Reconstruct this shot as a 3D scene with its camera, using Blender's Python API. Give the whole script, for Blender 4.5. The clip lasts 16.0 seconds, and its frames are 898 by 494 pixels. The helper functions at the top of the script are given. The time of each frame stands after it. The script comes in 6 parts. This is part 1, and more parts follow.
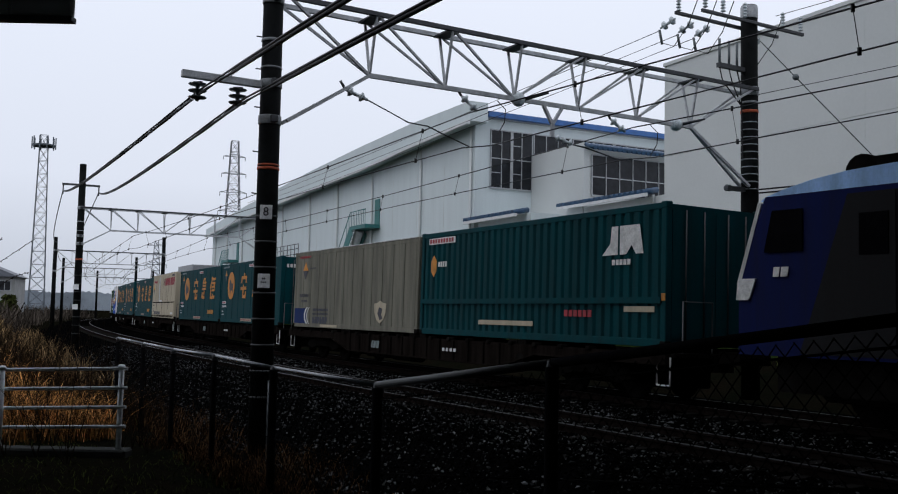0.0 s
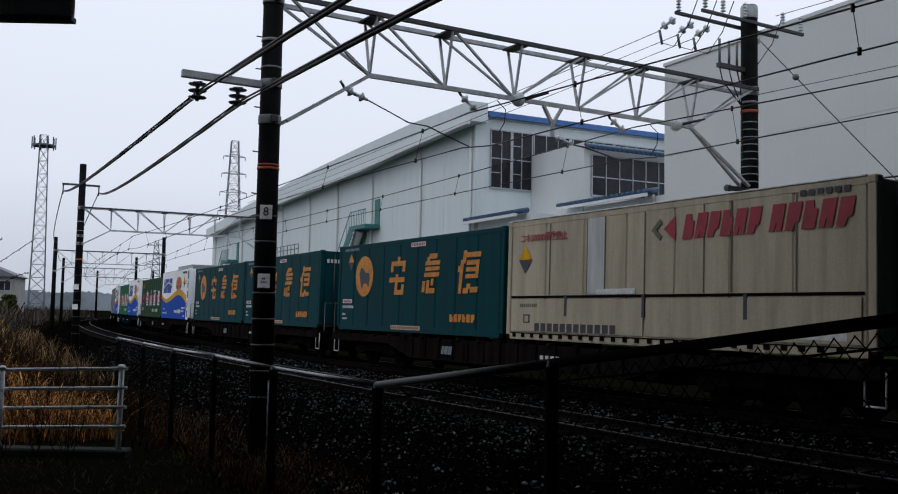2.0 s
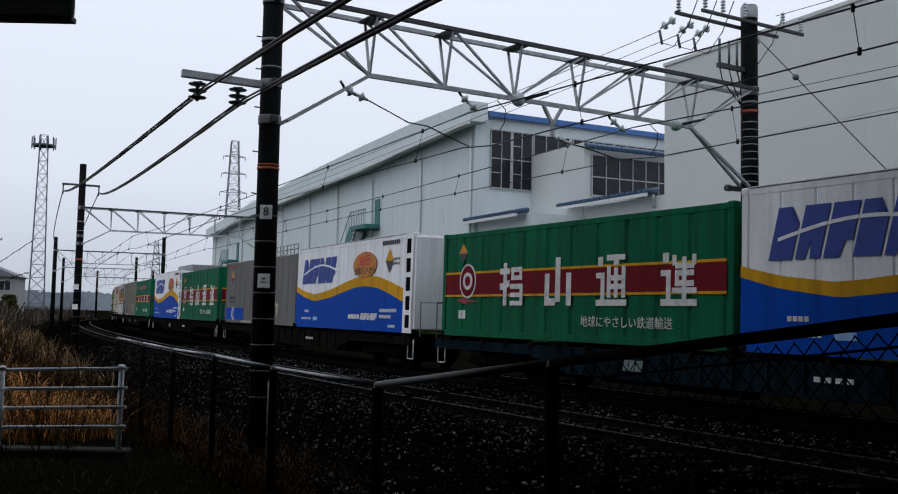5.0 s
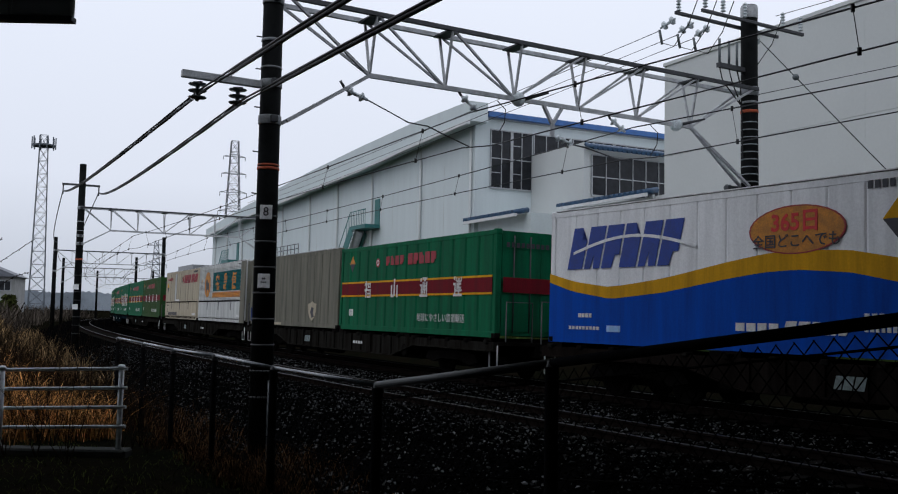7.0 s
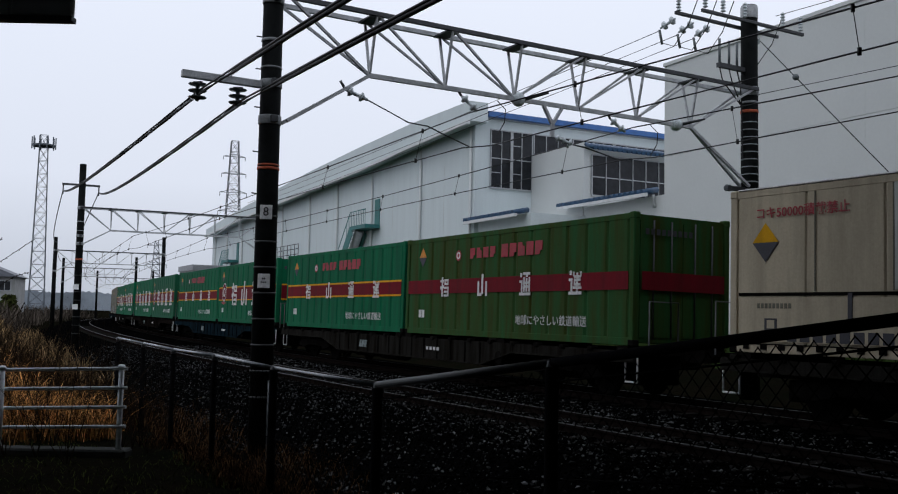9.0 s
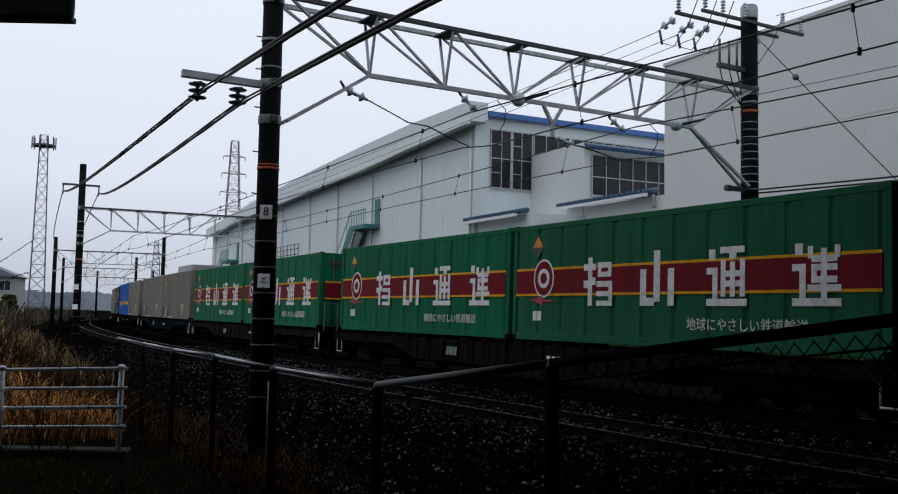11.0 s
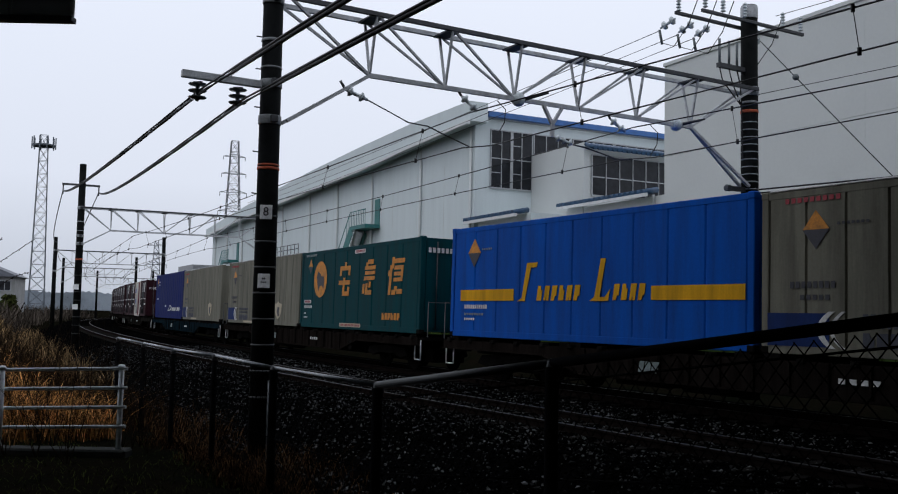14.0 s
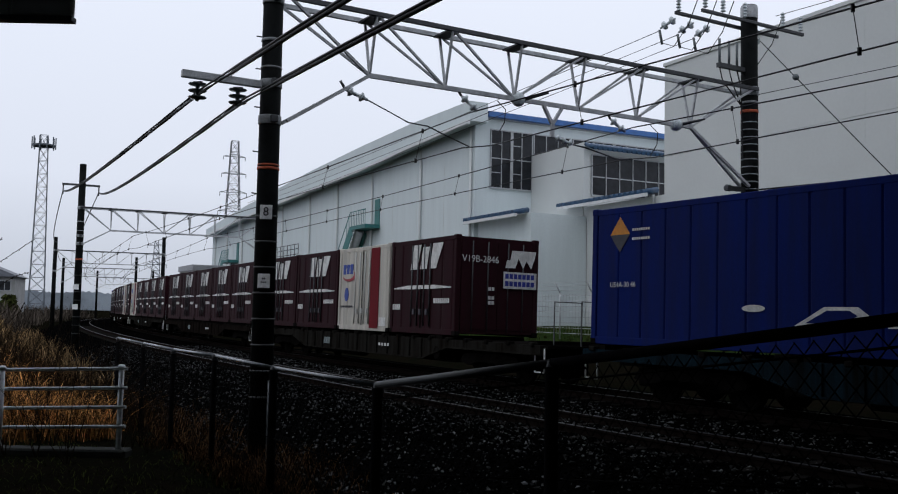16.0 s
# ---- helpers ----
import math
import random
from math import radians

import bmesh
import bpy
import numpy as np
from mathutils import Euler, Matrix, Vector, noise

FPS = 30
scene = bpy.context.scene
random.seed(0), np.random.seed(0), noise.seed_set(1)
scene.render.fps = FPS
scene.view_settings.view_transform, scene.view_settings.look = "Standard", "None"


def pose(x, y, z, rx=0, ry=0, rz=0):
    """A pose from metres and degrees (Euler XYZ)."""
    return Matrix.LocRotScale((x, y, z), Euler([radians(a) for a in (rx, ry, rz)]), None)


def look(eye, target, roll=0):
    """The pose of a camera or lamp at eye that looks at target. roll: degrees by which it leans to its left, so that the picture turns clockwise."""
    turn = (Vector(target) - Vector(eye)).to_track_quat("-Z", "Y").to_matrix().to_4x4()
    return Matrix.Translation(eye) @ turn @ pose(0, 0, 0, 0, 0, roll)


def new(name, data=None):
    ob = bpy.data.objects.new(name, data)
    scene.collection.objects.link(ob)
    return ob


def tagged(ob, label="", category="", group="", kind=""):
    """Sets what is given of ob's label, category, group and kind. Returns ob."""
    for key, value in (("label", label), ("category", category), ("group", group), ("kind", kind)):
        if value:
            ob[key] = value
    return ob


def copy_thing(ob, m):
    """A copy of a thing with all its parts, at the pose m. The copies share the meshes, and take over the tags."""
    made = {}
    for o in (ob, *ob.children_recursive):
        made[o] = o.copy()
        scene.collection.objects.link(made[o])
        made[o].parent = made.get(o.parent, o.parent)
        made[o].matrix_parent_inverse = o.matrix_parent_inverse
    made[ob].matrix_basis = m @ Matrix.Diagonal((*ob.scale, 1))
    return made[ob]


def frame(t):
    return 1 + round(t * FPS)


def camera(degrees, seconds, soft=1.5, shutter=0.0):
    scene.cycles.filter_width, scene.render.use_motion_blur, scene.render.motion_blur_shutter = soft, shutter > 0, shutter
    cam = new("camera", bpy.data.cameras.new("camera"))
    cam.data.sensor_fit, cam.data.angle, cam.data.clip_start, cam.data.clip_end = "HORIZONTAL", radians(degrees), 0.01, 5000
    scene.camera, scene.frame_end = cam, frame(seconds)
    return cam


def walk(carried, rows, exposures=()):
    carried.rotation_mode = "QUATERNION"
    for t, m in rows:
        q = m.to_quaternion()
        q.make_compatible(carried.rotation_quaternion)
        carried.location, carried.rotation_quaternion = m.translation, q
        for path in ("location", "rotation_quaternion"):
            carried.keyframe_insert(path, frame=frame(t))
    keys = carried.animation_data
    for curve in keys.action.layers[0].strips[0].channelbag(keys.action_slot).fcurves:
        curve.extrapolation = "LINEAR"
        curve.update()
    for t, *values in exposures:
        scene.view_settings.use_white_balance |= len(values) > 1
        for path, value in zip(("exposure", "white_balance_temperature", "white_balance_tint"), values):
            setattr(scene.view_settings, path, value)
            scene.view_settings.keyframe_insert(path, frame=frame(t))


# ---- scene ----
cam = camera(50.68, 16.0, soft=1.1)
EYE = (0.0, 0.0, 1.5615)
AIM = (0.0, 10.0, 1.5615 + 10.0 * math.tan(0.0712))
walk(cam, [(0.0, look(EYE, AIM, 1.091)), (16.0, look(EYE, AIM, 1.091))])

# ---- daylight: low rain cloud ----
world = bpy.data.worlds.new("overcast_sky")
scene.world = world
world.use_nodes = True
wn = world.node_tree.nodes
wl = world.node_tree.links
bg = wn["Background"]
tc = wn.new("ShaderNodeTexCoord")
sep = wn.new("ShaderNodeSeparateXYZ")
ramp = wn.new("ShaderNodeValToRGB")
ramp.color_ramp.elements[0].position = 0.0
ramp.color_ramp.elements[0].color = (0.50, 0.54, 0.62, 1)
mid = ramp.color_ramp.elements.new(0.13)
mid.color = (0.735, 0.785, 0.90, 1)
ramp.color_ramp.elements[2].position = 0.35
ramp.color_ramp.elements[2].color = (0.825, 0.88, 1.01, 1)
wl.new(tc.outputs["Generated"], sep.inputs[0])
wl.new(sep.outputs["Z"], ramp.inputs[0])
wl.new(ramp.outputs[0], bg.inputs[0])
bg.inputs[1].default_value = 1.0
sun_data = bpy.data.lights.new("sun", "SUN")
sun_data.energy = 0.3
sun_data.angle = radians(40)
sun_data.color = (1.0, 0.98, 0.95)
sun = new("sun", sun_data)
sun.matrix_world = look((-40, -10, 60), (0, 20, 0))
scene.view_settings.exposure = 0.0


# ---- materials ----
def material(name, color, rough=0.6, metal=0.0, vary=0.25, scale=3.0, fine=40.0, bump=0.15, dist=0.01, tint=None, streak=False, island=0.0, spec=0.5, power=1.0, top=0.0, grain=0.5):
    """A worn surface: two scales of colour change, fine relief, optional rain streaks."""
    m = bpy.data.materials.new(name)
    m.use_nodes = True
    n, l = m.node_tree.nodes, m.node_tree.links
    b = n["Principled BSDF"]
    b.inputs["Metallic"].default_value = metal
    b.inputs["Specular IOR Level"].default_value = spec
    co = n.new("ShaderNodeTexCoord")
    mp = n.new("ShaderNodeMapping")
    l.new(co.outputs["Object"], mp.inputs[0])
    if streak:
        mp.inputs["Scale"].default_value = (4.0, 4.0, 0.35)
    big = n.new("ShaderNodeTexNoise")
    big.inputs["Scale"].default_value = scale
    big.inputs["Detail"].default_value = 5.0
    big.inputs["Roughness"].default_value = 0.65
    l.new(mp.outputs[0], big.inputs["Vector"])
    small = n.new("ShaderNodeTexNoise")
    small.inputs["Scale"].default_value = fine
    small.inputs["Detail"].default_value = 3.0
    l.new(co.outputs["Object"], small.inputs["Vector"])
    r = n.new("ShaderNodeValToRGB")
    dark = tint if tint else tuple(c * (1 - vary) for c in color)
    light = tuple(min(1.0, c * (1 + vary * 0.5)) for c in color)
    r.color_ramp.elements[0].position = 0.33
    r.color_ramp.elements[0].color = (*dark, 1)
    r.color_ramp.elements[1].position = 0.62
    r.color_ramp.elements[1].color = (*light, 1)
    l.new(big.outputs["Fac"], r.inputs[0])
    mix = n.new("ShaderNodeMix")
    mix.data_type = "RGBA"
    mix.blend_type = "MULTIPLY"
    mix.inputs["Factor"].default_value = grain
    l.new(r.outputs[0], mix.inputs[6])
    l.new(small.outputs["Fac"], mix.inputs[7])
    bright = n.new("ShaderNodeMix")
    bright.data_type = "RGBA"
    bright.blend_type = "MULTIPLY"
    bright.inputs["Factor"].default_value = 1.0
    lift = 1 / (1 - grain / 2)
    bright.inputs[7].default_value = (lift, lift, lift, 1)
    l.new(mix.outputs[2], bright.inputs[6])
    last = bright.outputs[2]
    if island > 0:
        geo = n.new("ShaderNodeNewGeometry")
        info = n.new("ShaderNodeObjectInfo")
        add = n.new("ShaderNodeMath")
        add.operation = "ADD"
        l.new(geo.outputs["Random Per Island"], add.inputs[0])
        l.new(info.outputs["Random"], add.inputs[1])
        fr = n.new("ShaderNodeMath")
        fr.operation = "FRACT"
        l.new(add.outputs[0], fr.inputs[0])
        rr = n.new("ShaderNodeMapRange")
        rr.inputs["To Min"].default_value = 1 - island
        rr.inputs["To Max"].default_value = top if top else 1 + island
        pw = n.new("ShaderNodeMath")
        pw.operation = "POWER"
        pw.inputs[1].default_value = power
        l.new(fr.outputs[0], pw.inputs[0])
        l.new(pw.outputs[0], rr.inputs["Value"])
        sc = n.new("ShaderNodeVectorMath")
        sc.operation = "SCALE"
        l.new(last, sc.inputs[0])
        l.new(rr.outputs[0], sc.inputs["Scale"])
        last = sc.outputs[0]
    l.new(last, b.inputs["Base Color"])
    ro = n.new("ShaderNodeMapRange")
    ro.inputs["To Min"].default_value = max(0.05, rough - 0.15)
    ro.inputs["To Max"].default_value = min(1.0, rough + 0.15)
    l.new(big.outputs["Fac"], ro.inputs["Value"])
    l.new(ro.outputs[0], b.inputs["Roughness"])
    if bump > 0:
        bp = n.new("ShaderNodeBump")
        bp.inputs["Strength"].default_value = bump
        bp.inputs["Distance"].default_value = dist
        l.new(small.outputs["Fac"], bp.inputs["Height"])
        l.new(bp.outputs[0], b.inputs["Normal"])
    return m


M = {}
# near black: the shade in the gaps between stones is in this colour
M["ballast"] = material("shaded_wet_ballast", (0.0018, 0.0018, 0.0019), 0.8, vary=0.6, scale=1.2, fine=18, bump=0.9, dist=0.05, spec=0.0)
# no gloss; a few stones are painted very pale as wet glints
M["stone"] = material("wet_glint_stone", (0.0095, 0.0098, 0.010), 0.4, vary=0.5, scale=6, fine=60, bump=0.4, island=0.88, power=9.0, top=17.0, spec=0.0)
# soil, sleepers and rails also hold the foreground's deep shade in their colours
M["soil"] = material("shaded_damp_soil", (0.0055, 0.0045, 0.003), 0.9, vary=0.5, scale=0.8, fine=14, bump=0.8, dist=0.05, tint=(0.004, 0.005, 0.003), spec=0.0)
M["lawn"] = material("green_lawn", (0.018, 0.032, 0.009), 0.9, vary=0.5, scale=1.5, fine=30, bump=0.8, dist=0.05, spec=0.0)
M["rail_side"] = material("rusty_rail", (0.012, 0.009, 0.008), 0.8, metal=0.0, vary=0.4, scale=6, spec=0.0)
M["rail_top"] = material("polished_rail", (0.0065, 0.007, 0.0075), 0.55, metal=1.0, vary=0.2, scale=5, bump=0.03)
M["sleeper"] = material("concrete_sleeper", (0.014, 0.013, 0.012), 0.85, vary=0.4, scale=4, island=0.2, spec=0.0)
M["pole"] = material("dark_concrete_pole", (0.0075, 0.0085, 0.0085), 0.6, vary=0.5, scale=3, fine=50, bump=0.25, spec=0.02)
M["band"] = material("galvanised_band", (0.24, 0.255, 0.265), 0.5, metal=0.1, vary=0.35, scale=12)
M["ring"] = material("dull_steel_strap", (0.03, 0.032, 0.033), 0.6, vary=0.3, scale=12)
M["orange"] = material("orange_band", (0.40, 0.07, 0.02), 0.6, vary=0.4, scale=10)
M["steel"] = material("galvanised_steel", (0.46, 0.475, 0.49), 0.5, metal=0.1, vary=0.3, scale=4, fine=40, bump=0.1)
M["steel_dark"] = material("dark_steel", (0.06, 0.063, 0.068), 0.55, metal=0.4, vary=0.4, scale=4)
M["wire"] = material("dark_wire", (0.02, 0.02, 0.022), 0.6, metal=0.3, vary=0.3)
M["insulator"] = material("glazed_porcelain", (0.58, 0.64, 0.66), 0.2, vary=0.15, scale=20, bump=0.02)
M["insulator_dark"] = material("brown_porcelain", (0.10, 0.12, 0.125), 0.2, vary=0.2, scale=20, bump=0.02)
M["plate"] = material("white_enamel_plate", (0.75, 0.76, 0.76), 0.4, vary=0.1)
M["ink"] = material("black_paint", (0.012, 0.012, 0.014), 0.5, vary=0.2)
M["wall_white"] = material("painted_wall", (0.605, 0.66, 0.665), 0.75, vary=0.045, scale=0.4, fine=12, bump=0.03, streak=True, spec=0.1, grain=0.12)
M["wall_grey"] = material("grey_wall_panel", (0.575, 0.595, 0.585), 0.75, vary=0.035, scale=0.25, fine=9, bump=0.02, spec=0.1, grain=0.08)
M["roof_blue"] = material("blue_roof_trim", (0.04, 0.13, 0.36), 0.5, vary=0.2, scale=2)
M["roof"] = material("sheet_roof", (0.3, 0.31, 0.32), 0.6, vary=0.2, scale=1)
M["frame"] = material("aluminium_frame", (0.38, 0.39, 0.40), 0.45, metal=0.4, vary=0.15)
M["glass"] = material("dark_window_pane", (0.02, 0.022, 0.026), 0.12, vary=0.4, scale=1.5, bump=0.0, spec=0.2)
M["teal_steel"] = material("teal_painted_steel", (0.02, 0.15, 0.14), 0.55, vary=0.3, scale=4)
M["awning"] = material("blue_corrugated_awning", (0.012, 0.055, 0.12), 0.4, vary=0.4, scale=5)
M["pvc"] = material("pale_pvc_pipe", (0.6, 0.61, 0.61), 0.5, vary=0.12)
M["galv_pipe"] = material("galvanised_pipe", (0.12, 0.135, 0.145), 0.22, metal=0.2, vary=0.35, scale=6)
M["white_pipe"] = material("white_painted_pipe", (0.72, 0.77, 0.79), 0.4, vary=0.25, scale=9)
M["cab_glass"] = material("dark_cab_glass", (0.004, 0.004, 0.005), 0.1, vary=0.3, bump=0.0, spec=0.0)
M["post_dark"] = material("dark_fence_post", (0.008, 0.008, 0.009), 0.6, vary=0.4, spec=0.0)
M["mesh"] = material("dark_fence_wire", (0.008, 0.008, 0.008), 0.8, metal=0.0, vary=0.4, spec=0.0)
# brown greyed by the haze that lies over this far scrub
M["scrub"] = material("winter_scrub", (0.075, 0.062, 0.050), 0.9, vary=0.5, scale=0.4, bump=0.0, island=0.8, spec=0.0)
M["straw"] = material("dry_grass", (0.34, 0.170, 0.060), 0.8, vary=0.45, scale=2.0, bump=0.0, island=0.8, power=3.5, top=4.5, spec=0.0)
# much darker brown than the straw above
M["straw_dark"] = material("dark_brown_grass", (0.046, 0.025, 0.012), 0.85, vary=0.5, scale=1.5, bump=0.0, island=0.8, power=3.0, top=3.0, spec=0.0)
M["straw_far"] = material("grey_brown_grass", (0.125, 0.083, 0.042), 0.85, vary=0.5, scale=0.7, bump=0.0, island=0.8, power=2.5, top=3.2, spec=0.0)
M["weed"] = material("green_weed", (0.048, 0.058, 0.017), 0.8, vary=0.5, scale=2.0, bump=0.0, island=0.5, spec=0.0)
M["twig"] = material("dark_twig", (0.022, 0.016, 0.012), 0.9, vary=0.3, bump=0.0, spec=0.0)
# pale grey-blue carries the haze over the far ridge
M["haze_wood"] = material("haze_tinted_wood", (0.28, 0.315, 0.35), 1.0, vary=0.3, scale=0.05, bump=0.0, spec=0.0)
# distance haze is put into this blue-grey of mast and pylons
M["haze_steel"] = material("haze_tinted_lattice", (0.115, 0.13, 0.15), 0.8, vary=0.2, bump=0.0)
M["house_wall"] = material("render_house_wall", (0.30, 0.30, 0.29), 0.8, vary=0.2, scale=1)
M["house_roof"] = material("grey_roof_tile", (0.13, 0.14, 0.16), 0.6, vary=0.3, scale=2)
# the shade under the train is put into these two near-black colours
M["under"] = material("grimy_shaded_steel", (0.008, 0.0075, 0.007), 0.75, vary=0.5, scale=3, fine=25, bump=0.3, tint=(0.004, 0.0035, 0.003), spec=0.0)
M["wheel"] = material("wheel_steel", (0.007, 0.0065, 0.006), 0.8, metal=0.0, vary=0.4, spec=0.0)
M["concrete_dark"] = material("dark_plain_concrete", (0.10, 0.10, 0.098), 0.85, vary=0.3, scale=0.6, spec=0.1)
M["kerb"] = material("dark_kerb_concrete", (0.030, 0.032, 0.030), 0.85, vary=0.5, scale=3, spec=0.1)
# pale colour stands in for the sky's reflection along container tops
M["glint_edge"] = material("wet_glint_edge", (0.45, 0.45, 0.44), 0.25, vary=0.3, scale=3, spec=0.5)
# wagon frames hold that shade in their base colour, grime in the streaks
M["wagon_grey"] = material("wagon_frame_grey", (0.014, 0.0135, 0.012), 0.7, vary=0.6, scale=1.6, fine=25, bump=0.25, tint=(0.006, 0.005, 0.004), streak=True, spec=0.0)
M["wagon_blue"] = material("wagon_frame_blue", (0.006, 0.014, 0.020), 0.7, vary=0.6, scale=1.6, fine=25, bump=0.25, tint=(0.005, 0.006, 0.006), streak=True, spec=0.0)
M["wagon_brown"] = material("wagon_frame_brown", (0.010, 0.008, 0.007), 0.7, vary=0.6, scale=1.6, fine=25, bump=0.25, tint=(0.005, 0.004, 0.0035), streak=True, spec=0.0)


def paint(name, c, grime=(0.05, 0.045, 0.04), vary=0.2, keep=0.76, grime_tint=None):
    tint = tuple(keep * a + 0.1 * g for a, g in zip(c, grime))
    return material(name, c, 0.6, spec=0.04, vary=vary, scale=0.9, fine=30, bump=0.06, tint=grime_tint or tint, streak=True, grain=0.25)


for key, c in {
    "teal": (0.002, 0.044, 0.052), "grey": (0.172, 0.166, 0.132), "cream": (0.44, 0.385, 0.285), "silver": (0.54, 0.55, 0.53),
    "white": (0.80, 0.81, 0.82), "blue": (0.003, 0.065, 0.40), "navy": (0.004, 0.013, 0.105), "sky": (0.004, 0.075, 0.37), "violet": (0.045, 0.06, 0.30), "patch_blue": (0.014, 0.030, 0.11), "faint_blue": (0.085, 0.09, 0.11),
    "green": (0.006, 0.118, 0.054), "pale_grey": (0.16, 0.157, 0.148), "panel_teal": (0.006, 0.12, 0.13), "olive": (0.022, 0.080, 0.026), "faded_green": (0.013, 0.050, 0.021), "deep_green": (0.014, 0.10, 0.05), "dull_teal": (0.035, 0.09, 0.075), "maroon": (0.024, 0.0065, 0.010),
    "red": (0.15, 0.010, 0.017), "yellow": (0.62, 0.32, 0.015), "loco_blue": (0.006, 0.011, 0.065), "loco_grey": (0.016, 0.016, 0.017), "off_white": (0.50, 0.475, 0.42), "ice": (0.35, 0.55, 0.85),
}.items():
    M[key] = paint("paint_" + key, c, grime_tint=(0.040, 0.046, 0.008) if key == "olive" else None, keep=0.8 if key == "cream" else 0.6 if key in ("grey", "green") else 0.9 if key == "white" else 0.7)
M["mark"] = material("white_lettering", (0.62, 0.62, 0.60), 0.6, vary=0.25, scale=6)
M["faint_mark"] = material("worn_lettering", (0.16, 0.20, 0.20), 0.7, vary=0.4, scale=8)
M["mark_red"] = material("red_lettering", (0.30, 0.016, 0.028), 0.6, vary=0.25, scale=6)
M["mark_bright"] = material("bright_red_lettering", (0.58, 0.018, 0.018), 0.6, vary=0.2, scale=6)
M["mark_orange"] = material("orange_lettering", (0.52, 0.195, 0.012), 0.6, vary=0.3, scale=5)
M["mark_blue"] = material("blue_lettering", (0.008, 0.042, 0.28), 0.6, vary=0.2, scale=5)
M["mark_dark"] = material("dark_lettering", (0.03, 0.03, 0.04), 0.6, vary=0.2, scale=5)


# ---- mesh helpers ----
def part(name, bm, mat, parent=None, label=""):
    me = bpy.data.meshes.new(name)
    bm.to_mesh(me)
    bm.free()
    for m in mat if isinstance(mat, (list, tuple)) else [mat]:
        me.materials.append(m)
    ob = new(name, me)
    if parent is not None:
        ob.parent = parent
    if label:
        ob["label"] = label
    return ob


def thing(name, label, category, m=None, group="", kind=""):
    ob = new(name)
    if m is not None:
        ob.matrix_basis = m
    return tagged(ob, label, category, group, kind)


def box(bm, x0, x1, y0, y1, z0, z1, m=None, mi=0):
    vs = [bm.verts.new(Vector(p) if m is None else m @ Vector(p)) for p in
          ((x0, y0, z0), (x1, y0, z0), (x1, y1, z0), (x0, y1, z0), (x0, y0, z1), (x1, y0, z1), (x1, y1, z1), (x0, y1, z1))]
    for f in ((0, 3, 2, 1), (4, 5, 6, 7), (0, 1, 5, 4), (1, 2, 6, 5), (2, 3, 7, 6), (3, 0, 4, 7)):
        bm.faces.new([vs[i] for i in f]).material_index = mi
    return vs


def bev(bm, w=0.01, seg=1):
    bmesh.ops.bevel(bm, geom=bm.edges[:], offset=w, segments=seg, affect="EDGES", clamp_overlap=True)
    return bm


def tube(bm, a, b, r0, r1=None, n=8, caps=True, mi=0):
    """A round bar from a to b."""
    a, b = Vector(a), Vector(b)
    r1 = r0 if r1 is None else r1
    q = (b - a).to_track_quat("Z", "Y")
    ring = []
    for p, r in ((a, r0), (b, r1)):
        ring.append([bm.verts.new(p + q @ Vector((r * math.cos(2 * math.pi * i / n), r * math.sin(2 * math.pi * i / n), 0))) for i in range(n)])
    for i in range(n):
        f = bm.faces.new((ring[0][i], ring[0][(i + 1) % n], ring[1][(i + 1) % n], ring[1][i]))
        f.smooth = True
        f.material_index = mi
    if caps:
        bm.faces.new(ring[0][::-1]).material_index = mi
        bm.faces.new(ring[1]).material_index = mi


def beam(bm, a, b, w, h, mi=0):
    """A square bar from a to b, w wide and h high."""
    a, b = Vector(a), Vector(b)
    d = b - a
    L = d.length
    x = d.normalized()
    up = Vector((0, 0, 1)) if abs(x.z) < 0.95 else Vector((1, 0, 0))
    y = up.cross(x).normalized()
    z = x.cross(y)
    m = Matrix((x, y, z)).transposed().to_4x4()
    m.translation = a
    box(bm, 0, L, -w / 2, w / 2, -h / 2, h / 2, m, mi)


def chain(bm, pts, r, n=5):
    """A round wire bent through all the points."""
    pts = [Vector(p) for p in pts]
    rings = []
    for i, p in enumerate(pts):
        d = (pts[min(i + 1, len(pts) - 1)] - pts[max(i - 1, 0)]).normalized()
        q = d.to_track_quat("Z", "Y")
        rings.append([bm.verts.new(p + q @ Vector((r * math.cos(2 * math.pi * k / n), r * math.sin(2 * math.pi * k / n), 0))) for k in range(n)])
    for a, b in zip(rings[:-1], rings[1:]):
        k0 = min(range(n), key=lambda k: (b[k].co - a[0].co).length)
        for i in range(n):
            f = bm.faces.new((a[i], a[(i + 1) % n], b[(i + 1 + k0) % n], b[(i + k0) % n]))
            f.smooth = True


def lathe(bm, prof, n=12, m=None, mi=0):
    """Turn a profile of (radius, height) round z."""
    rings = []
    for r, z in prof:
        ring = []
        for i in range(n):
            p = Vector((r * math.cos(2 * math.pi * i / n), r * math.sin(2 * math.pi * i / n), z))
            ring.append(bm.verts.new(m @ p if m is not None else p))
        rings.append(ring)
    for a, b in zip(rings[:-1], rings[1:]):
        for i in range(n):
            f = bm.faces.new((a[i], a[(i + 1) % n], b[(i + 1) % n], b[i]))
            f.smooth = True
            f.material_index = mi
    bm.faces.new(rings[0][::-1]).material_index = mi
    bm.faces.new(rings[-1]).material_index = mi


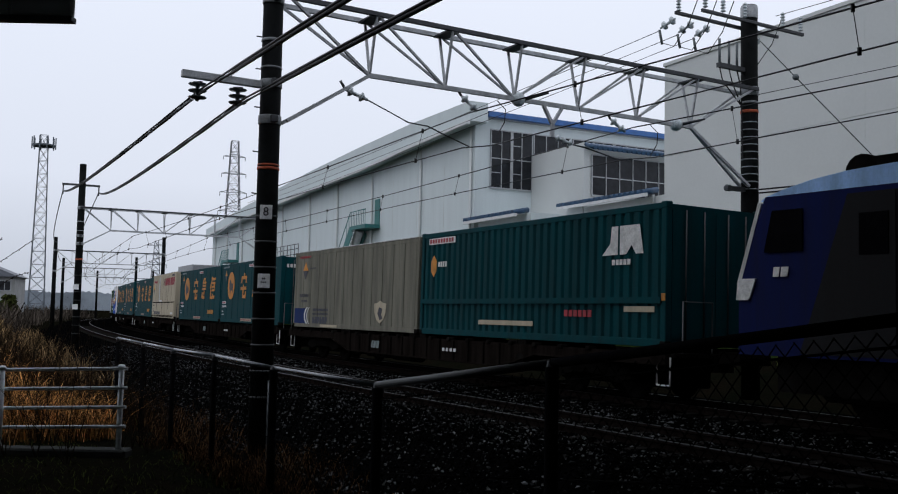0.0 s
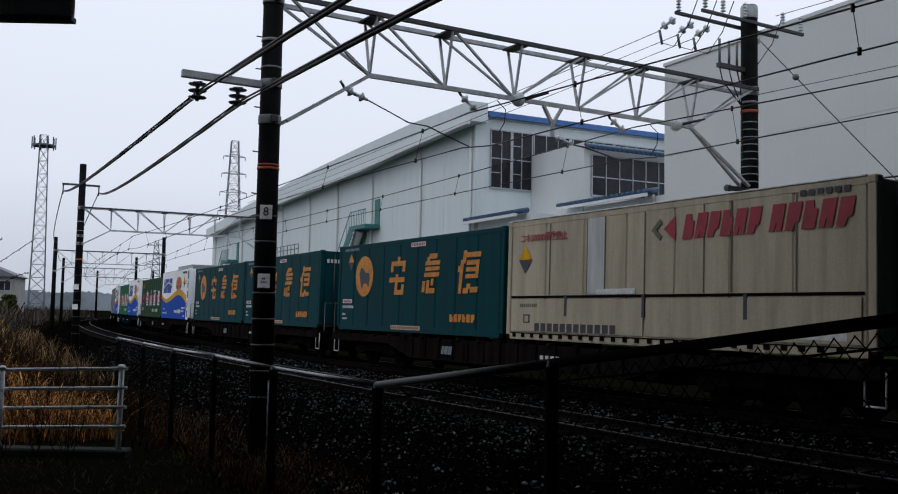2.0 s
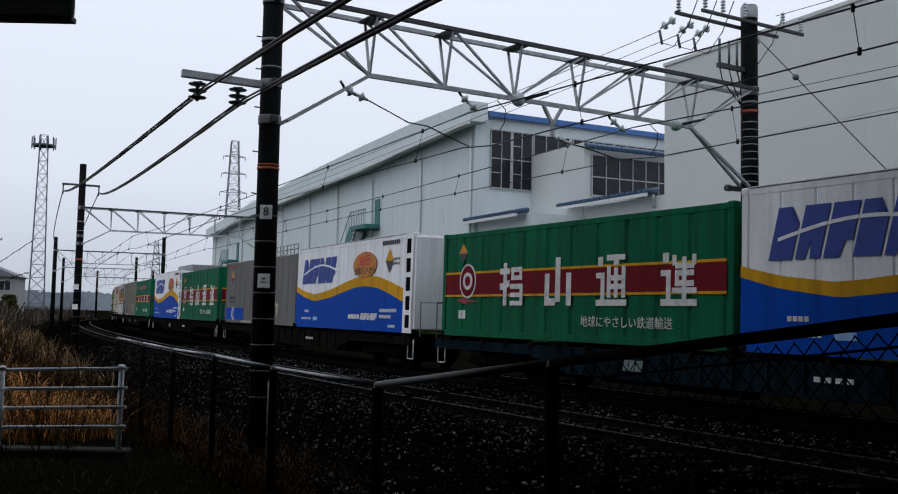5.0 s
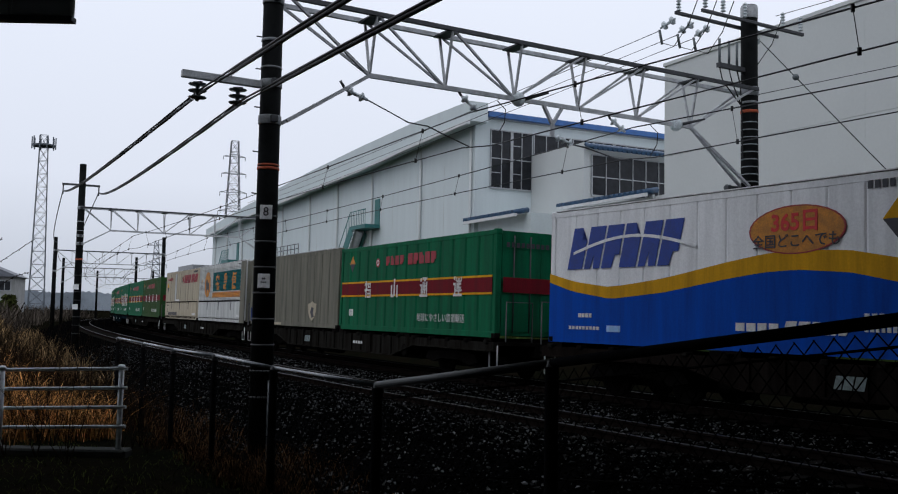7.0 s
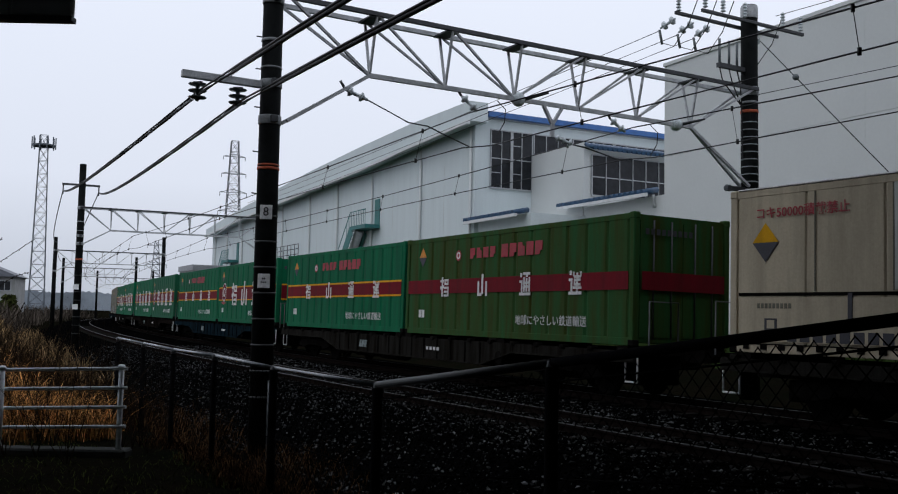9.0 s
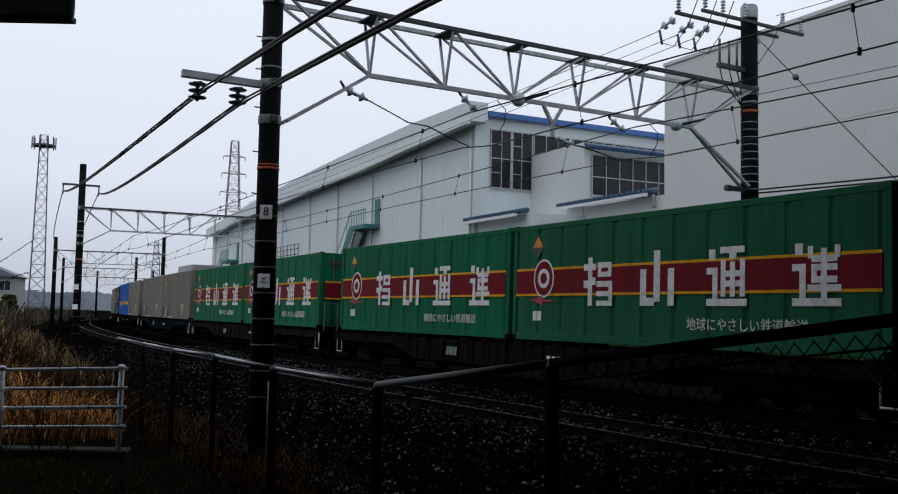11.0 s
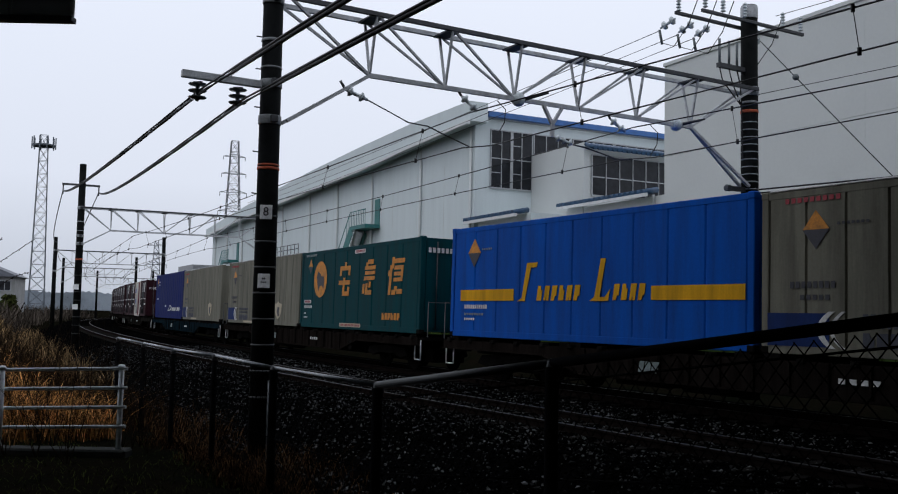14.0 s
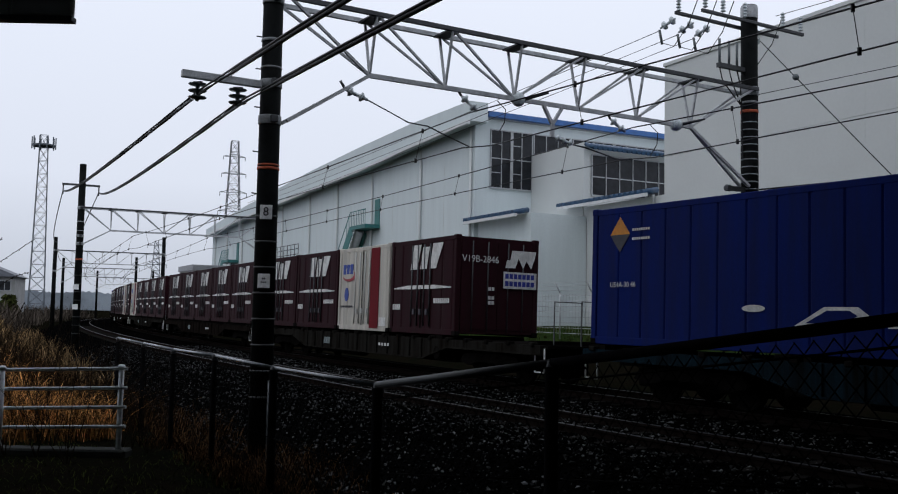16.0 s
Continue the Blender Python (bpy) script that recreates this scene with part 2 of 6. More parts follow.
def sheet(bm, pts, th, m=None):
    """A flat outline of (x, z) points on the plane y = 0, th thick towards -y."""
    fr = [bm.verts.new(Vector((x, -th, z)) if m is None else m @ Vector((x, -th, z))) for x, z in pts]
    bk = [bm.verts.new(Vector((x, 0, z)) if m is None else m @ Vector((x, 0, z))) for x, z in pts]
    n = len(pts)
    bm.faces.new(fr)
    for i in range(n):
        bm.faces.new((fr[i], bk[i], bk[(i + 1) % n], fr[(i + 1) % n]))


# ---- the line of the railway ----
STEP = 0.5
SS = np.arange(-620, 520.01, STEP)
KAPPA = np.interp(SS, [-260, -240, -150, -80, -30, 15, 30, 45], [0, 0.0045, 0.0045, 0.0014, 0.00173, 0.00383, 0.003, 0])
I0 = int(np.argmin(abs(SS)))
HEAD = np.concatenate([[0], np.cumsum((KAPPA[1:] + KAPPA[:-1]) / 2 * STEP)])
HEAD = HEAD - HEAD[I0] - 1.04274
PX = np.concatenate([[0], np.cumsum((np.cos(HEAD[1:]) + np.cos(HEAD[:-1])) / 2 * STEP)])
PY = np.concatenate([[0], np.cumsum((np.sin(HEAD[1:]) + np.sin(HEAD[:-1])) / 2 * STEP)])
PX, PY = PX - PX[I0] + 2.771, PY - PY[I0] + 21.299


def track(s, w=0.0, z=0.0):
    """A point at s along the train's track, w metres to the footpath's side of it."""
    a = float(np.interp(s, SS, HEAD))
    return Vector((float(np.interp(s, SS, PX)) + w * math.sin(a), float(np.interp(s, SS, PY)) - w * math.cos(a), z))


def heading(s):
    return float(np.interp(s, SS, HEAD))


def place(s, w=0.0, z=0.0):
    """A pose on the line: x along the train's way, y away from the footpath."""
    return Matrix.Translation(track(s, w, z)) @ Matrix.Rotation(heading(s), 4, "Z")


CANT = 0.0153


def on_track(s, half=7.0):
    """The pose of a vehicle whose bogies stand half metres before and behind s."""
    a, b = track(s - half), track(s + half)
    d = b - a
    return Matrix.Translation((a + b) / 2) @ Matrix.Rotation(math.atan2(d.y, d.x), 4, "Z") @ Matrix.Rotation(-CANT, 4, "X")


def ribbon(bm, s0, s1, step, prof, mi=None):
    """Sweep a cross-section of (w, z) points along the line."""
    rows = []
    for s in np.arange(s0, s1 + 0.01, step):
        rows.append([bm.verts.new(track(float(s), w, z)) for w, z in prof])
    for a, b in zip(rows[:-1], rows[1:]):
        for i in range(len(prof) - 1):
            f = bm.faces.new((a[i], b[i], b[i + 1], a[i + 1]))
            if mi:
                f.material_index = mi[i]


# ---- ground: one sheet to the horizon ----
def signed_offset(x, y):
    """Distance from the train's track, positive on the footpath's side."""
    near = slice(I0 - 700, I0 + 160)
    xs, ys, hs = PX[near], PY[near], HEAD[near]
    d = (xs - x) ** 2 + (ys - y) ** 2
    i = int(np.argmin(d))
    return (x - xs[i]) * math.sin(hs[i]) - (y - ys[i]) * math.cos(hs[i])


LEVEL_W = [-60, -12, -8, -5.2, -3.4, 7.6, 9.5, 10.1, 14, 40]
LEVEL_Z = [1.0, 1.0, 0.75, -0.5, -0.9, -0.9, -0.86, -0.02, 0.08, 0.05]


def ground_level(x, y):
    w = signed_offset(x, y)
    z = float(np.interp(w, LEVEL_W, LEVEL_Z))
    return z + 0.05 * noise.noise((x * 0.5, y * 0.5, 0)) * (1 if abs(w - 3) > 7 else 0.2), w


def build_ground():
    xs = sorted(set(np.round(np.concatenate([np.arange(-48, 30, 0.75), -48 - 4 * 1.28 ** np.arange(1, 27), 30 + 4 * 1.28 ** np.arange(1, 27)]), 2)))
    ys = sorted(set(np.round(np.concatenate([np.arange(-8, 70, 0.75), -8 - 4 * 1.28 ** np.arange(1, 27), 70 + 4 * 1.2 ** np.arange(1, 34)]), 2)))
    bm = bmesh.new()
    grid, off = [], []
    for y in ys:
        row = [ground_level(float(x), float(y)) for x in xs]
        grid.append([bm.verts.new((float(x), float(y), r[0])) for x, r in zip(xs, row)])
        off.append([r[1] for r in row])
    for j in range(len(ys) - 1):
        for i in range(len(xs) - 1):
            f = bm.faces.new((grid[j][i], grid[j][i + 1], grid[j + 1][i + 1], grid[j + 1][i]))
            f.material_index = 1 if off[j][i] < -6.6 else 0
            f.smooth = True
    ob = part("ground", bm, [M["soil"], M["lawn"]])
    tagged(ob, "damp brown soil coloured dark as in shade, with a green grassy bank beyond the tracks", "ground", kind="structure")


build_ground()

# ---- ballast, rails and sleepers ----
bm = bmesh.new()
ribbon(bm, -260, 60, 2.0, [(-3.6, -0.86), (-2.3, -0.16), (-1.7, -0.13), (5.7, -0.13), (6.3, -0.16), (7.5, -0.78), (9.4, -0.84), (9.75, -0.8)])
tagged(part("ballast_bed", bm, M["ballast"]), "wet crushed-stone ballast under two tracks, shade put into its near-black colour", "ballast", kind="structure")
TRACKS = ((0.0, "far"), (4.0, "near"))
SLEEPER = bmesh.new()
box(SLEEPER, -0.12, 0.12, -1.0, 1.0, -0.16, 0.0)
for v in SLEEPER.verts:
    if v.co.z > -0.01:
        v.co.x *= 0.75
sleeper_mesh = bpy.data.meshes.new("sleeper")
SLEEPER.to_mesh(sleeper_mesh)
SLEEPER.free()
sleeper_mesh.materials.append(M["sleeper"])
for w0, nm in TRACKS:
    tr = thing("railway_track", "steel rails on concrete sleepers in wet ballast", "railway track", group="railway tracks", kind="structure")
    for side in (-0.57, 0.57):
        w = w0 + side
        bm = bmesh.new()
        ribbon(bm, -240, 60, 1.5, [(w - 0.065, -0.17), (w - 0.06, -0.155), (w - 0.012, -0.14), (w - 0.01, -0.05), (w - 0.033, -0.035), (w - 0.033, -0.006), (w - 0.025, 0.0),
                                   (w + 0.025, 0.0), (w + 0.033, -0.006), (w + 0.033, -0.035), (w + 0.01, -0.05), (w + 0.012, -0.14), (w + 0.06, -0.155), (w + 0.065, -0.17)],
               [0, 0, 0, 0, 0, 1, 1, 1, 0, 0, 0, 0, 0])
        part("rail", bm, [M["rail_side"], M["rail_top"]], tr)
    for i in range(150):
        s = -76 + i * 0.6
        ob = new("sleeper", sleeper_mesh)
        ob.parent = tr
        ob.matrix_basis = place(s, w0, -0.115)


# ---- catenary supports ----
def concrete_pole(top_z, base_z, r0, r1, parent, bands=()):
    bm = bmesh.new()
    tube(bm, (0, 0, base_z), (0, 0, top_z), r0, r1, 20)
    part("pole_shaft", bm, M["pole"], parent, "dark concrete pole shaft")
    bm = bmesh.new()
    tube(bm, (0, 0, top_z), (0, 0, top_z + 0.03), r1 * 1.02, r1 * 0.95, 20)
    part("pole_cap", bm, M["band"], parent)
    for z, hgt, mat, extra in bands:
        r = r0 + (r1 - r0) * (z - base_z) / (top_z - base_z)
        bm = bmesh.new()
        lathe(bm, [(r + extra, z), (r + extra + 0.004, z + 0.01), (r + extra + 0.004, z + hgt - 0.01), (r + extra, z + hgt)], 20)
        part("band", bm, mat, parent)


def disc_insulator(parent, a, b, n=3, r=0.09, mat="insulator", name="insulator"):
    """A string of sheds from a to b."""
    a, b = Vector(a), Vector(b)
    q = (b - a).to_track_quat("Z", "Y").to_matrix().to_4x4()
    q.translation = a
    L = (b - a).length
    bm = bmesh.new()
    prof = [(0.02, 0)]
    for i in range(n):
        z = L * (i + 0.25) / n
        prof += [(0.03, z), (r, z + L / n * 0.1), (r * 0.9, z + L / n * 0.28), (0.035, z + L / n * 0.42)]
    prof += [(0.02, L)]
    lathe(bm, prof, 10, q)
    return part(name, bm, M[mat], parent)


def truss(parent, L, zt, zb, drop_l, drop_r, panels, wide=0.5, chord=0.05):
    """A three-chord lattice beam along local y, with two top chords and one bottom chord and raked ends."""
    ya, yb = drop_l, L - drop_r
    for sx in (-wide / 2, wide / 2):
        bm = bmesh.new()
        beam(bm, (sx, 0, zt), (sx, L, zt), chord * 1.5, chord * 1.5)
        # one top chord in darker steel than its twin
        part("top_chord", bm, M["steel_dark"] if sx > 0 else M["steel"], parent)
    bm = bmesh.new()
    beam(bm, (0, ya, zb), (0, yb, zb), chord * 1.3, chord * 1.6)
    part("bottom_chord", bm, M["steel"], parent)
    step = (yb - ya) / panels
    for i in range(panels + 1):
        y = ya + i * step
        for sx in (-wide / 2, wide / 2):
            bm = bmesh.new()
            beam(bm, (0, y, zb), (sx, y, zt), chord * 0.8, chord * 0.8)
            part("strut", bm, M["steel"], parent)
        bm = bmesh.new()
        box(bm, -wide / 2, wide / 2, y - 0.13, y + 0.13, zt - 0.06, zt - 0.03)
        part("tie_plate", bm, M["steel_dark"], parent)
        if i < panels:
            left = i < 2
            for sx in (-wide / 2, wide / 2):
                bm = bmesh.new()
                if left:
                    beam(bm, (sx, y, zt), (0, y + step, zb), chord * 0.8, chord * 0.8)
                else:
                    beam(bm, (0, y, zb), (sx, y + step, zt), chord * 0.8, chord * 0.8)
                part("diagonal", bm, M["steel"], parent)
    for sx in (-wide / 2, wide / 2):
        bm = bmesh.new()
        beam(bm, (sx, 0.1, zt), (0, ya, zb), chord * 0.9, chord * 0.9)
        part("diagonal", bm, M["steel"], parent)
        bm = bmesh.new()
        beam(bm, (sx, L - 0.1, zt), (0, yb, zb), chord * 0.9, chord * 0.9)
        part("diagonal", bm, M["steel"], parent)


def gantry(s, w_near, w_far, base_n, base_f, zt, zb, top_n, top_f, knee, group, detail=True, r=0.19):
    """A portal over both tracks: two poles and a lattice beam from the near to the far pole."""
    L = w_near - w_far
    g = thing("catenary_gantry", "dark concrete poles with galvanised lattice beam over the tracks", "catenary gantry", place(s, w_near), group)
    near = new("near_pole")
    near.parent = g
    near.matrix_basis = pose(0, -0.1 if s > 0 else 0, 0)
    bands = [(zt - 0.1, 0.16, M["band"], 0.012), (knee - 0.08, 0.15, M["band"], 0.014)]
    if detail:
        bands += [(zt - 0.75, 0.05, M["band"], 0.008), (zt - 1.52, 0.13, M["band"], 0.012), (zt - 1.2, 0.03, M["band"], 0.006), (knee - 0.84, 0.05, M["orange"], 0.006), (knee - 0.77, 0.03, M["orange"], 0.004)]
        bands += [(knee - 0.42 * k - 1.2, 0.03, M["ring"], 0.004) for k in range(1, 9)]
    concrete_pole(top_n, base_n, r, r * 0.86, near, bands)
    if detail:
        for z in (zt - 0.02, zt - 1.45, knee):
            for sx in (-1, 1):
                bm = bmesh.new()
                box(bm, sx * r * 1.02 - 0.05, sx * r * 1.02 + 0.05, -0.06, 0.06, z - 0.06, z + 0.06)
                part("clamp_ear", bev(bm, 0.01), M["steel_dark"], near)
    far = new("far_pole")
    far.parent = g
    far.matrix_basis = pose(0, L, 0)
    bands = [(zt - 0.12, 0.2, M["band"], 0.012)]
    if detail:
        bands += [(top_f - 0.28, 0.28, M["steel"], 0.004), (zt - 0.52, 0.07, M["orange"], 0.006), (zt - 0.3, 0.05, M["band"], 0.006)] + [(zt - 0.75 - 0.17 * k, 0.025, M["band"], 0.004) for k in range(10)]
    concrete_pole(top_f, base_f, r * 1.08, r * 0.98 if detail else r * 0.86, far, bands)
    truss(g, L, zt, zb, L * 0.151, L * 0.164, 5)
    for sx in (-0.12, 0.12):
        bm = bmesh.new()
        beam(bm, (sx, 0.15, knee), (0, L * 0.151, zb), 0.06, 0.06)
        part("knee_brace", bm, M["steel"], g)
        bm = bmesh.new()
        beam(bm, (sx, L - 0.15, knee - 0.15), (0, L * 0.836, zb), 0.06, 0.06)
        part("knee_brace", bm, M["steel"], g)
    return g


NEAR_W, FAR_W = 7.8, -3.5
main_gantry = gantry(2.0, NEAR_W, FAR_W, -1.0, -0.2, 6.78, 5.74, 7.3, 8.74, 4.72, "catenary gantries")
for s, wn_, wf_ in ((-33.5, 6.6, -3.1), (-73.0, 6.8, -2.5), (-111.0, 7.3, -1.5), (-150.0, 7.5, -1.5), (-190.0, 7.5, -1.5)):
    gantry(s, wn_, wf_, -1.0, -0.2, 6.65, 5.55, 8.85 if s > -50 else 7.8, 7.6 if s > -50 else 8.2, 4.8, "catenary gantries", detail=s > -50)


# ---- buildings ----
FACE = math.atan2(0.89, -0.455)
BX = Vector((-0.455, 0.89, 0)).normalized()
BN = Vector((0.89, 0.455, 0)).normalized()


def long_hall():
    """The white works hall: long side to the railway, gable with windows and an annex to the yard."""
    m = Matrix((BX, BN, Vector((0, 0, 1)))).transposed().to_4x4()
    m.translation = Vector((1.55, 60.0, 0))
    h = thing("works_hall", "long white factory hall with blue roof edge and dark windows", "building", m)
    tops = [(-0.9, 15.0), (8, 15.05), (17, 14.85), (30, 14.4), (41, 13.85), (51, 13.35), (71, 12.0)]
    foot = [(-0.9, 13.75), (8, 13.45), (17, 13.0), (30, 12.7), (41, 12.4), (51, 12.1), (71, 11.2)]
    bm = bmesh.new()
    sheet(bm, [(0, 0.6), (71, 0.6)] + [(x, z + 0.1) for x, z in foot[:0:-1]] + [(0, 13.8)], 0.3, Matrix.Translation((0, 0.3, 0)))
    part("side_wall", bm, M["wall_white"], h)
    bm = bmesh.new()
    box(bm, 0.0, 0.3, 0.3, 30, 0.6, 14.2)
    part("gable_wall", bm, M["wall_white"], h)
    bm = bmesh.new()
    sheet(bm, foot + tops[::-1], 1.3, Matrix.Translation((0, 0.4, 0)))
    part("eaves_fascia", bm, M["wall_white"], h, "pale boxed eaves along the roof")
    bm = bmesh.new()
    sheet(bm, [(x, z - 0.22) for x, z in foot] + foot[::-1], 0.25, Matrix.Translation((0, -0.88, 0)))
    part("gutter", bm, M["pvc"], h)
    bm = bmesh.new()
    box(bm, -0.2, 40, 0.5, 30, 14.2, 14.4)
    part("roof", bm, M["roof"], h)
    bm = bmesh.new()
    box(bm, -0.5, -0.05, 0.7, 30, 14.28, 14.62)
    part("roof_edge", bm, M["roof_blue"], h, "blue sheet-metal roof edge")
    for x in (0.35, 7.84, 16.8, 24.6, 32, 40.5, 48, 56, 63, 69):
        bm = bmesh.new()
        tube(bm, (x, -0.12, 0.7), (x, -0.12, float(np.interp(x, [a for a, _ in foot], [b for _, b in foot])) - 0.1), 0.09, n=8)
        part("downpipe", bm, M["wall_grey"], h)
    for i in range(1, 16):
        bm = bmesh.new()
        x = i * 4.3
        box(bm, x - 0.02, x + 0.02, -0.012, 0.0, 0.7, 11.6)
        part("wall_joint", bm, M["wall_grey"], h)

    def window(x, y0, y1, z0, z1, cols, rows, double=(), split=()):
        """A window on a wall that faces the yard: dark panes in a pale frame."""
        w = new("window")
        w.parent = h
        bm = bmesh.new()
        box(bm, x - 0.05, x, y0, y1, z0, z1)
        part("pane", bm, M["glass"], w)
        bm = bmesh.new()
        for a, b, c, d in ((y0 - 0.06, y1 + 0.06, z0 - 0.1, z0), (y0 - 0.06, y1 + 0.06, z1, z1 + 0.06), (y0 - 0.06, y0, z0, z1), (y1, y1 + 0.06, z0, z1)):
            box(bm, x - 0.12, x, a, b, c, d)
        for i in range(1, cols):
            y = y0 + (y1 - y0) * i / cols
            t = 0.10 if i in double else 0.025
            box(bm, x - 0.11, x - 0.01, y - t, y + t, z0, z1)
        for zz in rows:
            z = z0 + (z1 - z0) * zz
            box(bm, x - 0.1, x - 0.01, y0, y1, z - 0.03, z + 0.03)
        for i in split:
            ya, yb = y0 + (y1 - y0) * i / cols, y0 + (y1 - y0) * (i + 1) / cols
            for zz in (0.26, 0.76):
                z = z0 + (z1 - z0) * zz
                box(bm, x - 0.09, x - 0.01, ya, yb, z - 0.025, z + 0.025)
        part("window_frame", bm, M["frame"], w, "pale aluminium window frame")
    window(-0.003, 1.15, 4.2, 9.8, 13.5, 4, (0.51,), (2,), (0, 2))
    window(-0.003, 4.4, 7.2, 12.2, 13.5, 3, ())
    window(-0.003, 7.5, 10.8, 12.2, 13.5, 4, ())
    window(-0.003, 11.0, 15.6, 12.2, 13.5, 5, ())
    # annex
    bm = bmesh.new()
    box(bm, -5.94, -0.02, 4.23, 20, 0.6, 12.1)
    part("annex_wall", bm, M["wall_grey"], h)
    bm = bmesh.new()
    box(bm, -14.5, -5.97, 4.26, 20, 0.6, 8.15)
    part("annex_wall", bm, M["wall_grey"], h)
    window(-5.945, 4.82, 10.9, 8.95, 11.35, 6, (0.46,))

    def awning(y0, y1, x0, x1, z0, z1, n, slope):
        aw = new("awning")
        aw.parent = h
        for i in range(n):
            a = i / n
            bm = bmesh.new()
            m2 = Matrix.Translation((x0 + (x1 - x0) * a, y0 + (y1 - y0) * a, z0 + (z1 - z0) * a))
            if abs(x1 - x0) > abs(y1 - y0):
                tube(bm, m2 @ Vector((0, -0.9, -slope)), m2 @ Vector((0, 0.15, 0)), abs(x1 - x0) / n * 0.38, n=6)
            else:
                tube(bm, m2 @ Vector((-0.9, 0, -slope)), m2 @ Vector((0.1, 0, 0)), abs(y1 - y0) / n * 0.38, n=6)
            part("awning_roll", bm, M["awning"], aw)
        if abs(x1 - x0) > abs(y1 - y0):
            bm = bmesh.new()
            beam(bm, (x0, y0 - 0.92, z0 - slope - 0.16), (x1, y1 - 0.92, z1 - slope - 0.16), 0.12, 0.18)
            part("awning_gutter", bm, M["pvc"], aw)
    awning(4.4, 10.9, -6.0, -6.0, 12.0, 12.0, 18, 0.35)
    awning(4.25, 4.25, -4.5, -13.0, 8.5, 8.5, 18, 0.22)
    bm = bmesh.new()
    box(bm, -6.3, -0.01, 0.32, 4.2, 0.6, 7.55)
    part("porch_wall", bm, M["wall_white"], h)
    awning(0.3, 0.3, 0.2, -6.2, 7.75, 7.75, 14, 0.22)
    bm = bmesh.new()
    chain(bm, [(-12.6, 4.1, 8.2), (-12.6, 4.1, 7.6), (-12.6, 6.2, 7.5), (-12.6, 6.2, 5.0)], 0.09, 8)
    part("drainpipe", bm, M["pvc"], h)
    # wall lamp under the annex
    bm = bmesh.new()
    lathe(bm, [(0.05, 0.25), (0.22, 0.12), (0.28, 0.0), (0.1, 0.0)], 10, Matrix.Translation((-3.2, 3.7, 5.9)))
    tube(bm, (-3.2, 4.23, 6.2), (-3.2, 3.7, 6.15), 0.05)
    part("wall_lamp", bm, M["steel"], h)
    # outside stairs
    for x0, z0, k in ((15.2, 8.45, 1.0), (57.5, 7.5, 1.0)):
        st = new("outside_stair")
        st.parent = h
        bm = bmesh.new()
        box(bm, x0, x0 + 3.2, -1.3, -0.05, z0 - 0.3, z0)
        part("landing", bm, M["teal_steel"], st, "teal painted steel landing")
        bm = bmesh.new()
        sheet(bm, [(x0 + 3.2, z0), (x0 + 8.2, z0 - 5.5), (x0 + 7.4, z0 - 5.9), (x0 + 2.6, z0 - 0.6)], 0.06, Matrix.Translation((0, -1.25, 0)))
        sheet(bm, [(x0 + 3.2, z0), (x0 + 8.2, z0 - 5.5), (x0 + 7.4, z0 - 5.9), (x0 + 2.6, z0 - 0.6)], 0.06, Matrix.Translation((0, -0.1, 0)))
        for i in range(18):
            box(bm, x0 + 3.2 + 0.27 * i, x0 + 3.5 + 0.27 * i, -1.25, -0.1, z0 - 0.05 - 0.3 * i, z0 - 0.3 * i)
        part("flight", bm, M["teal_steel"], st)
        for y in (-1.28,):
            bm = bmesh.new()
            tube(bm, (x0, y, z0 + 1.15), (x0 + 3.2, y, z0 + 1.15), 0.035, n=6)
            tube(bm, (x0 + 3.2, y, z0 + 1.15), (x0 + 8.2, y, z0 - 4.35), 0.035, n=6)
            part("handrail", bm, M["teal_steel"], st)
            for i in range(12):
                bm = bmesh.new()
                xx = x0 + 0.05 + i * 0.36
                zz = z0 if xx < x0 + 3.2 else z0 - (xx - x0 - 3.2) * 1.1
                tube(bm, (xx, y, zz - 0.1), (xx, y, zz + 1.15), 0.02, n=5)
                part("baluster", bm, M["teal_steel"], st)
        bm = bmesh.new()
        box(bm, x0 + 0.15, x0 + 1.1, -0.06, 0.0, z0, z0 + 2.05)
        part("door", bm, M["teal_steel"], st, "teal steel door")
    bm = bmesh.new()
    tube(bm, (18.0, -0.6, 8.2), (21.5, -0.4, 5.0), 0.35, n=12)
    part("duct", bm, M["pvc"], h)
    # rail of a low flat roof before the hall
    bm = bmesh.new()
    for z in (7.0, 7.5, 7.95):
        tube(bm, (33, -0.8, z), (42, -0.8, z), 0.035, n=5)
    for i in range(9):
        tube(bm, (33 + i * 1.12, -0.8, 6.3), (33 + i * 1.12, -0.8, 7.95), 0.035, n=5)
    part("roof_railing", bm, M["steel_dark"], h)
    bm = bmesh.new()
    box(bm, 32.5, 42.5, -1.0, -0.02, 0.6, 6.4)
    part("low_annex", bm, M["wall_grey"], h)
    return h, m


hall, HALL_M = long_hall()


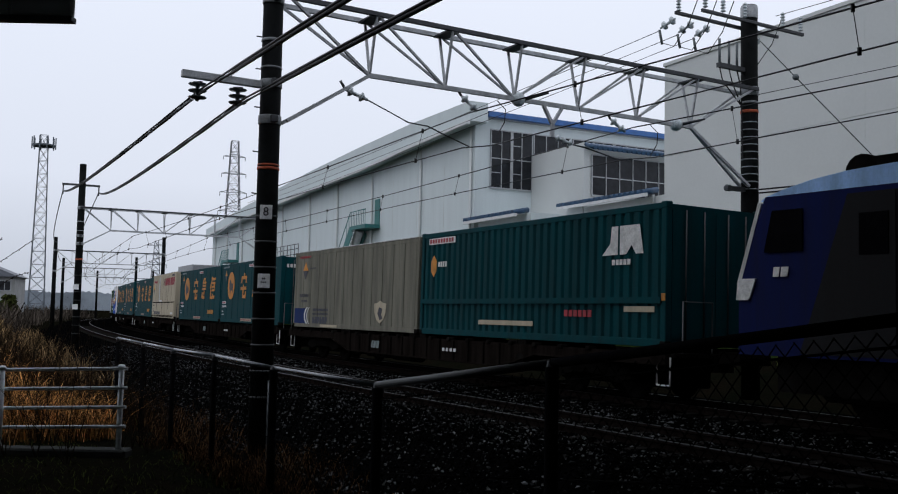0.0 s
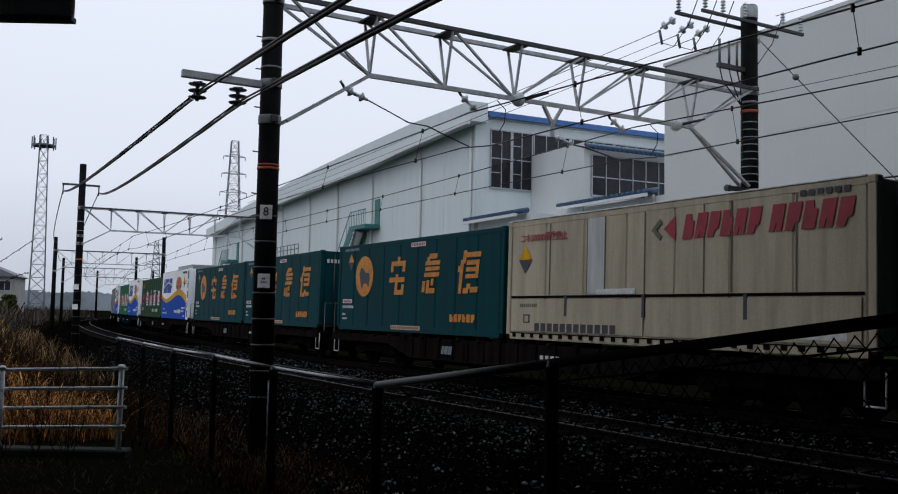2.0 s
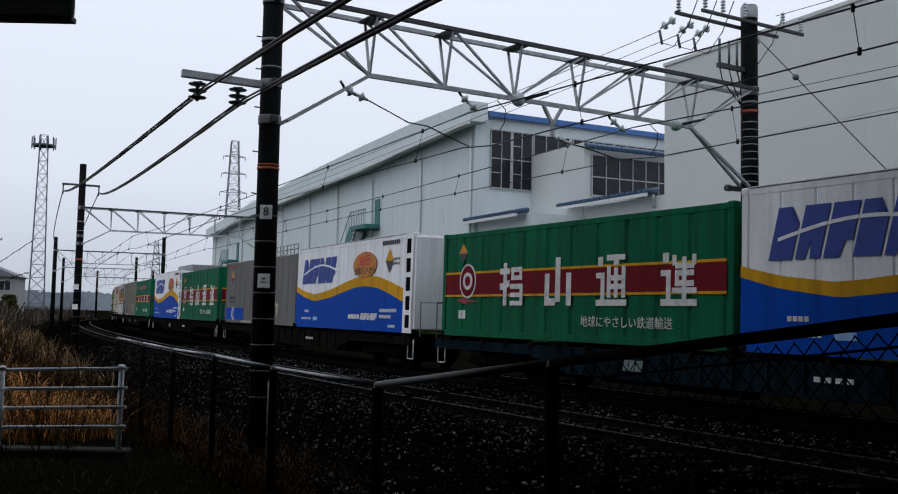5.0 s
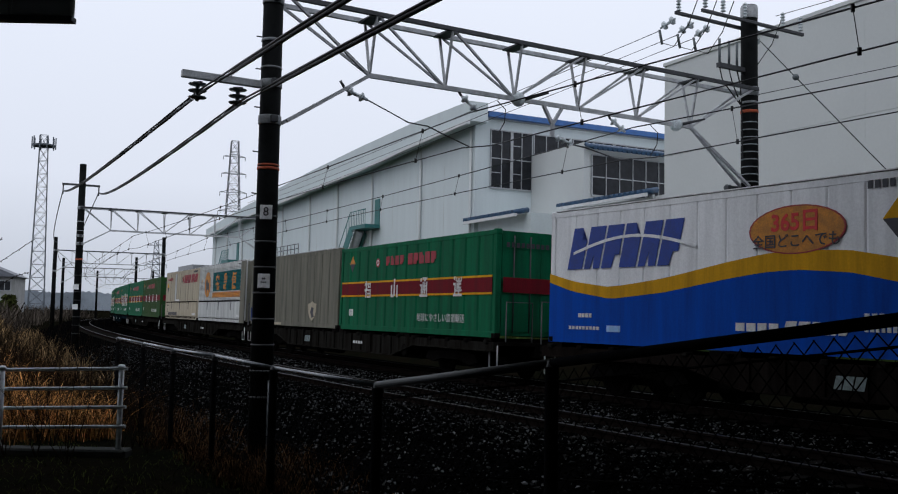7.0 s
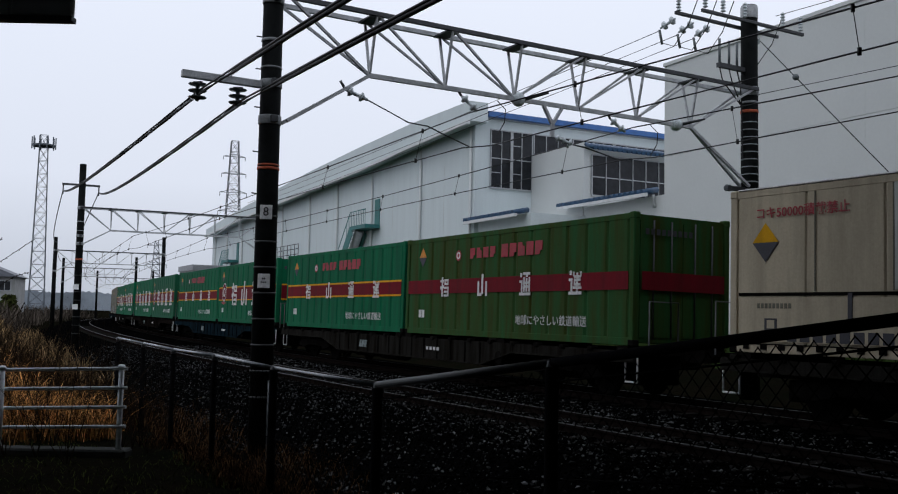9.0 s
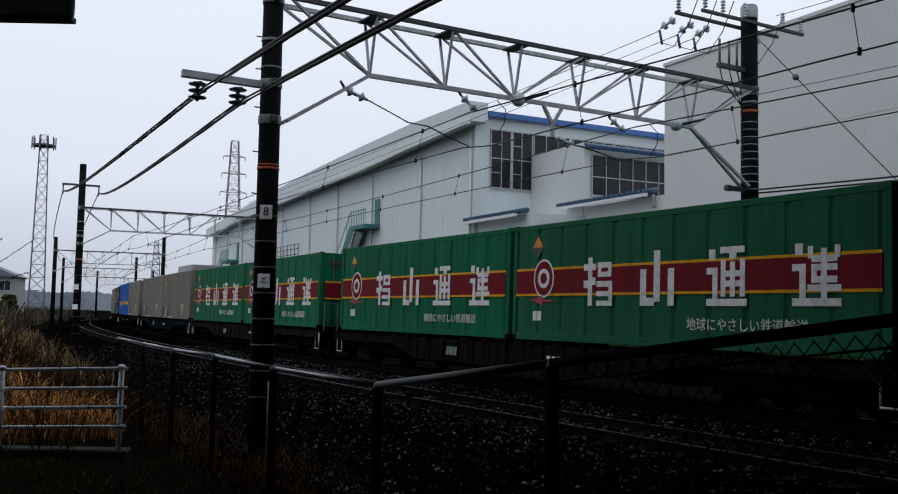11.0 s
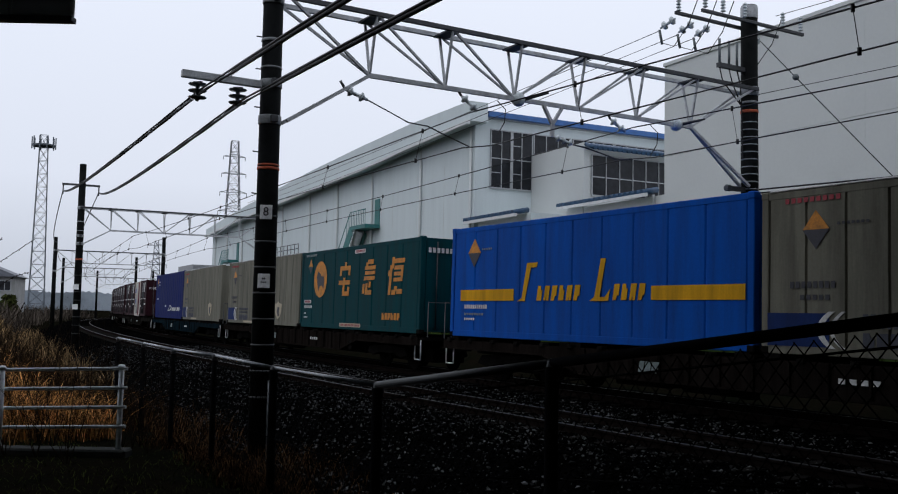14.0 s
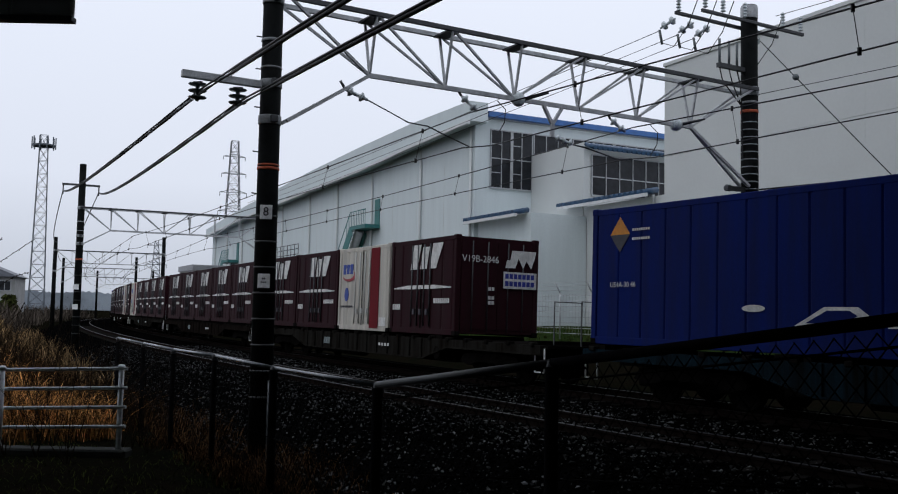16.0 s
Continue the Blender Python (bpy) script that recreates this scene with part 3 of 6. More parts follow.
def right_block():
    m = Matrix((BX, BN, Vector((0, 0, 1)))).transposed().to_4x4()
    m.translation = BN * 26.0 + BX * 31.1
    h = thing("warehouse", "tall plain grey warehouse wall of smooth panels", "building", m)
    bm = bmesh.new()
    box(bm, -70, -0.01, 0.05, 20, 0.6, 12.2)
    part("wall_core", bm, M["wall_grey"], h)
    for i in range(14):
        for z0, z1 in ((0.6, 4.45), (4.46, 8.35), (8.36, 12.2)):
            bm = bmesh.new()
            box(bm, -(i + 1) * 5.0 + 0.002, -i * 5.0 - 0.002, 0, 0.048, z0 + 0.002, z1 - 0.002)
            part("wall_panel", bm, M["wall_grey"], h)
    bm = bmesh.new()
    box(bm, -70, 0.03, -0.06, 20.05, 12.2, 12.34)
    part("coping", bm, M["wall_grey"], h)


right_block()

# unseen wall, deck and side wall added behind and above the viewer to block sky
bm = bmesh.new()
ribbon(bm, 5, 61, 4.0, [(16.6, -0.2), (16.6, 19.0), (26.0, 19.0), (26.0, -0.2)])
tagged(part("wall_behind", bm, M["concrete_dark"]), "unseen plain wall added along the footpath to block sky light", "wall", kind="structure")
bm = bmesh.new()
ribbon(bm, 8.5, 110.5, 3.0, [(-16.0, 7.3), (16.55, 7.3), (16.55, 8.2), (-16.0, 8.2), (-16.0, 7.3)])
tagged(part("ceiling_bridge", bm, M["concrete_dark"]), "unseen concrete deck added over the line to shade it", "bridge", kind="structure")
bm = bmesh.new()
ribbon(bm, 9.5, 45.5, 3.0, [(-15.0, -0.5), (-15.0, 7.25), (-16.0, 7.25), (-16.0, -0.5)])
tagged(part("wall_bridge", bm, M["concrete_dark"]), "unseen concrete wall added beyond the tracks to block sky light", "wall", kind="structure")


# ---- the train ----
PITCH = 20.55
DECK = 1.03
riders = []


def ride(ob, n, local):
    """Note that ob travels with vehicle n of the train, at the pose local on it."""
    riders.append((ob, n, local))
    return ob


def wagon(n, mat):
    g = thing("container_wagon", "grimy flat container wagon, low steel frame coloured near black for shade", "rail wagon", group="container wagons")
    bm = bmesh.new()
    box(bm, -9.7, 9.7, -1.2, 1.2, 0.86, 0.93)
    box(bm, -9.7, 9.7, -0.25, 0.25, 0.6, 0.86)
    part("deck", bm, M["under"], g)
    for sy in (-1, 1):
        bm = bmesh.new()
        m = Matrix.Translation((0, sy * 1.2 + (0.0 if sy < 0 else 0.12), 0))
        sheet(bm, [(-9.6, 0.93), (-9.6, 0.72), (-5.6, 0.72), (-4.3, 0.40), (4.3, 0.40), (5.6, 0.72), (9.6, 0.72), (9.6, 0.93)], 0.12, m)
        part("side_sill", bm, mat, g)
    bm = bmesh.new()
    sheet(bm, [(-9.6, 0.72), (-5.6, 0.72), (-4.3, 0.40), (4.3, 0.40), (5.6, 0.72), (9.6, 0.72), (9.6, 0.75), (5.62, 0.75), (4.32, 0.43), (-4.32, 0.43), (-5.62, 0.75), (-9.6, 0.75)], 0.05, Matrix.Translation((0, -1.325, 0)))
    bmesh.ops.triangulate(bm, faces=[f for f in bm.faces if len(f.verts) > 4])
    part("bottom_flange", bm, mat, g)
    for k in range(13):
        x = -4.2 + 0.7 * k
        bm = bmesh.new()
        box(bm, x - 0.03, x + 0.03, -1.36, -1.322, 0.44, 0.92)
        part("stiffener", bm, mat, g)
    for k in range(21):
        x = -9.3 + 0.93 * k
        bm = bmesh.new()
        box(bm, x - 0.07, x + 0.07, -1.37, -1.2, 0.9, 0.985)
        part("side_lug", bev(bm, 0.012), M["under"] if k % 4 else M["wagon_grey"], g)
    for x, z in ((-2.62, 0.56),):
        bm = bmesh.new()
        for dx, w in ((0.0, 0.12), (0.15, 0.15), (0.33, 0.17)):
            sheet(bm, [(x + dx, z), (x + dx + w, z), (x + dx + w + 0.05, z + 0.2), (x + dx + 0.05, z + 0.2)], 0.006, Matrix.Translation((0, -1.362, 0)))
        part("owner_plate", bm, M["faint_mark"], g)
    for x in (-9.2, -4.95, -4.6, -0.3, 0.3, 4.6, 4.95, 9.2):
        bm = bmesh.new()
        box(bm, x - 0.16, x + 0.16, -1.24, 1.24, 0.9, 1.02)
        part("container_seat", bm, M["under"], g)
    for bx in (-7.1, 7.1):
        bogie = new("bogie")
        bogie.parent = g
        bogie.matrix_basis = pose(bx, 0, 0)
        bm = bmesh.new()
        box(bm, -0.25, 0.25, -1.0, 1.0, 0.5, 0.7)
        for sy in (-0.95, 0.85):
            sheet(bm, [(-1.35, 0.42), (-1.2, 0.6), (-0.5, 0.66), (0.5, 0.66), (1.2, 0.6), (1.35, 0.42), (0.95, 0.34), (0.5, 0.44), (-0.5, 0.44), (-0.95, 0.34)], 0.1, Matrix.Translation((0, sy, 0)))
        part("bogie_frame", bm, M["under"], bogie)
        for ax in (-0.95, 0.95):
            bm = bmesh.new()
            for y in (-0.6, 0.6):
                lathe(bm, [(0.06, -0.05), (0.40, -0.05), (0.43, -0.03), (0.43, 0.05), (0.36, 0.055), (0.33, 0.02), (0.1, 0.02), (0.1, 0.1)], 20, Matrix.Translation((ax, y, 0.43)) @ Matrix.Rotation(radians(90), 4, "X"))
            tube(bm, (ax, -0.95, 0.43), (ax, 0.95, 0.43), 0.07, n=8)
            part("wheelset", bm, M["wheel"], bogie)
    for ex in (-1, 1):
        bm = bmesh.new()
        box(bm, 9.7 if ex > 0 else -10.2, 10.2 if ex > 0 else -9.7, -0.12, 0.12, 0.75, 0.98)
        part("coupler", bm, M["under"], g)
        bm = bmesh.new()
        x = 9.85 * ex
        chain(bm, [(x, -1.15, 0.95), (x, -1.15, 1.85), (x, -0.45, 1.85), (x, -0.45, 0.95)], 0.017)
        part("end_handrail", bm, M["steel_dark"], g)
        bm = bmesh.new()
        for dx in (-0.17, 0.17):
            tube(bm, (9.45 * ex + dx, -1.22, 0.86), (9.45 * ex + dx, -1.22, 0.36), 0.018, n=5)
        tube(bm, (9.45 * ex - 0.17, -1.22, 0.36), (9.45 * ex + 0.17, -1.22, 0.36), 0.018, n=5)
        part("step_frame", bm, M["mark"], g, "white painted steel step frame")
    for x, wd in ((1.6, 0.75),):
        bm = bmesh.new()
        for k in range(4):
            box(bm, x + k * wd / 4, x + (k + 0.6) * wd / 4, -1.368, -1.361, 0.64, 0.72)
        part("lettering", bm, M["mark"], g)
    for x0, x1, y0, y1, z0, z1, nm in ((-5.2, 5.2, -0.9, 0.9, 0.35, 0.7, "brake_gear"), (-3.6, -2.2, -1.05, -0.6, 0.28, 0.62, "equipment_box"), (2.4, 3.3, 0.5, 1.0, 0.28, 0.6, "equipment_box"), (-8.9, -5.4, -0.5, 0.5, 0.25, 0.6, "bogie_gear"), (5.4, 8.9, -0.5, 0.5, 0.25, 0.6, "bogie_gear")):
        bm = bmesh.new()
        box(bm, x0, x1, y0, y1, z0, z1)
        part(nm, bev(bm, 0.03), M["under"], g)
    bm = bmesh.new()
    tube(bm, (-1.8, -0.95, 0.42), (-0.3, -0.95, 0.42), 0.17, n=12)
    part("air_tank", bm, M["under"], g)
    bm = bmesh.new()
    lathe(bm, [(0.02, 0), (0.16, 0.005), (0.17, 0.02), (0.14, 0.03), (0.02, 0.03)], 16, Matrix.Translation((5.0, -1.33, 0.58)) @ Matrix.Rotation(radians(-90), 4, "X"))
    tube(bm, (5.0, -1.3, 0.58), (5.0, -1.1, 0.58), 0.02)
    part("brake_wheel", bm, M["under"], g)
    return g


# -- marks on container sides: plain shapes --
class Side:
    """The near side of a container; u runs 0 to 1 from its rear end, v 0 to 1 from its foot."""

    def __init__(self, ob, L, H, y):
        self.ob, self.L, self.H, self.m = ob, L, H, Matrix.Translation((0, y, 0))

    def pt(self, u, v):
        return ((u - 0.5) * self.L, v * self.H)

    def poly(self, name, pts, mat, lift=0.0, label=""):
        bm = bmesh.new()
        sheet(bm, [self.pt(u, v) for u, v in pts], 0.004 + lift, self.m)
        return part(name, bm, M[mat], self.ob, label)

    def rect(self, name, u0, u1, v0, v1, mat, lift=0.0, label=""):
        return self.poly(name, [(u0, v0), (u1, v0), (u1, v1), (u0, v1)], mat, lift, label)

    def disc(self, name, u, v, r, mat, lift=0.0, squash=1.0, n=28, label=""):
        return self.poly(name, [(u + r * math.cos(2 * math.pi * i / n) / self.L, v + squash * r * math.sin(2 * math.pi * i / n) / self.H) for i in range(n)], mat, lift, label)

    def ring(self, name, u, v, r0, r1, mat, lift=0.0):
        bm = bmesh.new()
        n = 28
        for i in range(n):
            a, b = 2 * math.pi * i / n, 2 * math.pi * (i + 1) / n
            sheet(bm, [self.pt(u + r * math.cos(c) / self.L, v + r * math.sin(c) / self.H) for r, c in ((r0, a), (r1, a), (r1, b), (r0, b))], 0.004 + lift, self.m)
        bmesh.ops.remove_doubles(bm, verts=bm.verts, dist=0.0005)
        return part(name, bm, M[mat], self.ob)

    def diamond(self, u, v, r, top, bottom):
        du, dv = r / self.L, r / self.H * 1.25
        self.poly("hazard_diamond", [(u - du, v), (u, v), (u + du, v), (u, v + dv)], top, label="small two-coloured diamond plate")
        self.poly("hazard_diamond", [(u - du, v), (u, v - dv), (u + du, v), (u, v)], bottom)

    def bars(self, name, u0, u1, v, h, n, mat, gap=0.3, lift=0.0, slant=0.0):
        """A line of writing too small to read, as plain bars."""
        bm = bmesh.new()
        w = (u1 - u0) / n
        for i in range(n):
            a = u0 + i * w
            b = a + w * (1 - gap)
            sheet(bm, [self.pt(a, v), self.pt(b, v), self.pt(b + slant, v + h), self.pt(a + slant, v + h)], 0.004 + lift, self.m)
        return part(name, bm, M[mat], self.ob)

    def blocks(self, name, u0, u1, v, h, n, mat, gap=0.16, lift=0.0, slant=0.0):
        """A row of bold leaning blocks, each with one notch: an owner's mark as plain shapes."""
        bm = bmesh.new()
        w = (u1 - u0) / n
        shapes = ([(0, 0), (1, 0), (1, 0.7), (0.72, 0.7), (0.6, 1), (0, 1)], [(0, 0), (0.62, 0), (0.72, 0.3), (1, 0.3), (1, 1), (0, 1)], [(0, 0), (0.4, 0), (0.5, 0.32), (0.6, 0), (1, 0), (1, 1), (0, 1)])
        for i in range(n):
            pts = [(u0 + (i + x * (1 - gap)) * w + slant * y, v + h * y) for x, y in shapes[(i * 2 + n) % 3]]
            sheet(bm, [self.pt(a, b) for a, b in pts], 0.004 + lift, self.m)
        bmesh.ops.triangulate(bm, faces=[f for f in bm.faces if len(f.verts) > 4])
        return part(name, bm, M[mat], self.ob)

    def glyph(self, u, v, w, h, pattern, mat, lift=0.0, slant=0.0):
        """One large mark made of plain strokes: each (x0, y0, x1, y1) within a unit square."""
        bm = bmesh.new()
        for k, (x0, y0, x1, y1) in enumerate(plain(pattern)):
            pts = []
            for x, y in ((x0, y0), (x1, y0), (x1, y1), (x0, y1)):
                pts.append(((u - 0.5) * self.L + (x - 0.5) * w + slant * (y - 0.5) * h, v * self.H + (y - 0.5) * h))
            sheet(bm, pts, 0.004 + lift + 0.0006 * k, self.m)
        return part("large_mark", bm, M[mat], self.ob)


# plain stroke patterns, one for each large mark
GLYPHS = {
    "roof": [(0.08, 0.78, 0.92, 0.88), (0.45, 0.88, 0.57, 1.0), (0.08, 0.62, 0.2, 0.78), (0.8, 0.62, 0.92, 0.78), (0.25, 0.52, 0.75, 0.62), (0.05, 0.34, 0.95, 0.44), (0.42, 0.0, 0.54, 0.52), (0.54, 0.0, 0.95, 0.1), (0.83, 0.1, 0.95, 0.24)],
    "rush": [(0.3, 0.9, 0.7, 1.0), (0.12, 0.74, 0.88, 0.82), (0.15, 0.6, 0.88, 0.67), (0.12, 0.44, 0.88, 0.52), (0.78, 0.44, 0.88, 0.82), (0.2, 0.82, 0.32, 0.92), (0.05, 0.05, 0.17, 0.3), (0.28, 0.02, 0.4, 0.32), (0.4, 0.02, 0.72, 0.12), (0.84, 0.1, 0.97, 0.32), (0.52, 0.22, 0.62, 0.36)],
    "post": [(0.1, 0.0, 0.22, 0.78), (0.2, 0.72, 0.32, 1.0), (0.0, 0.52, 0.1, 0.64), (0.36, 0.86, 1.0, 0.95), (0.4, 0.36, 0.5, 0.76), (0.86, 0.36, 0.96, 0.76), (0.4, 0.68, 0.96, 0.76), (0.4, 0.52, 0.96, 0.59), (0.4, 0.36, 0.96, 0.43), (0.62, 0.2, 0.73, 0.86), (0.34, 0.0, 0.56, 0.1), (0.5, 0.1, 0.64, 0.2), (0.68, 0.02, 1.0, 0.12)],
    "luck": [(0.16, 0.0, 0.28, 0.95), (0.0, 0.72, 0.4, 0.82), (0.0, 0.36, 0.14, 0.48), (0.3, 0.42, 0.4, 0.54), (0.46, 0.9, 1.0, 0.99), (0.52, 0.62, 0.6, 0.82), (0.88, 0.62, 0.96, 0.82), (0.52, 0.76, 0.96, 0.84), (0.52, 0.58, 0.96, 0.65), (0.48, 0.0, 0.57, 0.46), (0.91, 0.0, 1.0, 0.46), (0.48, 0.38, 1.0, 0.46), (0.48, 0.19, 1.0, 0.26), (0.48, 0.0, 1.0, 0.07), (0.7, 0.0, 0.78, 0.46)],
    "hill": [(0.42, 0.08, 0.58, 1.0), (0.0, 0.0, 0.15, 0.66), (0.85, 0.0, 1.0, 0.66), (0.0, 0.0, 0.4, 0.12), (0.6, 0.0, 1.0, 0.12)],
    "pass": [(0.06, 0.8, 0.2, 0.95), (0.0, 0.55, 0.26, 0.63), (0.16, 0.12, 0.26, 0.6), (0.0, 0.0, 1.0, 0.09), (0.0, 0.06, 0.18, 0.16), (0.36, 0.9, 0.94, 0.98), (0.6, 0.8, 0.74, 0.9), (0.38, 0.16, 0.47, 0.76), (0.87, 0.16, 0.96, 0.76), (0.38, 0.68, 0.96, 0.76), (0.38, 0.5, 0.96, 0.57), (0.38, 0.33, 0.96, 0.4), (0.62, 0.16, 0.71, 0.72)],
    "haul": [(0.06, 0.8, 0.2, 0.95), (0.0, 0.55, 0.26, 0.63), (0.16, 0.12, 0.26, 0.6), (0.0, 0.0, 1.0, 0.09), (0.34, 0.84, 0.98, 0.92), (0.34, 0.74, 0.42, 0.9), (0.9, 0.74, 0.98, 0.9), (0.42, 0.68, 0.92, 0.75), (0.42, 0.36, 0.5, 0.62), (0.84, 0.36, 0.92, 0.62), (0.42, 0.55, 0.92, 0.62), (0.42, 0.36, 0.92, 0.43), (0.34, 0.23, 1.0, 0.3), (0.62, 0.12, 0.71, 0.86)],
}


def plain(pattern):
    """Thin a stroke pattern out to a plain ornament of broad bars."""
    out = []
    for i, (x0, y0, x1, y1) in enumerate(pattern):
        if i % 5 == 4:
            continue
        g = 0.016
        out.append((x0 - g, y0 - g, x1 + g, y1 + g))
    return out


def shell(ob, L, H, mat, ribs, frame_mat=None, W=2.45, rib_w=0.5, depth=0.03, roof=None, crown=None):
    """Body panels with pressed ribs on both long sides, corner posts, rails, corner castings and end doors."""
    hw = W / 2
    bm = bmesh.new()
    box(bm, -L / 2 + 0.03, L / 2 - 0.03, -hw + depth + 0.012, hw - depth - 0.012, 0.06, H - 0.05)
    part("body", bm, mat, ob)
    pitch = (L - 0.3) / ribs
    for sy in (-1, 1):
        bm = bmesh.new()
        prof = [(-L / 2 + 0.1, hw - depth - 0.01)]
        for i in range(ribs):
            x = -L / 2 + 0.15 + pitch * (i + 0.5)
            a = pitch * rib_w / 2
            b = min(a + min(0.05, pitch * 0.18), pitch * 0.497)
            prof += [(x - b, hw - depth - 0.01), (x - a, hw - 0.006), (x + a, hw - 0.006), (x + b, hw - depth - 0.01)]
        prof.append((L / 2 - 0.1, hw - depth - 0.01))
        lo = [bm.verts.new((x, sy * y, 0.13)) for x, y in prof]
        hi = [bm.verts.new((x, sy * y, H - 0.1)) for x, y in prof]
        for k in range(len(prof) - 1):
            q = (lo[k], lo[k + 1], hi[k + 1], hi[k])
            bm.faces.new(q if sy < 0 else q[::-1])
        part("side_panel", bm, mat, ob)
    fm = frame_mat or mat
    for sy in (-1, 1):
        for z0, z1, nm in ((0.0, 0.15, "bottom_rail"), (H - 0.12, H, "top_rail")):
            bm = bmesh.new()
            y = sorted((sy * (hw - 0.1), sy * (hw + 0.0)))
            box(bm, -L / 2 + 0.12, L / 2 - 0.12, y[0], y[1], z0, z1)
            part(nm, bev(bm, 0.012), fm, ob)
        if crown:
            bm = bmesh.new()
            y = sorted((sy * (hw - 0.09), sy * (hw + 0.012)))
            box(bm, -L / 2 + 0.16, L / 2 - 0.16, y[0], y[1], H + 0.002, H + 0.03)
            part("roof_edge", bev(bm, 0.008), crown, ob, "rain-wet roof edge, the sky's glint put into its pale colour")
        for sx in (-1, 1):
            bm = bmesh.new()
            x = sorted((sx * (L / 2 - 0.14), sx * L / 2))
            y = sorted((sy * (hw - 0.14), sy * (hw + 0.004)))
            box(bm, x[0], x[1], y[0], y[1], 0.0, H)
            part("corner_post", bev(bm, 0.014), fm, ob)
            for z in (0.0, H - 0.1):
                bm = bmesh.new()
                box(bm, x[0] - 0.01, x[1] + 0.01, y[0] - 0.01, y[1] + 0.01, z - 0.012, z + 0.12)
                part("corner_casting", bev(bm, 0.02), M["under"] if z == 0 else fm, ob)
    bm = bmesh.new()
    box(bm, -L / 2 + 0.1, L / 2 - 0.1, -hw + 0.08, hw - 0.08, H - 0.05, H - 0.01)
    part("roof", bm, roof or mat, ob)
    for sx in (-1, 1):
        for k in range(2):
            bm = bmesh.new()
            y = sorted(((k * 2 - 1) * 0.012, (k * 2 - 1) * (hw - 0.16)))
            x = sorted((sx * (L / 2 - 0.05), sx * (L / 2 - 0.015)))
            box(bm, x[0], x[1], y[0], y[1], 0.16, H - 0.14)
            part("end_door", bm, mat, ob)
        for y in (-0.75, -0.3, 0.3, 0.75):
            bm = bmesh.new()
            tube(bm, (sx * (L / 2 + 0.005), y, 0.12), (sx * (L / 2 + 0.005), y, H - 0.12), 0.016, n=6)
            part("lock_rod", bm, M["steel_dark"], ob)
    return Side(ob, L, H, -hw - 0.006)


def big_box(label, mat, H=2.55, ribs=16, frame_mat=None, rib_w=0.62, depth=0.03, roof=None, crown=None):
    ob = thing("freight_container", label, "freight container", group="freight containers")
    return ob, shell(ob, 9.41, H, M[mat], ribs, frame_mat, rib_w=rib_w, depth=depth, roof=roof, crown=crown)


def front_end(ob, L, H, W=2.45):
    """The front end of a container as a plane to put marks on."""
    s = Side(ob, W, H, 0.0)
    s.m = Matrix.Translation((L / 2 + 0.03, 0, 0)) @ Matrix.Rotation(radians(90), 4, "Z")
    return s


def parcel_box(mat="teal", mark="mark_orange"):
    ob, s = big_box("dark teal steel freight container with orange marks", mat, 2.56, 9, rib_w=0.92, depth=0.02)
    s.disc("round_emblem", 0.203, 0.625, 0.60, mark, label="orange disc emblem")
    s.poly("emblem_shape", [(0.168, 0.66), (0.178, 0.73), (0.196, 0.71), (0.212, 0.665), (0.238, 0.66), (0.243, 0.60), (0.236, 0.50), (0.222, 0.54), (0.20, 0.54), (0.186, 0.47), (0.176, 0.56)], "mark_dark", 0.004)
    for u, k in ((0.432, "roof"), (0.64, "rush"), (0.835, "post")):
        s.glyph(u, 0.61, 0.98, 1.02, GLYPHS[k], mark, slant=0.14)
    s.diamond(0.10, 0.80, 0.2, mark, "mark_dark")
    end = front_end(ob, 9.41, 2.56)
    end.bars("lettering", 0.08, 0.55, 0.84, 0.05, 9, "mark", 0.35)
    s.bars("lettering", 0.05, 0.16, 0.935, 0.03, 11, "faint_mark", 0.3)
    s.rect("label_strip", 0.515, 0.60, 0.905, 0.95, "mark")
    s.bars("lettering", 0.52, 0.597, 0.913, 0.03, 8, "mark_red", 0.35, 0.003)
    s.rect("label_strip", 0.045, 0.115, 0.315, 0.36, "mark")
    s.bars("lettering", 0.05, 0.11, 0.323, 0.028, 5, "mark_red", 0.3, 0.003)
    s.bars("lettering", 0.045, 0.13, 0.255, 0.032, 11, "mark", 0.4)
    s.bars("lettering", 0.045, 0.07, 0.175, 0.018, 3, "mark", 0.3)
    s.bars("lettering", 0.045, 0.085, 0.125, 0.016, 5, "mark", 0.4)
    s.rect("label_strip", 0.40, 0.58, 0.03, 0.075, "cream")
    s.bars("lettering", 0.405, 0.575, 0.04, 0.024, 14, "mark_red", 0.4, 0.003)
    s.blocks("owner_mark", 0.745, 0.875, 0.13, 0.075, 6, mark, 0.22)
    return ob


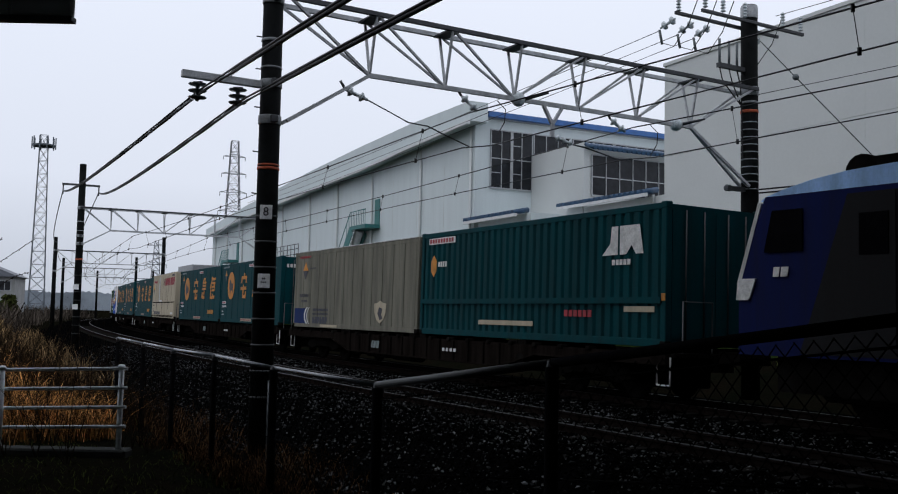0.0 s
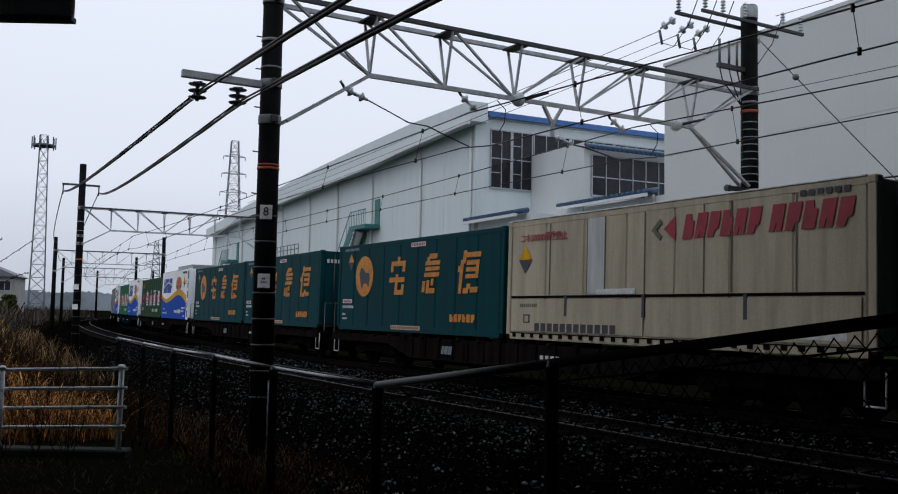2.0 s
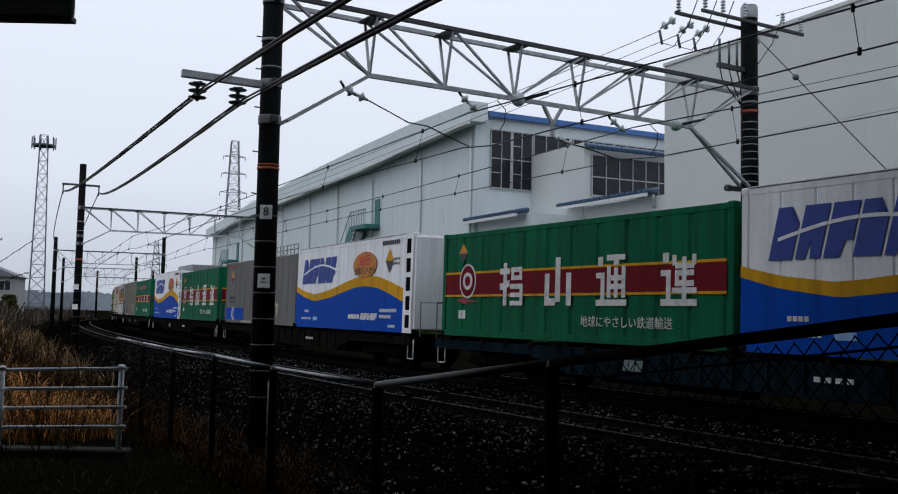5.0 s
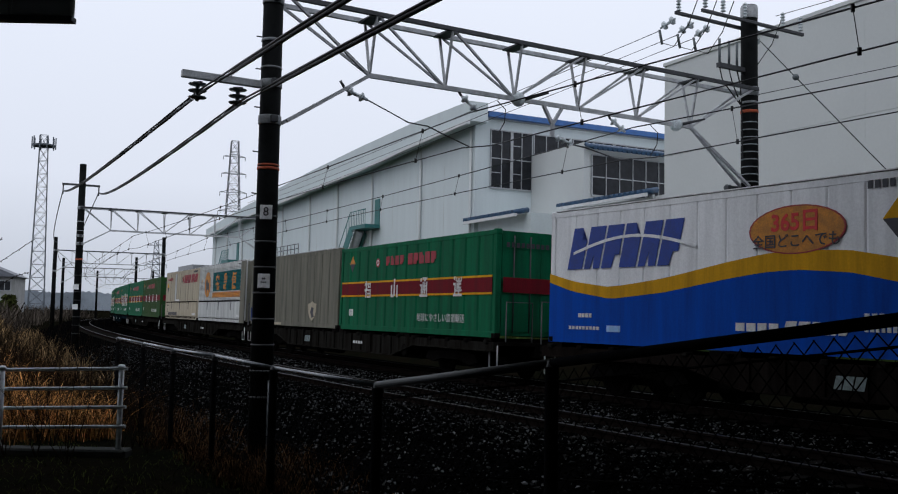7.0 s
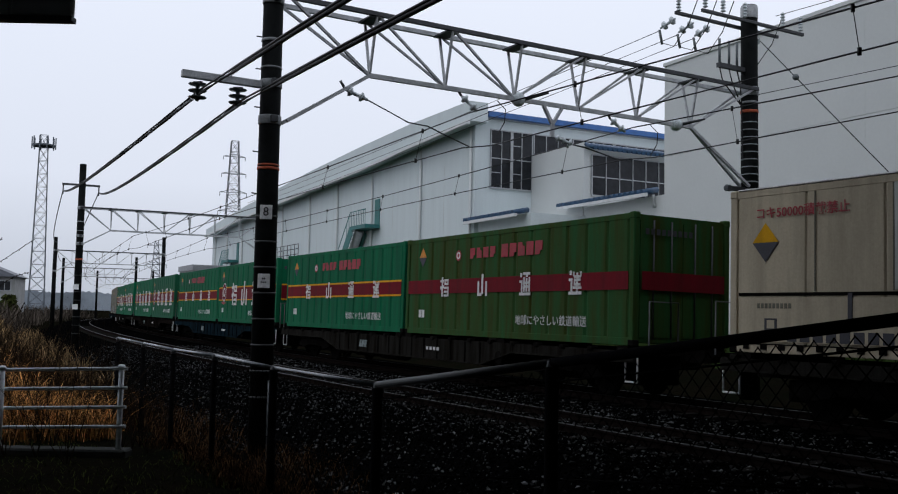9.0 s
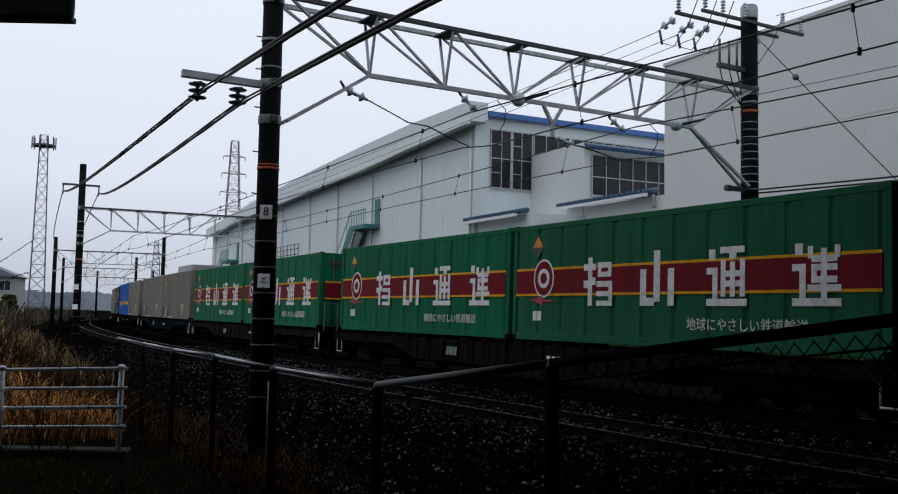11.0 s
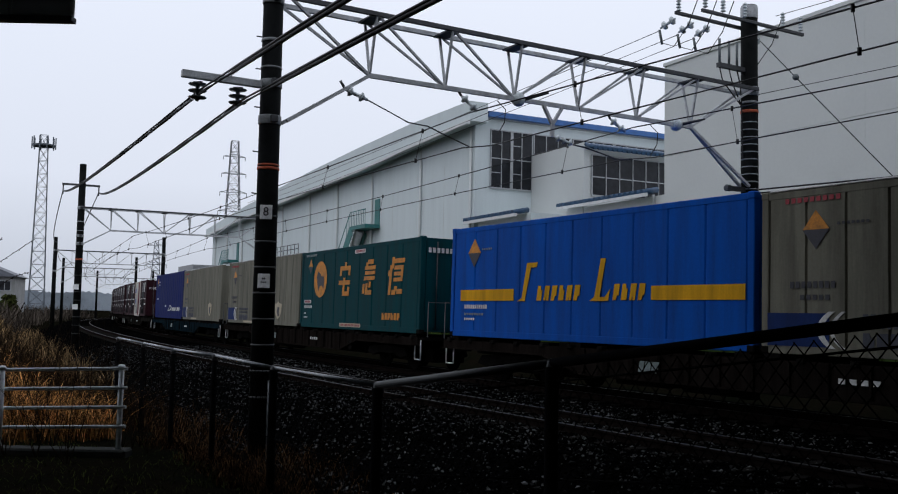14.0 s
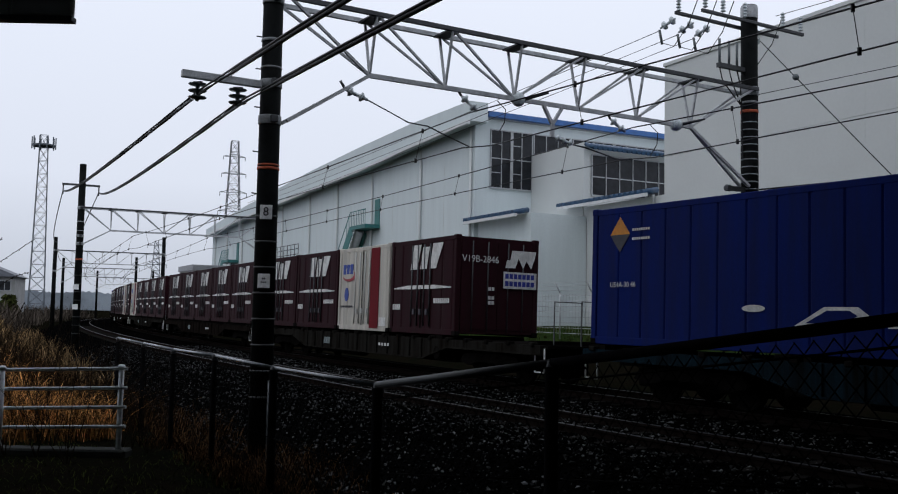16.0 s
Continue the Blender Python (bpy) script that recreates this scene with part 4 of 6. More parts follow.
def wave_box():
    ob, s = big_box("white and blue refrigerated container with yellow wave stripe", "white", 2.68, 14, rib_w=0.9, depth=0.012, roof=M["white"], crown=M["glint_edge"])

    def edge(u):
        return float(np.interp(u, [0, 0.08, 0.2, 0.35, 0.5, 0.58, 0.65, 0.75, 0.85, 0.93, 1.0], [0.50, 0.43, 0.375, 0.42, 0.50, 0.535, 0.548, 0.525, 0.455, 0.38, 0.36]))
    us = [0.943 * i / 40 for i in range(41)]
    for name, mat, lo, hi, lift in (("blue_field", "blue", lambda u: 0.0, lambda u: edge(u) - 0.04 - 0.02 * u, 0.0), ("wave_stripe", "yellow", lambda u: edge(u) - 0.045 - 0.02 * u, lambda u: edge(u) + 0.025 + 0.05 * u * (u < 0.9) + 0.045 * (u >= 0.9), 0.002)):
        bm = bmesh.new()
        sheet(bm, [s.pt(a, lo(a)) for a in us] + [s.pt(a, hi(a)) for a in us[::-1]], 0.005 + lift, s.m)
        bmesh.ops.triangulate(bm, faces=[f for f in bm.faces if len(f.verts) > 4])
        part(name, bm, M[mat], ob)
    # the owner's mark: a leaning row of plain blue blocks cut by a white sweep
    s.blocks("owner_mark", 0.06, 0.385, 0.55, 0.31, 6, "mark_blue", 0.12, 0.002, 0.022)
    us = [0.08 + 0.35 * i / 16 for i in range(17)]
    lo = [0.66 + 0.1 * math.sin((u - 0.08) * 9) * (1 if u < 0.43 else 1) for u in us]
    bm = bmesh.new()
    sheet(bm, [s.pt(u, v) for u, v in zip(us, lo)] + [s.pt(u, v + 0.022) for u, v in list(zip(us, lo))[::-1]], 0.012, s.m)
    bmesh.ops.triangulate(bm, faces=[f for f in bm.faces if len(f.verts) > 4])
    part("white_sweep", bm, M["white"], ob)
    s.disc("oval_badge", 0.648, 0.725, 0.90, "mark_red", 0.006, 0.43, label="orange oval badge with a red rim")
    s.disc("badge_face", 0.648, 0.725, 0.87, "mark_orange", 0.008, 0.42)
    write(s, "365日", 0.648, 0.765, 0.37, "mark_bright", 0.012, bold=0.025)
    write(s, "全国どこへでも", 0.648, 0.655, 0.235, "mark_dark", 0.012, bold=0.012)
    s.diamond(0.835, 0.745, 0.28, "yellow", "mark_dark")
    s.bars("lettering", 0.855, 0.91, 0.75, 0.022, 6, "grey", 0.4)
    s.bars("lettering", 0.855, 0.91, 0.70, 0.022, 6, "grey", 0.4)
    s.bars("lettering", 0.78, 0.905, 0.915, 0.045, 10, "mark_dark", 0.3)
    s.bars("lettering", 0.525, 0.62, 0.125, 0.05, 4, "mark", 0.2, 0.012)
    s.blocks("owner_mark", 0.625, 0.755, 0.115, 0.075, 5, "mark", 0.18, 0.012, 0.006)
    s.bars("lettering", 0.775, 0.90, 0.205, 0.035, 10, "mark", 0.35, 0.012)
    s.bars("lettering", 0.775, 0.86, 0.14, 0.035, 9, "mark", 0.35, 0.012)
    s.bars("lettering", 0.84, 0.89, 0.045, 0.03, 6, "mark", 0.3, 0.012)
    s.bars("lettering", 0.10, 0.145, 0.19, 0.03, 4, "mark", 0.25, 0.012)
    s.bars("lettering", 0.07, 0.17, 0.10, 0.025, 9, "mark", 0.35, 0.012)
    s.rect("label_strip", 0.19, 0.23, 0.09, 0.135, "ice", 0.012)
    # white open end frame with rungs
    s.rect("end_frame", 0.943, 0.957, 0.0, 1.0, "white", 0.022)
    s.rect("end_frame", 0.987, 1.0, 0.0, 1.0, "white", 0.022)
    # dark sheet painted in as the shade inside the frame's openings
    s.rect("frame_shade", 0.957, 0.987, 0.03, 0.98, "under", 0.006)
    for v in (0.0, 0.18, 0.37, 0.56, 0.75, 0.95):
        s.rect("frame_rung", 0.957, 0.987, v, v + 0.05, "white", 0.022)
    # cooling unit on the front end
    bm = bmesh.new()
    box(bm, 4.70, 4.78, -1.2, 1.2, 0.1, 2.6)
    part("cooling_unit", bev(bm, 0.02), M["white"], ob, "white end frame with cooling unit")
    bm = bmesh.new()
    box(bm, 4.782, 4.84, -0.35, 0.75, 1.35, 2.35)
    part("unit_grille", bev(bm, 0.025, 2), M["under"], ob)
    bm = bmesh.new()
    tube(bm, (4.85, 0.25, 0.25), (4.85, 1.15, 0.25), 0.12)
    part("fuel_tank", bm, M["silver"], ob)
    return ob


def write(s, text, u, v, size, mat, lift=0.0, name="lettering", bold=0.0):
    """Readable words, as flat raised letters centred on a container's side."""
    cu = bpy.data.curves.new("lettering", "FONT")
    cu.body = text
    cu.size = size
    cu.align_x = "CENTER"
    cu.align_y = "CENTER"
    cu.extrude = 0.002
    cu.offset = size * bold
    cu.resolution_u = 3
    tmp = bpy.data.objects.new("lettering", cu)
    scene.collection.objects.link(tmp)
    bpy.context.view_layer.update()
    me = bpy.data.meshes.new_from_object(tmp.evaluated_get(bpy.context.evaluated_depsgraph_get()))
    bpy.data.objects.remove(tmp)
    me.materials.clear()
    me.materials.append(M[mat])
    ob = new(name, me)
    ob.parent = s.ob
    x, z = s.pt(u, v)
    ob.matrix_basis = s.m @ Matrix.Translation((x, -0.006 - lift, z)) @ Matrix.Rotation(radians(90), 4, "X")
    return ob


def stripe_box(mat="green", bold=True):
    words = {"green": "bright green", "faded_green": "faded mid-green", "olive": "faded olive green", "deep_green": "dark green"}[mat]
    ob, s = big_box(words + " freight container with a red stripe and white marks", mat, 2.5, 14 if not bold else 11, rib_w=0.8, depth=0.024)
    lo, hi = (0.40, 0.60) if bold else (0.42, 0.56)
    s.rect("red_stripe", 0.016, 0.984, lo, hi, "red", 0.0)
    end = front_end(ob, 9.41, 2.5)
    end.rect("red_stripe", 0.07, 0.93, lo, hi, "red")
    if bold:
        end.rect("yellow_line", 0.07, 0.93, hi, hi + 0.02, "yellow", 0.001)
        end.rect("yellow_line", 0.07, 0.93, lo - 0.02, lo, "yellow", 0.001)
    end.bars("lettering", 0.10, 0.60, 0.84, 0.045, 9, "mark_dark", 0.35)
    if mat not in ("olive", "faded_green"):
        s.rect("yellow_line", 0.016, 0.984, hi, hi + 0.02, "yellow", 0.001)
        s.rect("yellow_line", 0.016, 0.984, lo - 0.02, lo, "yellow", 0.001)
    if bold:
        for u, k in ((0.318, "luck"), (0.497, "hill"), (0.675, "pass"), (0.866, "haul")):
            s.glyph(u, 0.5, 0.86, 0.98, GLYPHS[k], "mark", 0.004)
        worn = mat == "faded_green"
        s.disc("round_emblem", 0.125, 0.53, 0.36, "maroon" if worn else "mark", 0.004, 1.15)
        s.disc("emblem_core", 0.125, 0.53, 0.32, "red", 0.006, 1.15)
        s.ring("emblem_ring", 0.125, 0.53, 0.12, 0.21, "faint_mark" if worn else "mark", 0.008)
        s.poly("emblem_arrow", [(0.075, 0.345), (0.125, 0.385), (0.12, 0.355), (0.175, 0.335), (0.12, 0.325), (0.125, 0.30)], "mark_red", 0.004)
    else:
        for u, k in ((0.23, "luck"), (0.425, "hill"), (0.616, "pass"), (0.81, "haul")):
            s.glyph(u, 0.49, 0.42, 0.50, GLYPHS[k], "mark", 0.004)
        s.blocks("owner_mark", 0.36, 0.49, 0.75, 0.10, 4, "mark_red", 0.25)
        s.blocks("owner_mark", 0.51, 0.69, 0.74, 0.12, 5, "mark_red", 0.18)
        s.disc("round_emblem", 0.30, 0.79, 0.13, "mark_red", 0.0)
        s.ring("emblem_ring", 0.30, 0.79, 0.05, 0.09, "mark", 0.004)
    s.diamond(0.10, 0.80, 0.2, "mark_orange", "mark_dark")
    write(s, "地球にやさしい鉄道輸送", 0.715, 0.165, 0.235, "mark")
    s.bars("lettering", 0.085, 0.12, 0.17, 0.08, 2, "mark", 0.15)
    return ob


def grey_box(light=False):
    ob, s = big_box("pale grey freight container with bright blue foot band" if light else "weathered grey ribbed freight container with small blue patch", "pale_grey" if light else "grey", 2.56, 13, rib_w=0.93, depth=0.035, crown=M["glint_edge"])
    s.rect("blue_patch", 0.014, 0.30 if light else 0.135, 0.05, 0.25, "blue" if light else "patch_blue")
    for du, w in ((0.0, 0.012), (0.024, 0.007)):
        arc = [(0.112 + du + 0.022 * (k / 4 - 1) ** 2, 0.045 + 0.215 * k / 8) for k in range(9)]
        s.poly("white_arc", arc + [(u + w, v) for u, v in arc[::-1]], "mark", 0.004)
    if not light:
        s.bars("lettering", 0.195, 0.34, 0.215, 0.032, 11, "faint_blue", 0.3)
        s.bars("lettering", 0.195, 0.34, 0.165, 0.025, 14, "faint_blue", 0.4)
        s.blocks("owner_mark", 0.195, 0.335, 0.055, 0.085, 6, "faint_blue", 0.18)
    s.poly("shield_mark", [(0.712, 0.31), (0.735, 0.315), (0.755, 0.345), (0.775, 0.315), (0.798, 0.31), (0.795, 0.21), (0.78, 0.13), (0.755, 0.085), (0.73, 0.13), (0.715, 0.21)], "cream", 0.0, "faded shield-shaped mark")
    s.poly("shield_core", [(0.738, 0.20), (0.75, 0.27), (0.772, 0.25), (0.765, 0.19), (0.775, 0.14), (0.755, 0.125)], "mark_dark", 0.003)
    s.diamond(0.11, 0.75, 0.24, "mark_orange", "mark_dark")
    s.bars("lettering", 0.15, 0.21, 0.77, 0.016, 7, "mark_dark", 0.4)
    s.bars("lettering", 0.05, 0.16, 0.92, 0.03, 9, "mark_red", 0.35)
    s.bars("lettering", 0.06, 0.15, 0.40, 0.04, 8, "mark_dark", 0.35)
    s.bars("lettering", 0.08, 0.14, 0.33, 0.03, 5, "mark_dark", 0.35)
    s.rect("label_strip", 0.27, 0.42, 0.012, 0.045, "cream")
    return ob


def panel_box(mat="cream"):
    """Wing-sided container: tall upper panel over drop sides."""
    silver = mat == "silver"
    ob, s = big_box("silver wing-sided container with teal panel and orange marks" if silver else "cream wing-sided container with red lettering", mat, 2.62, 7 if not silver else 1, rib_w=0.95, depth=0.02, crown=M["glint_edge"])
    s.rect("side_joint", 0.02, 0.98, 0.345, 0.365, "under")
    s.rect("bottom_joint", 0.02, 0.98, 0.05, 0.058, "under")
    for u, u1 in ((0.02, 0.485), (0.49, 0.975)):
        s.rect("drop_side", u + 0.003, u1, 0.07, 0.335, mat, 0.012)
    for u in (0.237, 0.488, 0.748):
        s.rect("latch", u - 0.006, u + 0.002, 0.20, 0.36, "mark_dark", 0.02)
    s.diamond(0.075, 0.67, 0.25, "yellow", "mark_dark")
    if silver:
        for band, u0, u1, v0, v1, n, mt in (("corrugation", 0.015, 0.918, 0.375, 0.955, 26, "silver"), ("teal_panel", 0.345, 0.915, 0.53115, 0.86577, 15, "panel_teal"), ("orange_line", 0.34, 0.915, 0.41962, 0.50885, 4, "mark_orange")):
            bm = bmesh.new()
            lift = 0.0 if mt == "silver" else 0.006
            rows = []
            for k in range(n * 3 + 1):
                v = v0 + (v1 - v0) * k / (n * 3)
                y = -0.004 - lift - (0.022 if k % 3 == 1 else 0.0)
                rows.append([bm.verts.new(s.m @ Vector((*[s.pt(u, v)[0]], y, s.pt(u, v)[1]))) for u in (u0, u1)])
            for p, q in zip(rows[:-1], rows[1:]):
                bm.faces.new((p[0], p[1], q[1], q[0]))
            part(band, bm, M[mt], ob)
        s.rect("end_post", 0.92, 1.0, 0.0, 0.99, "grey", 0.026)
        front_end(ob, 9.41, 2.62).rect("end_panel", 0.02, 0.98, 0.02, 0.98, "grey")
        for u, k in ((0.45, "roof"), (0.62, "rush"), (0.79, "post")):
            s.glyph(u, 0.69, 0.72, 0.72, GLYPHS[k], "mark_orange", 0.03)
        s.disc("round_emblem", 0.222, 0.66, 0.60, "mark_orange", 0.028)
        s.poly("emblem_shape", [(0.187, 0.69), (0.197, 0.77), (0.215, 0.75), (0.231, 0.70), (0.257, 0.695), (0.262, 0.63), (0.255, 0.53), (0.241, 0.57), (0.219, 0.57), (0.205, 0.50), (0.195, 0.59)], "mark_dark", 0.032)
    else:
        s.poly("arrow_mark", [(0.540, 0.815), (0.572, 0.90), (0.572, 0.73)], "mark_red", 0.004)
        s.poly("chevron_mark", [(0.505, 0.815), (0.53, 0.89), (0.535, 0.86), (0.52, 0.815), (0.535, 0.77), (0.53, 0.74)], "grey", 0.004)
        s.blocks("owner_mark", 0.590, 0.778, 0.735, 0.165, 6, "mark_red", 0.2, 0.004, 0.010)
        s.blocks("owner_mark", 0.795, 0.962, 0.735, 0.165, 5, "mark_red", 0.2, 0.004, 0.010)
        s.rect("grey_panel", 0.307, 0.363, 0.375, 0.955, "silver", 0.0)
        for u in (0.17, 0.305, 0.363, 0.485, 0.644, 0.711, 0.851):
            s.rect("panel_joint", u, u + 0.0025, 0.37, 0.955, "grey", 0.003)
        for k in range(26):
            s.rect("hinge", 0.03 + k * 0.036, 0.042 + k * 0.036, 0.02, 0.05, "under", 0.01)
        s.bars("lettering", 0.12, 0.41, 0.075, 0.065, 12, "mark_dark", 0.25, 0.016)
        s.rect("square_plate", 0.075, 0.10, 0.14, 0.21, "mark_dark", 0.016)
        s.rect("square_plate", 0.08, 0.095, 0.15, 0.20, "cream", 0.018)
        s.bars("lettering", 0.06, 0.13, 0.27, 0.03, 9, "grey", 0.3, 0.016)
        s.rect("label_strip", 0.34, 0.46, 0.37, 0.41, "mark", 0.004)
    s.bars("lettering", 0.86, 0.96, 0.93, 0.035, 6, "mark_dark", 0.3, 0.004)
    if not silver:
        write(s, "コキ50000積載禁止", 0.145, 0.845, 0.2, "mark_red", 0.004, bold=0.012)
    s.rect("label_strip", 0.86, 0.95, 0.09, 0.13, "mark", 0.016)
    return ob


def plain_blue(mat):
    ob, s = big_box({"sky": "bright blue freight container with a yellow stripe", "violet": "violet-blue ribbed freight container with white mark", "navy": "deep blue ribbed freight container with orange diamond"}[mat], mat, 2.62, 10 if mat == "sky" else 15, rib_w=0.93 if mat == "sky" else 0.9, depth=0.018)
    if mat == "sky":
        s.rect("yellow_stripe", 0.05, 0.285, 0.325, 0.425, "yellow")
        s.rect("yellow_stripe", 0.748, 0.982, 0.325, 0.425, "yellow")
        s.poly("large_initial", [(0.300, 0.32), (0.330, 0.32), (0.352, 0.60), (0.374, 0.60), (0.377, 0.64), (0.336, 0.64), (0.318, 0.35)], "yellow")
        s.blocks("owner_mark", 0.375, 0.535, 0.325, 0.12, 6, "yellow", 0.32, 0.0, 0.006)
        s.poly("large_initial", [(0.562, 0.32), (0.622, 0.32), (0.628, 0.41), (0.612, 0.35), (0.595, 0.35), (0.613, 0.64), (0.597, 0.64), (0.578, 0.35)], "yellow")
        s.blocks("owner_mark", 0.635, 0.735, 0.325, 0.12, 4, "yellow", 0.32, 0.0, 0.006)
        s.diamond(0.11, 0.76, 0.27, "mark_orange", "mark_dark")
        s.bars("lettering", 0.145, 0.19, 0.78, 0.016, 6, "faint_mark", 0.4)
        s.bars("lettering", 0.07, 0.175, 0.255, 0.035, 11, "mark", 0.35)
        s.bars("lettering", 0.07, 0.16, 0.195, 0.02, 8, "faint_mark", 0.35)
        s.bars("lettering", 0.07, 0.12, 0.15, 0.02, 5, "mark", 0.35)
    else:
        s.diamond(0.085, 0.80, 0.27, "mark_orange", "mark_dark")
        s.bars("lettering", 0.12, 0.17, 0.82, 0.018, 8, "mark", 0.3)
        s.bars("lettering", 0.12, 0.17, 0.755, 0.018, 8, "mark", 0.3)
        write(s, "U54A-30 46", 0.095, 0.435, 0.14, "mark")
        s.disc("swoosh", 0.42, 0.27, 0.23, "mark", 0.0, 0.25)
        s.poly("large_initial", [(0.50, 0.16), (0.56, 0.28), (0.62, 0.28), (0.64, 0.23), (0.60, 0.17)], "mark")
        s.poly("initial_core", [(0.525, 0.185), (0.565, 0.26), (0.605, 0.26), (0.62, 0.23), (0.59, 0.185)], mat, 0.003)
        s.blocks("owner_mark", 0.65, 0.79, 0.165, 0.075, 7, "mark", 0.2, 0.0, 0.006)
        s.blocks("owner_mark", 0.82, 0.92, 0.165, 0.075, 5, "mark", 0.2, 0.0, 0.006)
    return ob


def rail_owner_box():
    """Teal high-cube container behind the engine."""
    ob, s = big_box("teal finely corrugated freight container with white logo", "teal", 2.62, 34, rib_w=0.5, depth=0.04)
    s.rect("waist_rail", 0.01, 0.99, 0.30, 0.345, "teal", 0.03)
    s.poly("logo_stroke", [(0.808, 0.655), (0.858, 0.655), (0.858, 0.865), (0.838, 0.865), (0.834, 0.74)], "mark")
    s.poly("logo_stroke", [(0.864, 0.655), (0.884, 0.655), (0.900, 0.72), (0.914, 0.655), (0.936, 0.655), (0.924, 0.865), (0.864, 0.865)], "mark")
    s.bars("lettering", 0.84, 0.90, 0.58, 0.04, 5, "mark", 0.25)
    s.rect("label_strip", 0.045, 0.19, 0.885, 0.945, "mark", 0.002)
    s.bars("lettering", 0.05, 0.185, 0.895, 0.04, 9, "mark_red", 0.3, 0.006)
    s.poly("orange_mark", [(0.06, 0.62), (0.075, 0.56), (0.09, 0.62), (0.09, 0.72), (0.075, 0.78), (0.06, 0.72)], "mark_orange")
    s.bars("lettering", 0.10, 0.15, 0.66, 0.05, 4, "mark", 0.3)
    s.rect("label_strip", 0.32, 0.56, 0.115, 0.155, "cream", 0.004)
    s.rect("label_strip", 0.88, 0.97, 0.24, 0.28, "cream", 0.004)
    s.bars("lettering", 0.68, 0.78, 0.20, 0.05, 6, "mark_red", 0.25, 0.004)
    s.rect("yellow_tab", 0.99, 1.0, 0.32, 0.37, "mark_orange", 0.01)
    return ob


def small_box(white=False, H=2.5):
    ob = thing("freight_container", "white twelve-foot freight container with red band" if white else "maroon twelve-foot freight container with white logo", "freight container", group="small freight containers")
    L = 3.72
    s = shell(ob, L, H, M["off_white" if white else "maroon"], 6, rib_w=0.8, depth=0.02)
    for u in (0.36, 0.45, 0.55, 0.64):
        bm = bmesh.new()
        tube(bm, ((u - 0.5) * L, -1.245, 0.2), ((u - 0.5) * L, -1.245, H - 0.15), 0.02, n=6)
        part("lock_rod", bm, M["steel_dark"] if not white else M["silver"], ob)
    s.rect("door_joint", 0.494, 0.506, 0.06, 0.95, "under", 0.004)
    for u in (0.40, 0.50, 0.60):
        s.rect("latch", u - 0.015, u + 0.015, 0.20, 0.26, "silver" if white else "mark_dark", 0.03)
    if white:
        s.rect("red_band", 0.66, 0.82, 0.03, 0.97, "red", 0.004)
        s.disc("swoosh", 0.22, 0.66, 0.5, "mark_red", 0.002, 0.35)
        s.disc("swoosh_cut", 0.20, 0.69, 0.48, "off_white", 0.004, 0.36)
        s.bars("lettering", 0.10, 0.32, 0.68, 0.12, 3, "mark_blue", 0.25, 0.008)
        s.disc("round_emblem", 0.18, 0.43, 0.16, "mark_blue", 0.002, 1.3)
        s.bars("lettering", 0.06, 0.32, 0.27, 0.025, 9, "mark_dark", 0.3, 0.002)
        s.rect("label_strip", 0.84, 0.96, 0.06, 0.16, "mark", 0.002)
    else:
        s.poly("logo_stroke", [(0.33, 0.68), (0.38, 0.94), (0.49, 0.94), (0.44, 0.68)], "mark", 0.004)
        s.poly("logo_stroke", [(0.48, 0.68), (0.52, 0.91), (0.62, 0.91), (0.58, 0.68)], "mark", 0.004)
        s.poly("logo_stroke", [(0.63, 0.68), (0.67, 0.94), (0.82, 0.94), (0.72, 0.68)], "mark", 0.004)
        s.poly("white_stripe", [(0.06, 0.475), (0.06, 0.485), (0.30, 0.51), (0.70, 0.51), (0.94, 0.485), (0.94, 0.475), (0.70, 0.47), (0.30, 0.47)], "mark", 0.004)
        s.bars("lettering", 0.70, 0.93, 0.32, 0.05, 8, "mark", 0.3, 0.004)
        s.bars("lettering", 0.05, 0.18, 0.25, 0.06, 4, "mark", 0.25, 0.004)
    return ob


def end_marks(ob, L, W=2.45, H=2.5):
    """Number, logo and notice on the front end of the first small container."""
    s = front_end(ob, L, H, W)
    write(s, "V19B-2846", 0.28, 0.77, 0.24, "mark")
    s.poly("end_logo", [(0.58, 0.70), (0.60, 0.78), (0.64, 0.78), (0.66, 0.88), (0.96, 0.88), (0.94, 0.80), (0.90, 0.70), (0.84, 0.78), (0.80, 0.70), (0.74, 0.80), (0.70, 0.70)], "mark")
    s.rect("notice_board", 0.56, 0.97, 0.49, 0.66, "mark")
    s.bars("lettering", 0.58, 0.95, 0.59, 0.05, 7, "violet", 0.2, 0.004)
    s.bars("lettering", 0.58, 0.95, 0.515, 0.05, 7, "violet", 0.2, 0.004)
    for v in (0.46, 0.37, 0.32):
        s.bars("lettering", 0.38, 0.46, v, 0.035, 2, "mark", 0.2)


